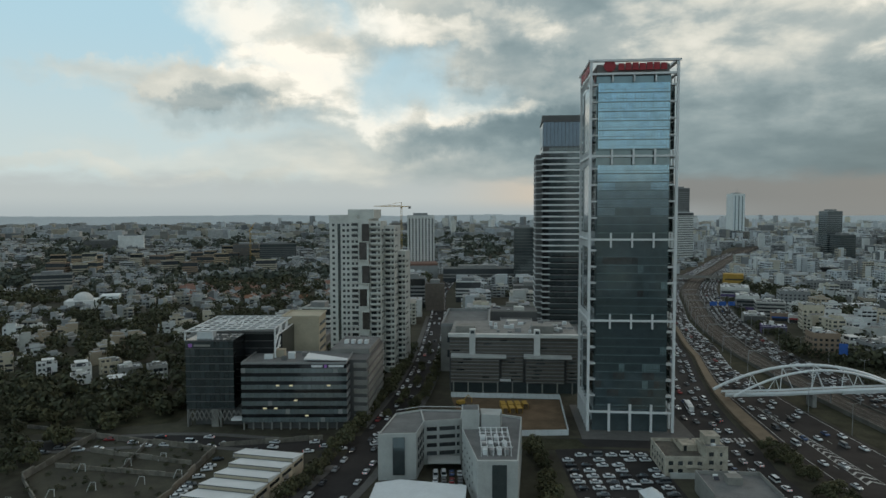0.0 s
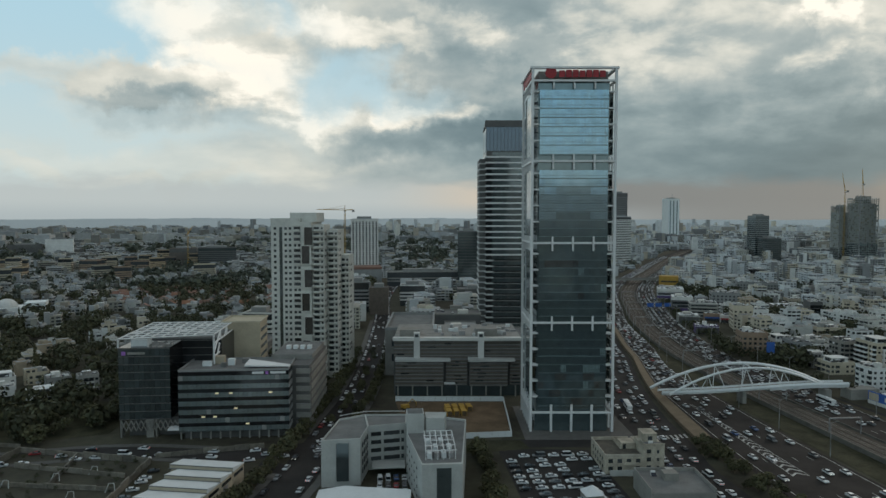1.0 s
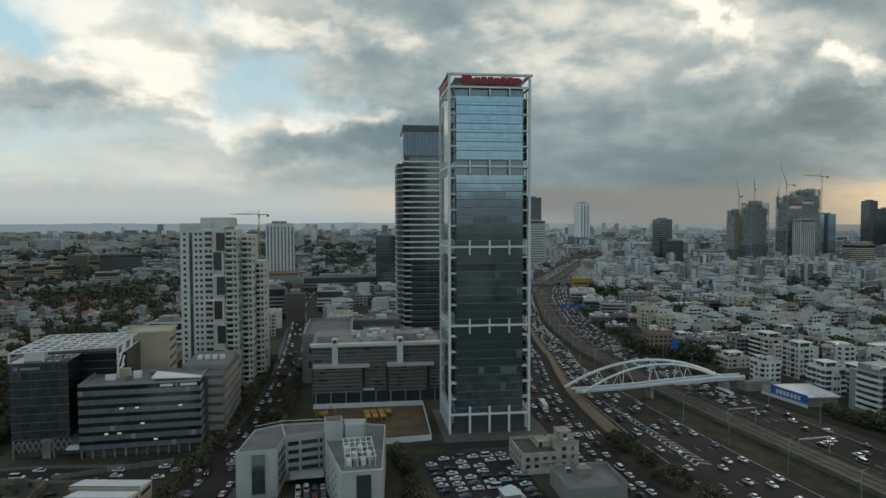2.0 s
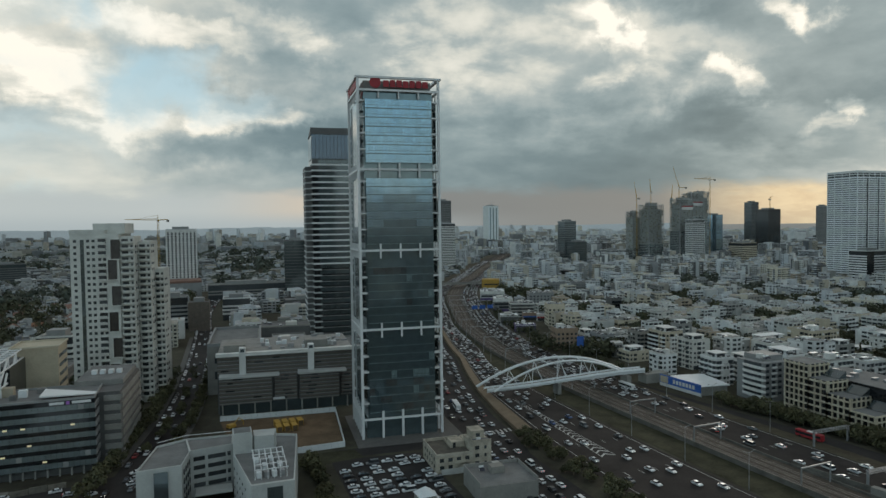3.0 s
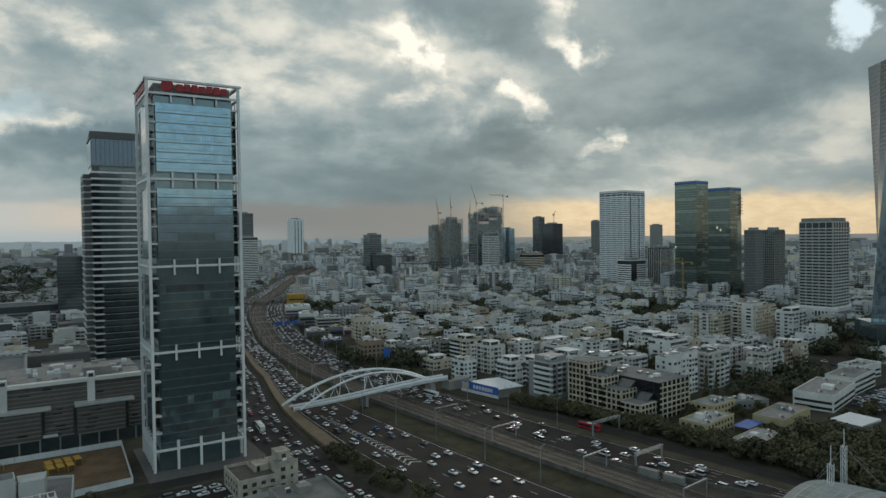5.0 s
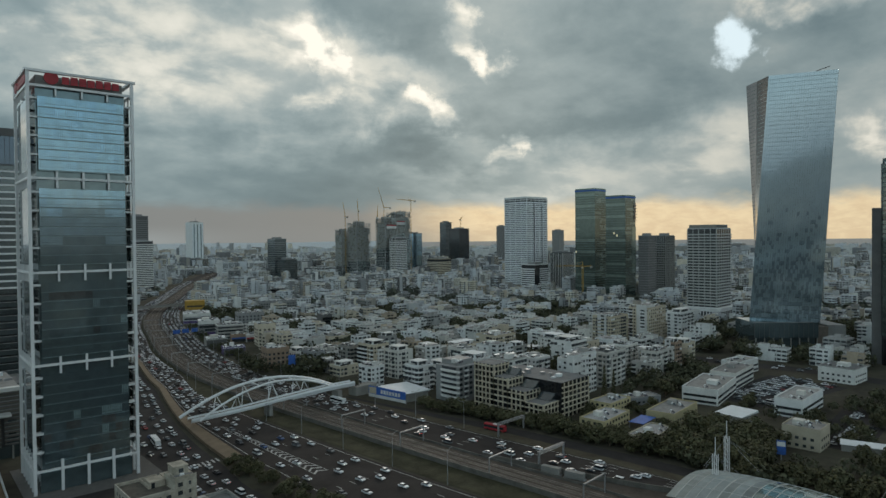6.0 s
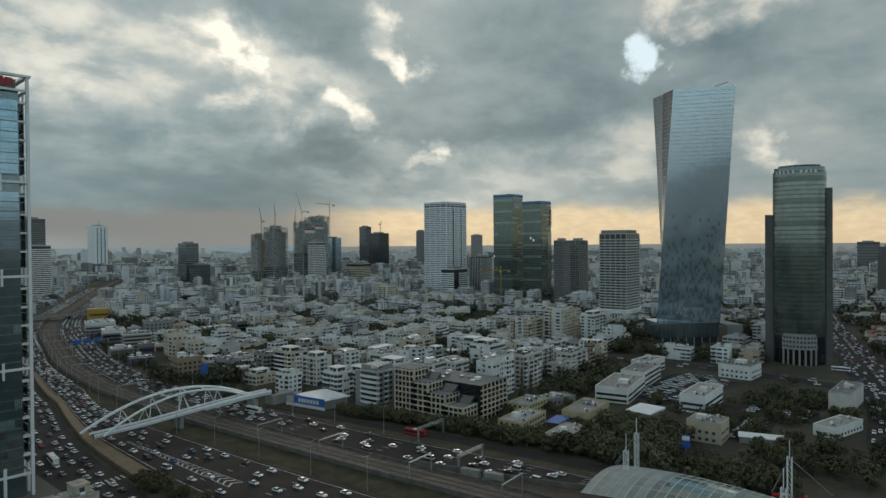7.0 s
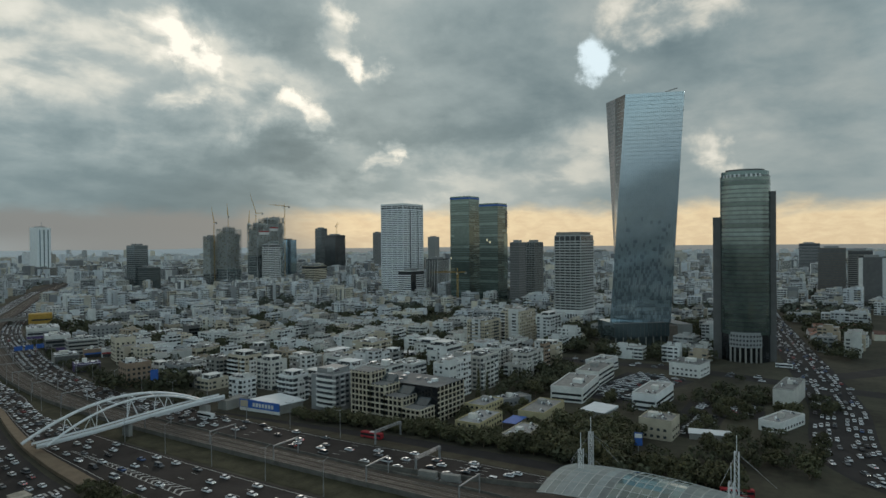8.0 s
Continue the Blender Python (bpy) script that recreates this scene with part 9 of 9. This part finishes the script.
station()
for y in range(130, 760, 48):          # portals of the overhead line
    i = min(range(len(RAIL)), key=lambda k: abs(RAIL[k].y - y))
    p, n = RAIL[i], RAIL_N[i]
    a = math.degrees(math.atan2(n.y, n.x))
    t = thing("line_portal", pose(p.x, p.y, 0.5, 0, 0, a), "grey steel portal of the overhead railway line", "portal", "railway portals")
    for s in (-7.6, 7.6):
        part("post", Geo().box(s - 0.2, -0.2, 0, s + 0.2, 0.2, 7.6), M["steel"], t)
    part("beam", Geo().box(-7.8, -0.25, 7.1, 7.8, 0.25, 7.6), M["steel"], t)
for y, x0, x1, w in ((205, 243, 263, "steel"), (640, 262, 296, "steel"), (165, 222, 240, "steel")):
    t = thing("sign_gantry", pose(x0, y, 0), "grey steel sign gantry over the carriageway", "gantry", "sign gantries")
    for x in (0, x1 - x0):
        part("post", Geo().box(x - 0.35, -0.35, 0, x + 0.35, 0.35, 6.6), M[w], t)
    for z in (5.7, 6.7):
        for yy in (-0.5, 0.5):
            part("beam", Geo().box(-0.4, yy - 0.1, z, x1 - x0 + 0.4, yy + 0.1, z + 0.2), M[w], t)
    lace = Geo()
    for k in range(int((x1 - x0) / 1.5)):
        lace.tube([(k * 1.5, -0.5, 5.8), (k * 1.5 + 0.75, -0.5, 6.8), (k * 1.5 + 1.5, -0.5, 5.8)], 0.07, 4)
        lace.tube([(k * 1.5, -0.5, 6.8), (k * 1.5 + 0.75, 0.5, 6.8), (k * 1.5 + 1.5, -0.5, 6.8)], 0.07, 4)
    part("lattice", lace, M[w], t)
    if y > 600:
        for k in range(3):
            part("sign_panel", Geo().box(2 + k * 9, -0.9, 5.4, 9 + k * 9, -0.7, 9.4), M["blue"], t)
# street lamps along the motorway
lamp = thing("street_lamp", pose(182, 180, 0), "tall grey twin-arm street lamp on the verge", "street lamp", "motorway lamps")
part("pole", Geo().tube([(0, 0, 0), (0, 0, 14)], 0.16, 6, r1=0.09), M["steel"], lamp)
for s in (-1, 1):
    part("arm", Geo().tube([(0, 0, 13.8), (s * 2.4, 0, 14.5)], 0.08, 5), M["steel"], lamp)
    part("lamp_head", Geo().box(s * 2.4 - 0.5, -0.16, 14.4, s * 2.4 + 0.5, 0.16, 14.6), M["concrete"], lamp)
for k, y in enumerate(range(212, 700, 34)):
    x = float(np.interp(y, RAIL_Y, RAIL_X))
    copy_thing(lamp, pose(x + value(A_OUT, y) + 1.2, y, 0))
    copy_thing(lamp, pose(x + value(B_OUT, y) + 1.0, y + 15, 0))
# blue advertising mast beside the far bank, small signs
t = thing("advert_panel", pose(252, 405, 0, 0, 0, -35), "plain blue advertising panel on a post", "sign")
part("post", Geo().box(-0.3, -0.3, 0, 0.3, 0.3, 8), M["steel"], t)
part("panel", Geo().box(-2.4, -0.5, 8, 2.4, 0, 15), M["blue"], t)
t = thing("advert_panel", pose(300, 94, 0, 0, 0, -72), "small blue and white advertising panel", "sign")
part("post", Geo().box(-0.2, -0.2, 0, 0.2, 0.2, 3), M["steel"], t)
part("panel", Geo().box(-1.8, -0.4, 3, 1.8, 0, 9), M["blue"], t)
part("panel_strip", Geo().box(-1.6, -0.45, 6.6, 1.6, -0.42, 8.6), M["white"], t)
t = thing("yellow_hall", pose(402, 897, 0, 0, 0, -25), "bright yellow clad hall beside the motorway", "hall")
part("wall", Geo().box(-13, -8, 0, 13, 10, 12.5), M["yellow"], t)
part("window_strip", Geo().box(-10, -8.2, 4, 10, -8, 6), M["window"], t)
# trackside trailers
for x, y in ((219.6, 157), (221.2, 146.6)):
    t = thing("site_trailer", pose(x, y, 0.3, 0, 0, 101), "white site trailer beside the track", "trailer", "site trailers")
    part("body", Geo().box(-4, -1.25, 0.4, 4, 1.25, 2.9), M["concrete"], t)
    part("window", Geo().box(-3, -1.3, 1.4, -1.6, -1.26, 2.3).box(1.2, -1.3, 1.4, 2.6, -1.26, 2.3), M["window"], t)
    part("skid", Geo().box(-4.6, -1, 0, 4.6, 1, 0.4), M["steel"], t)
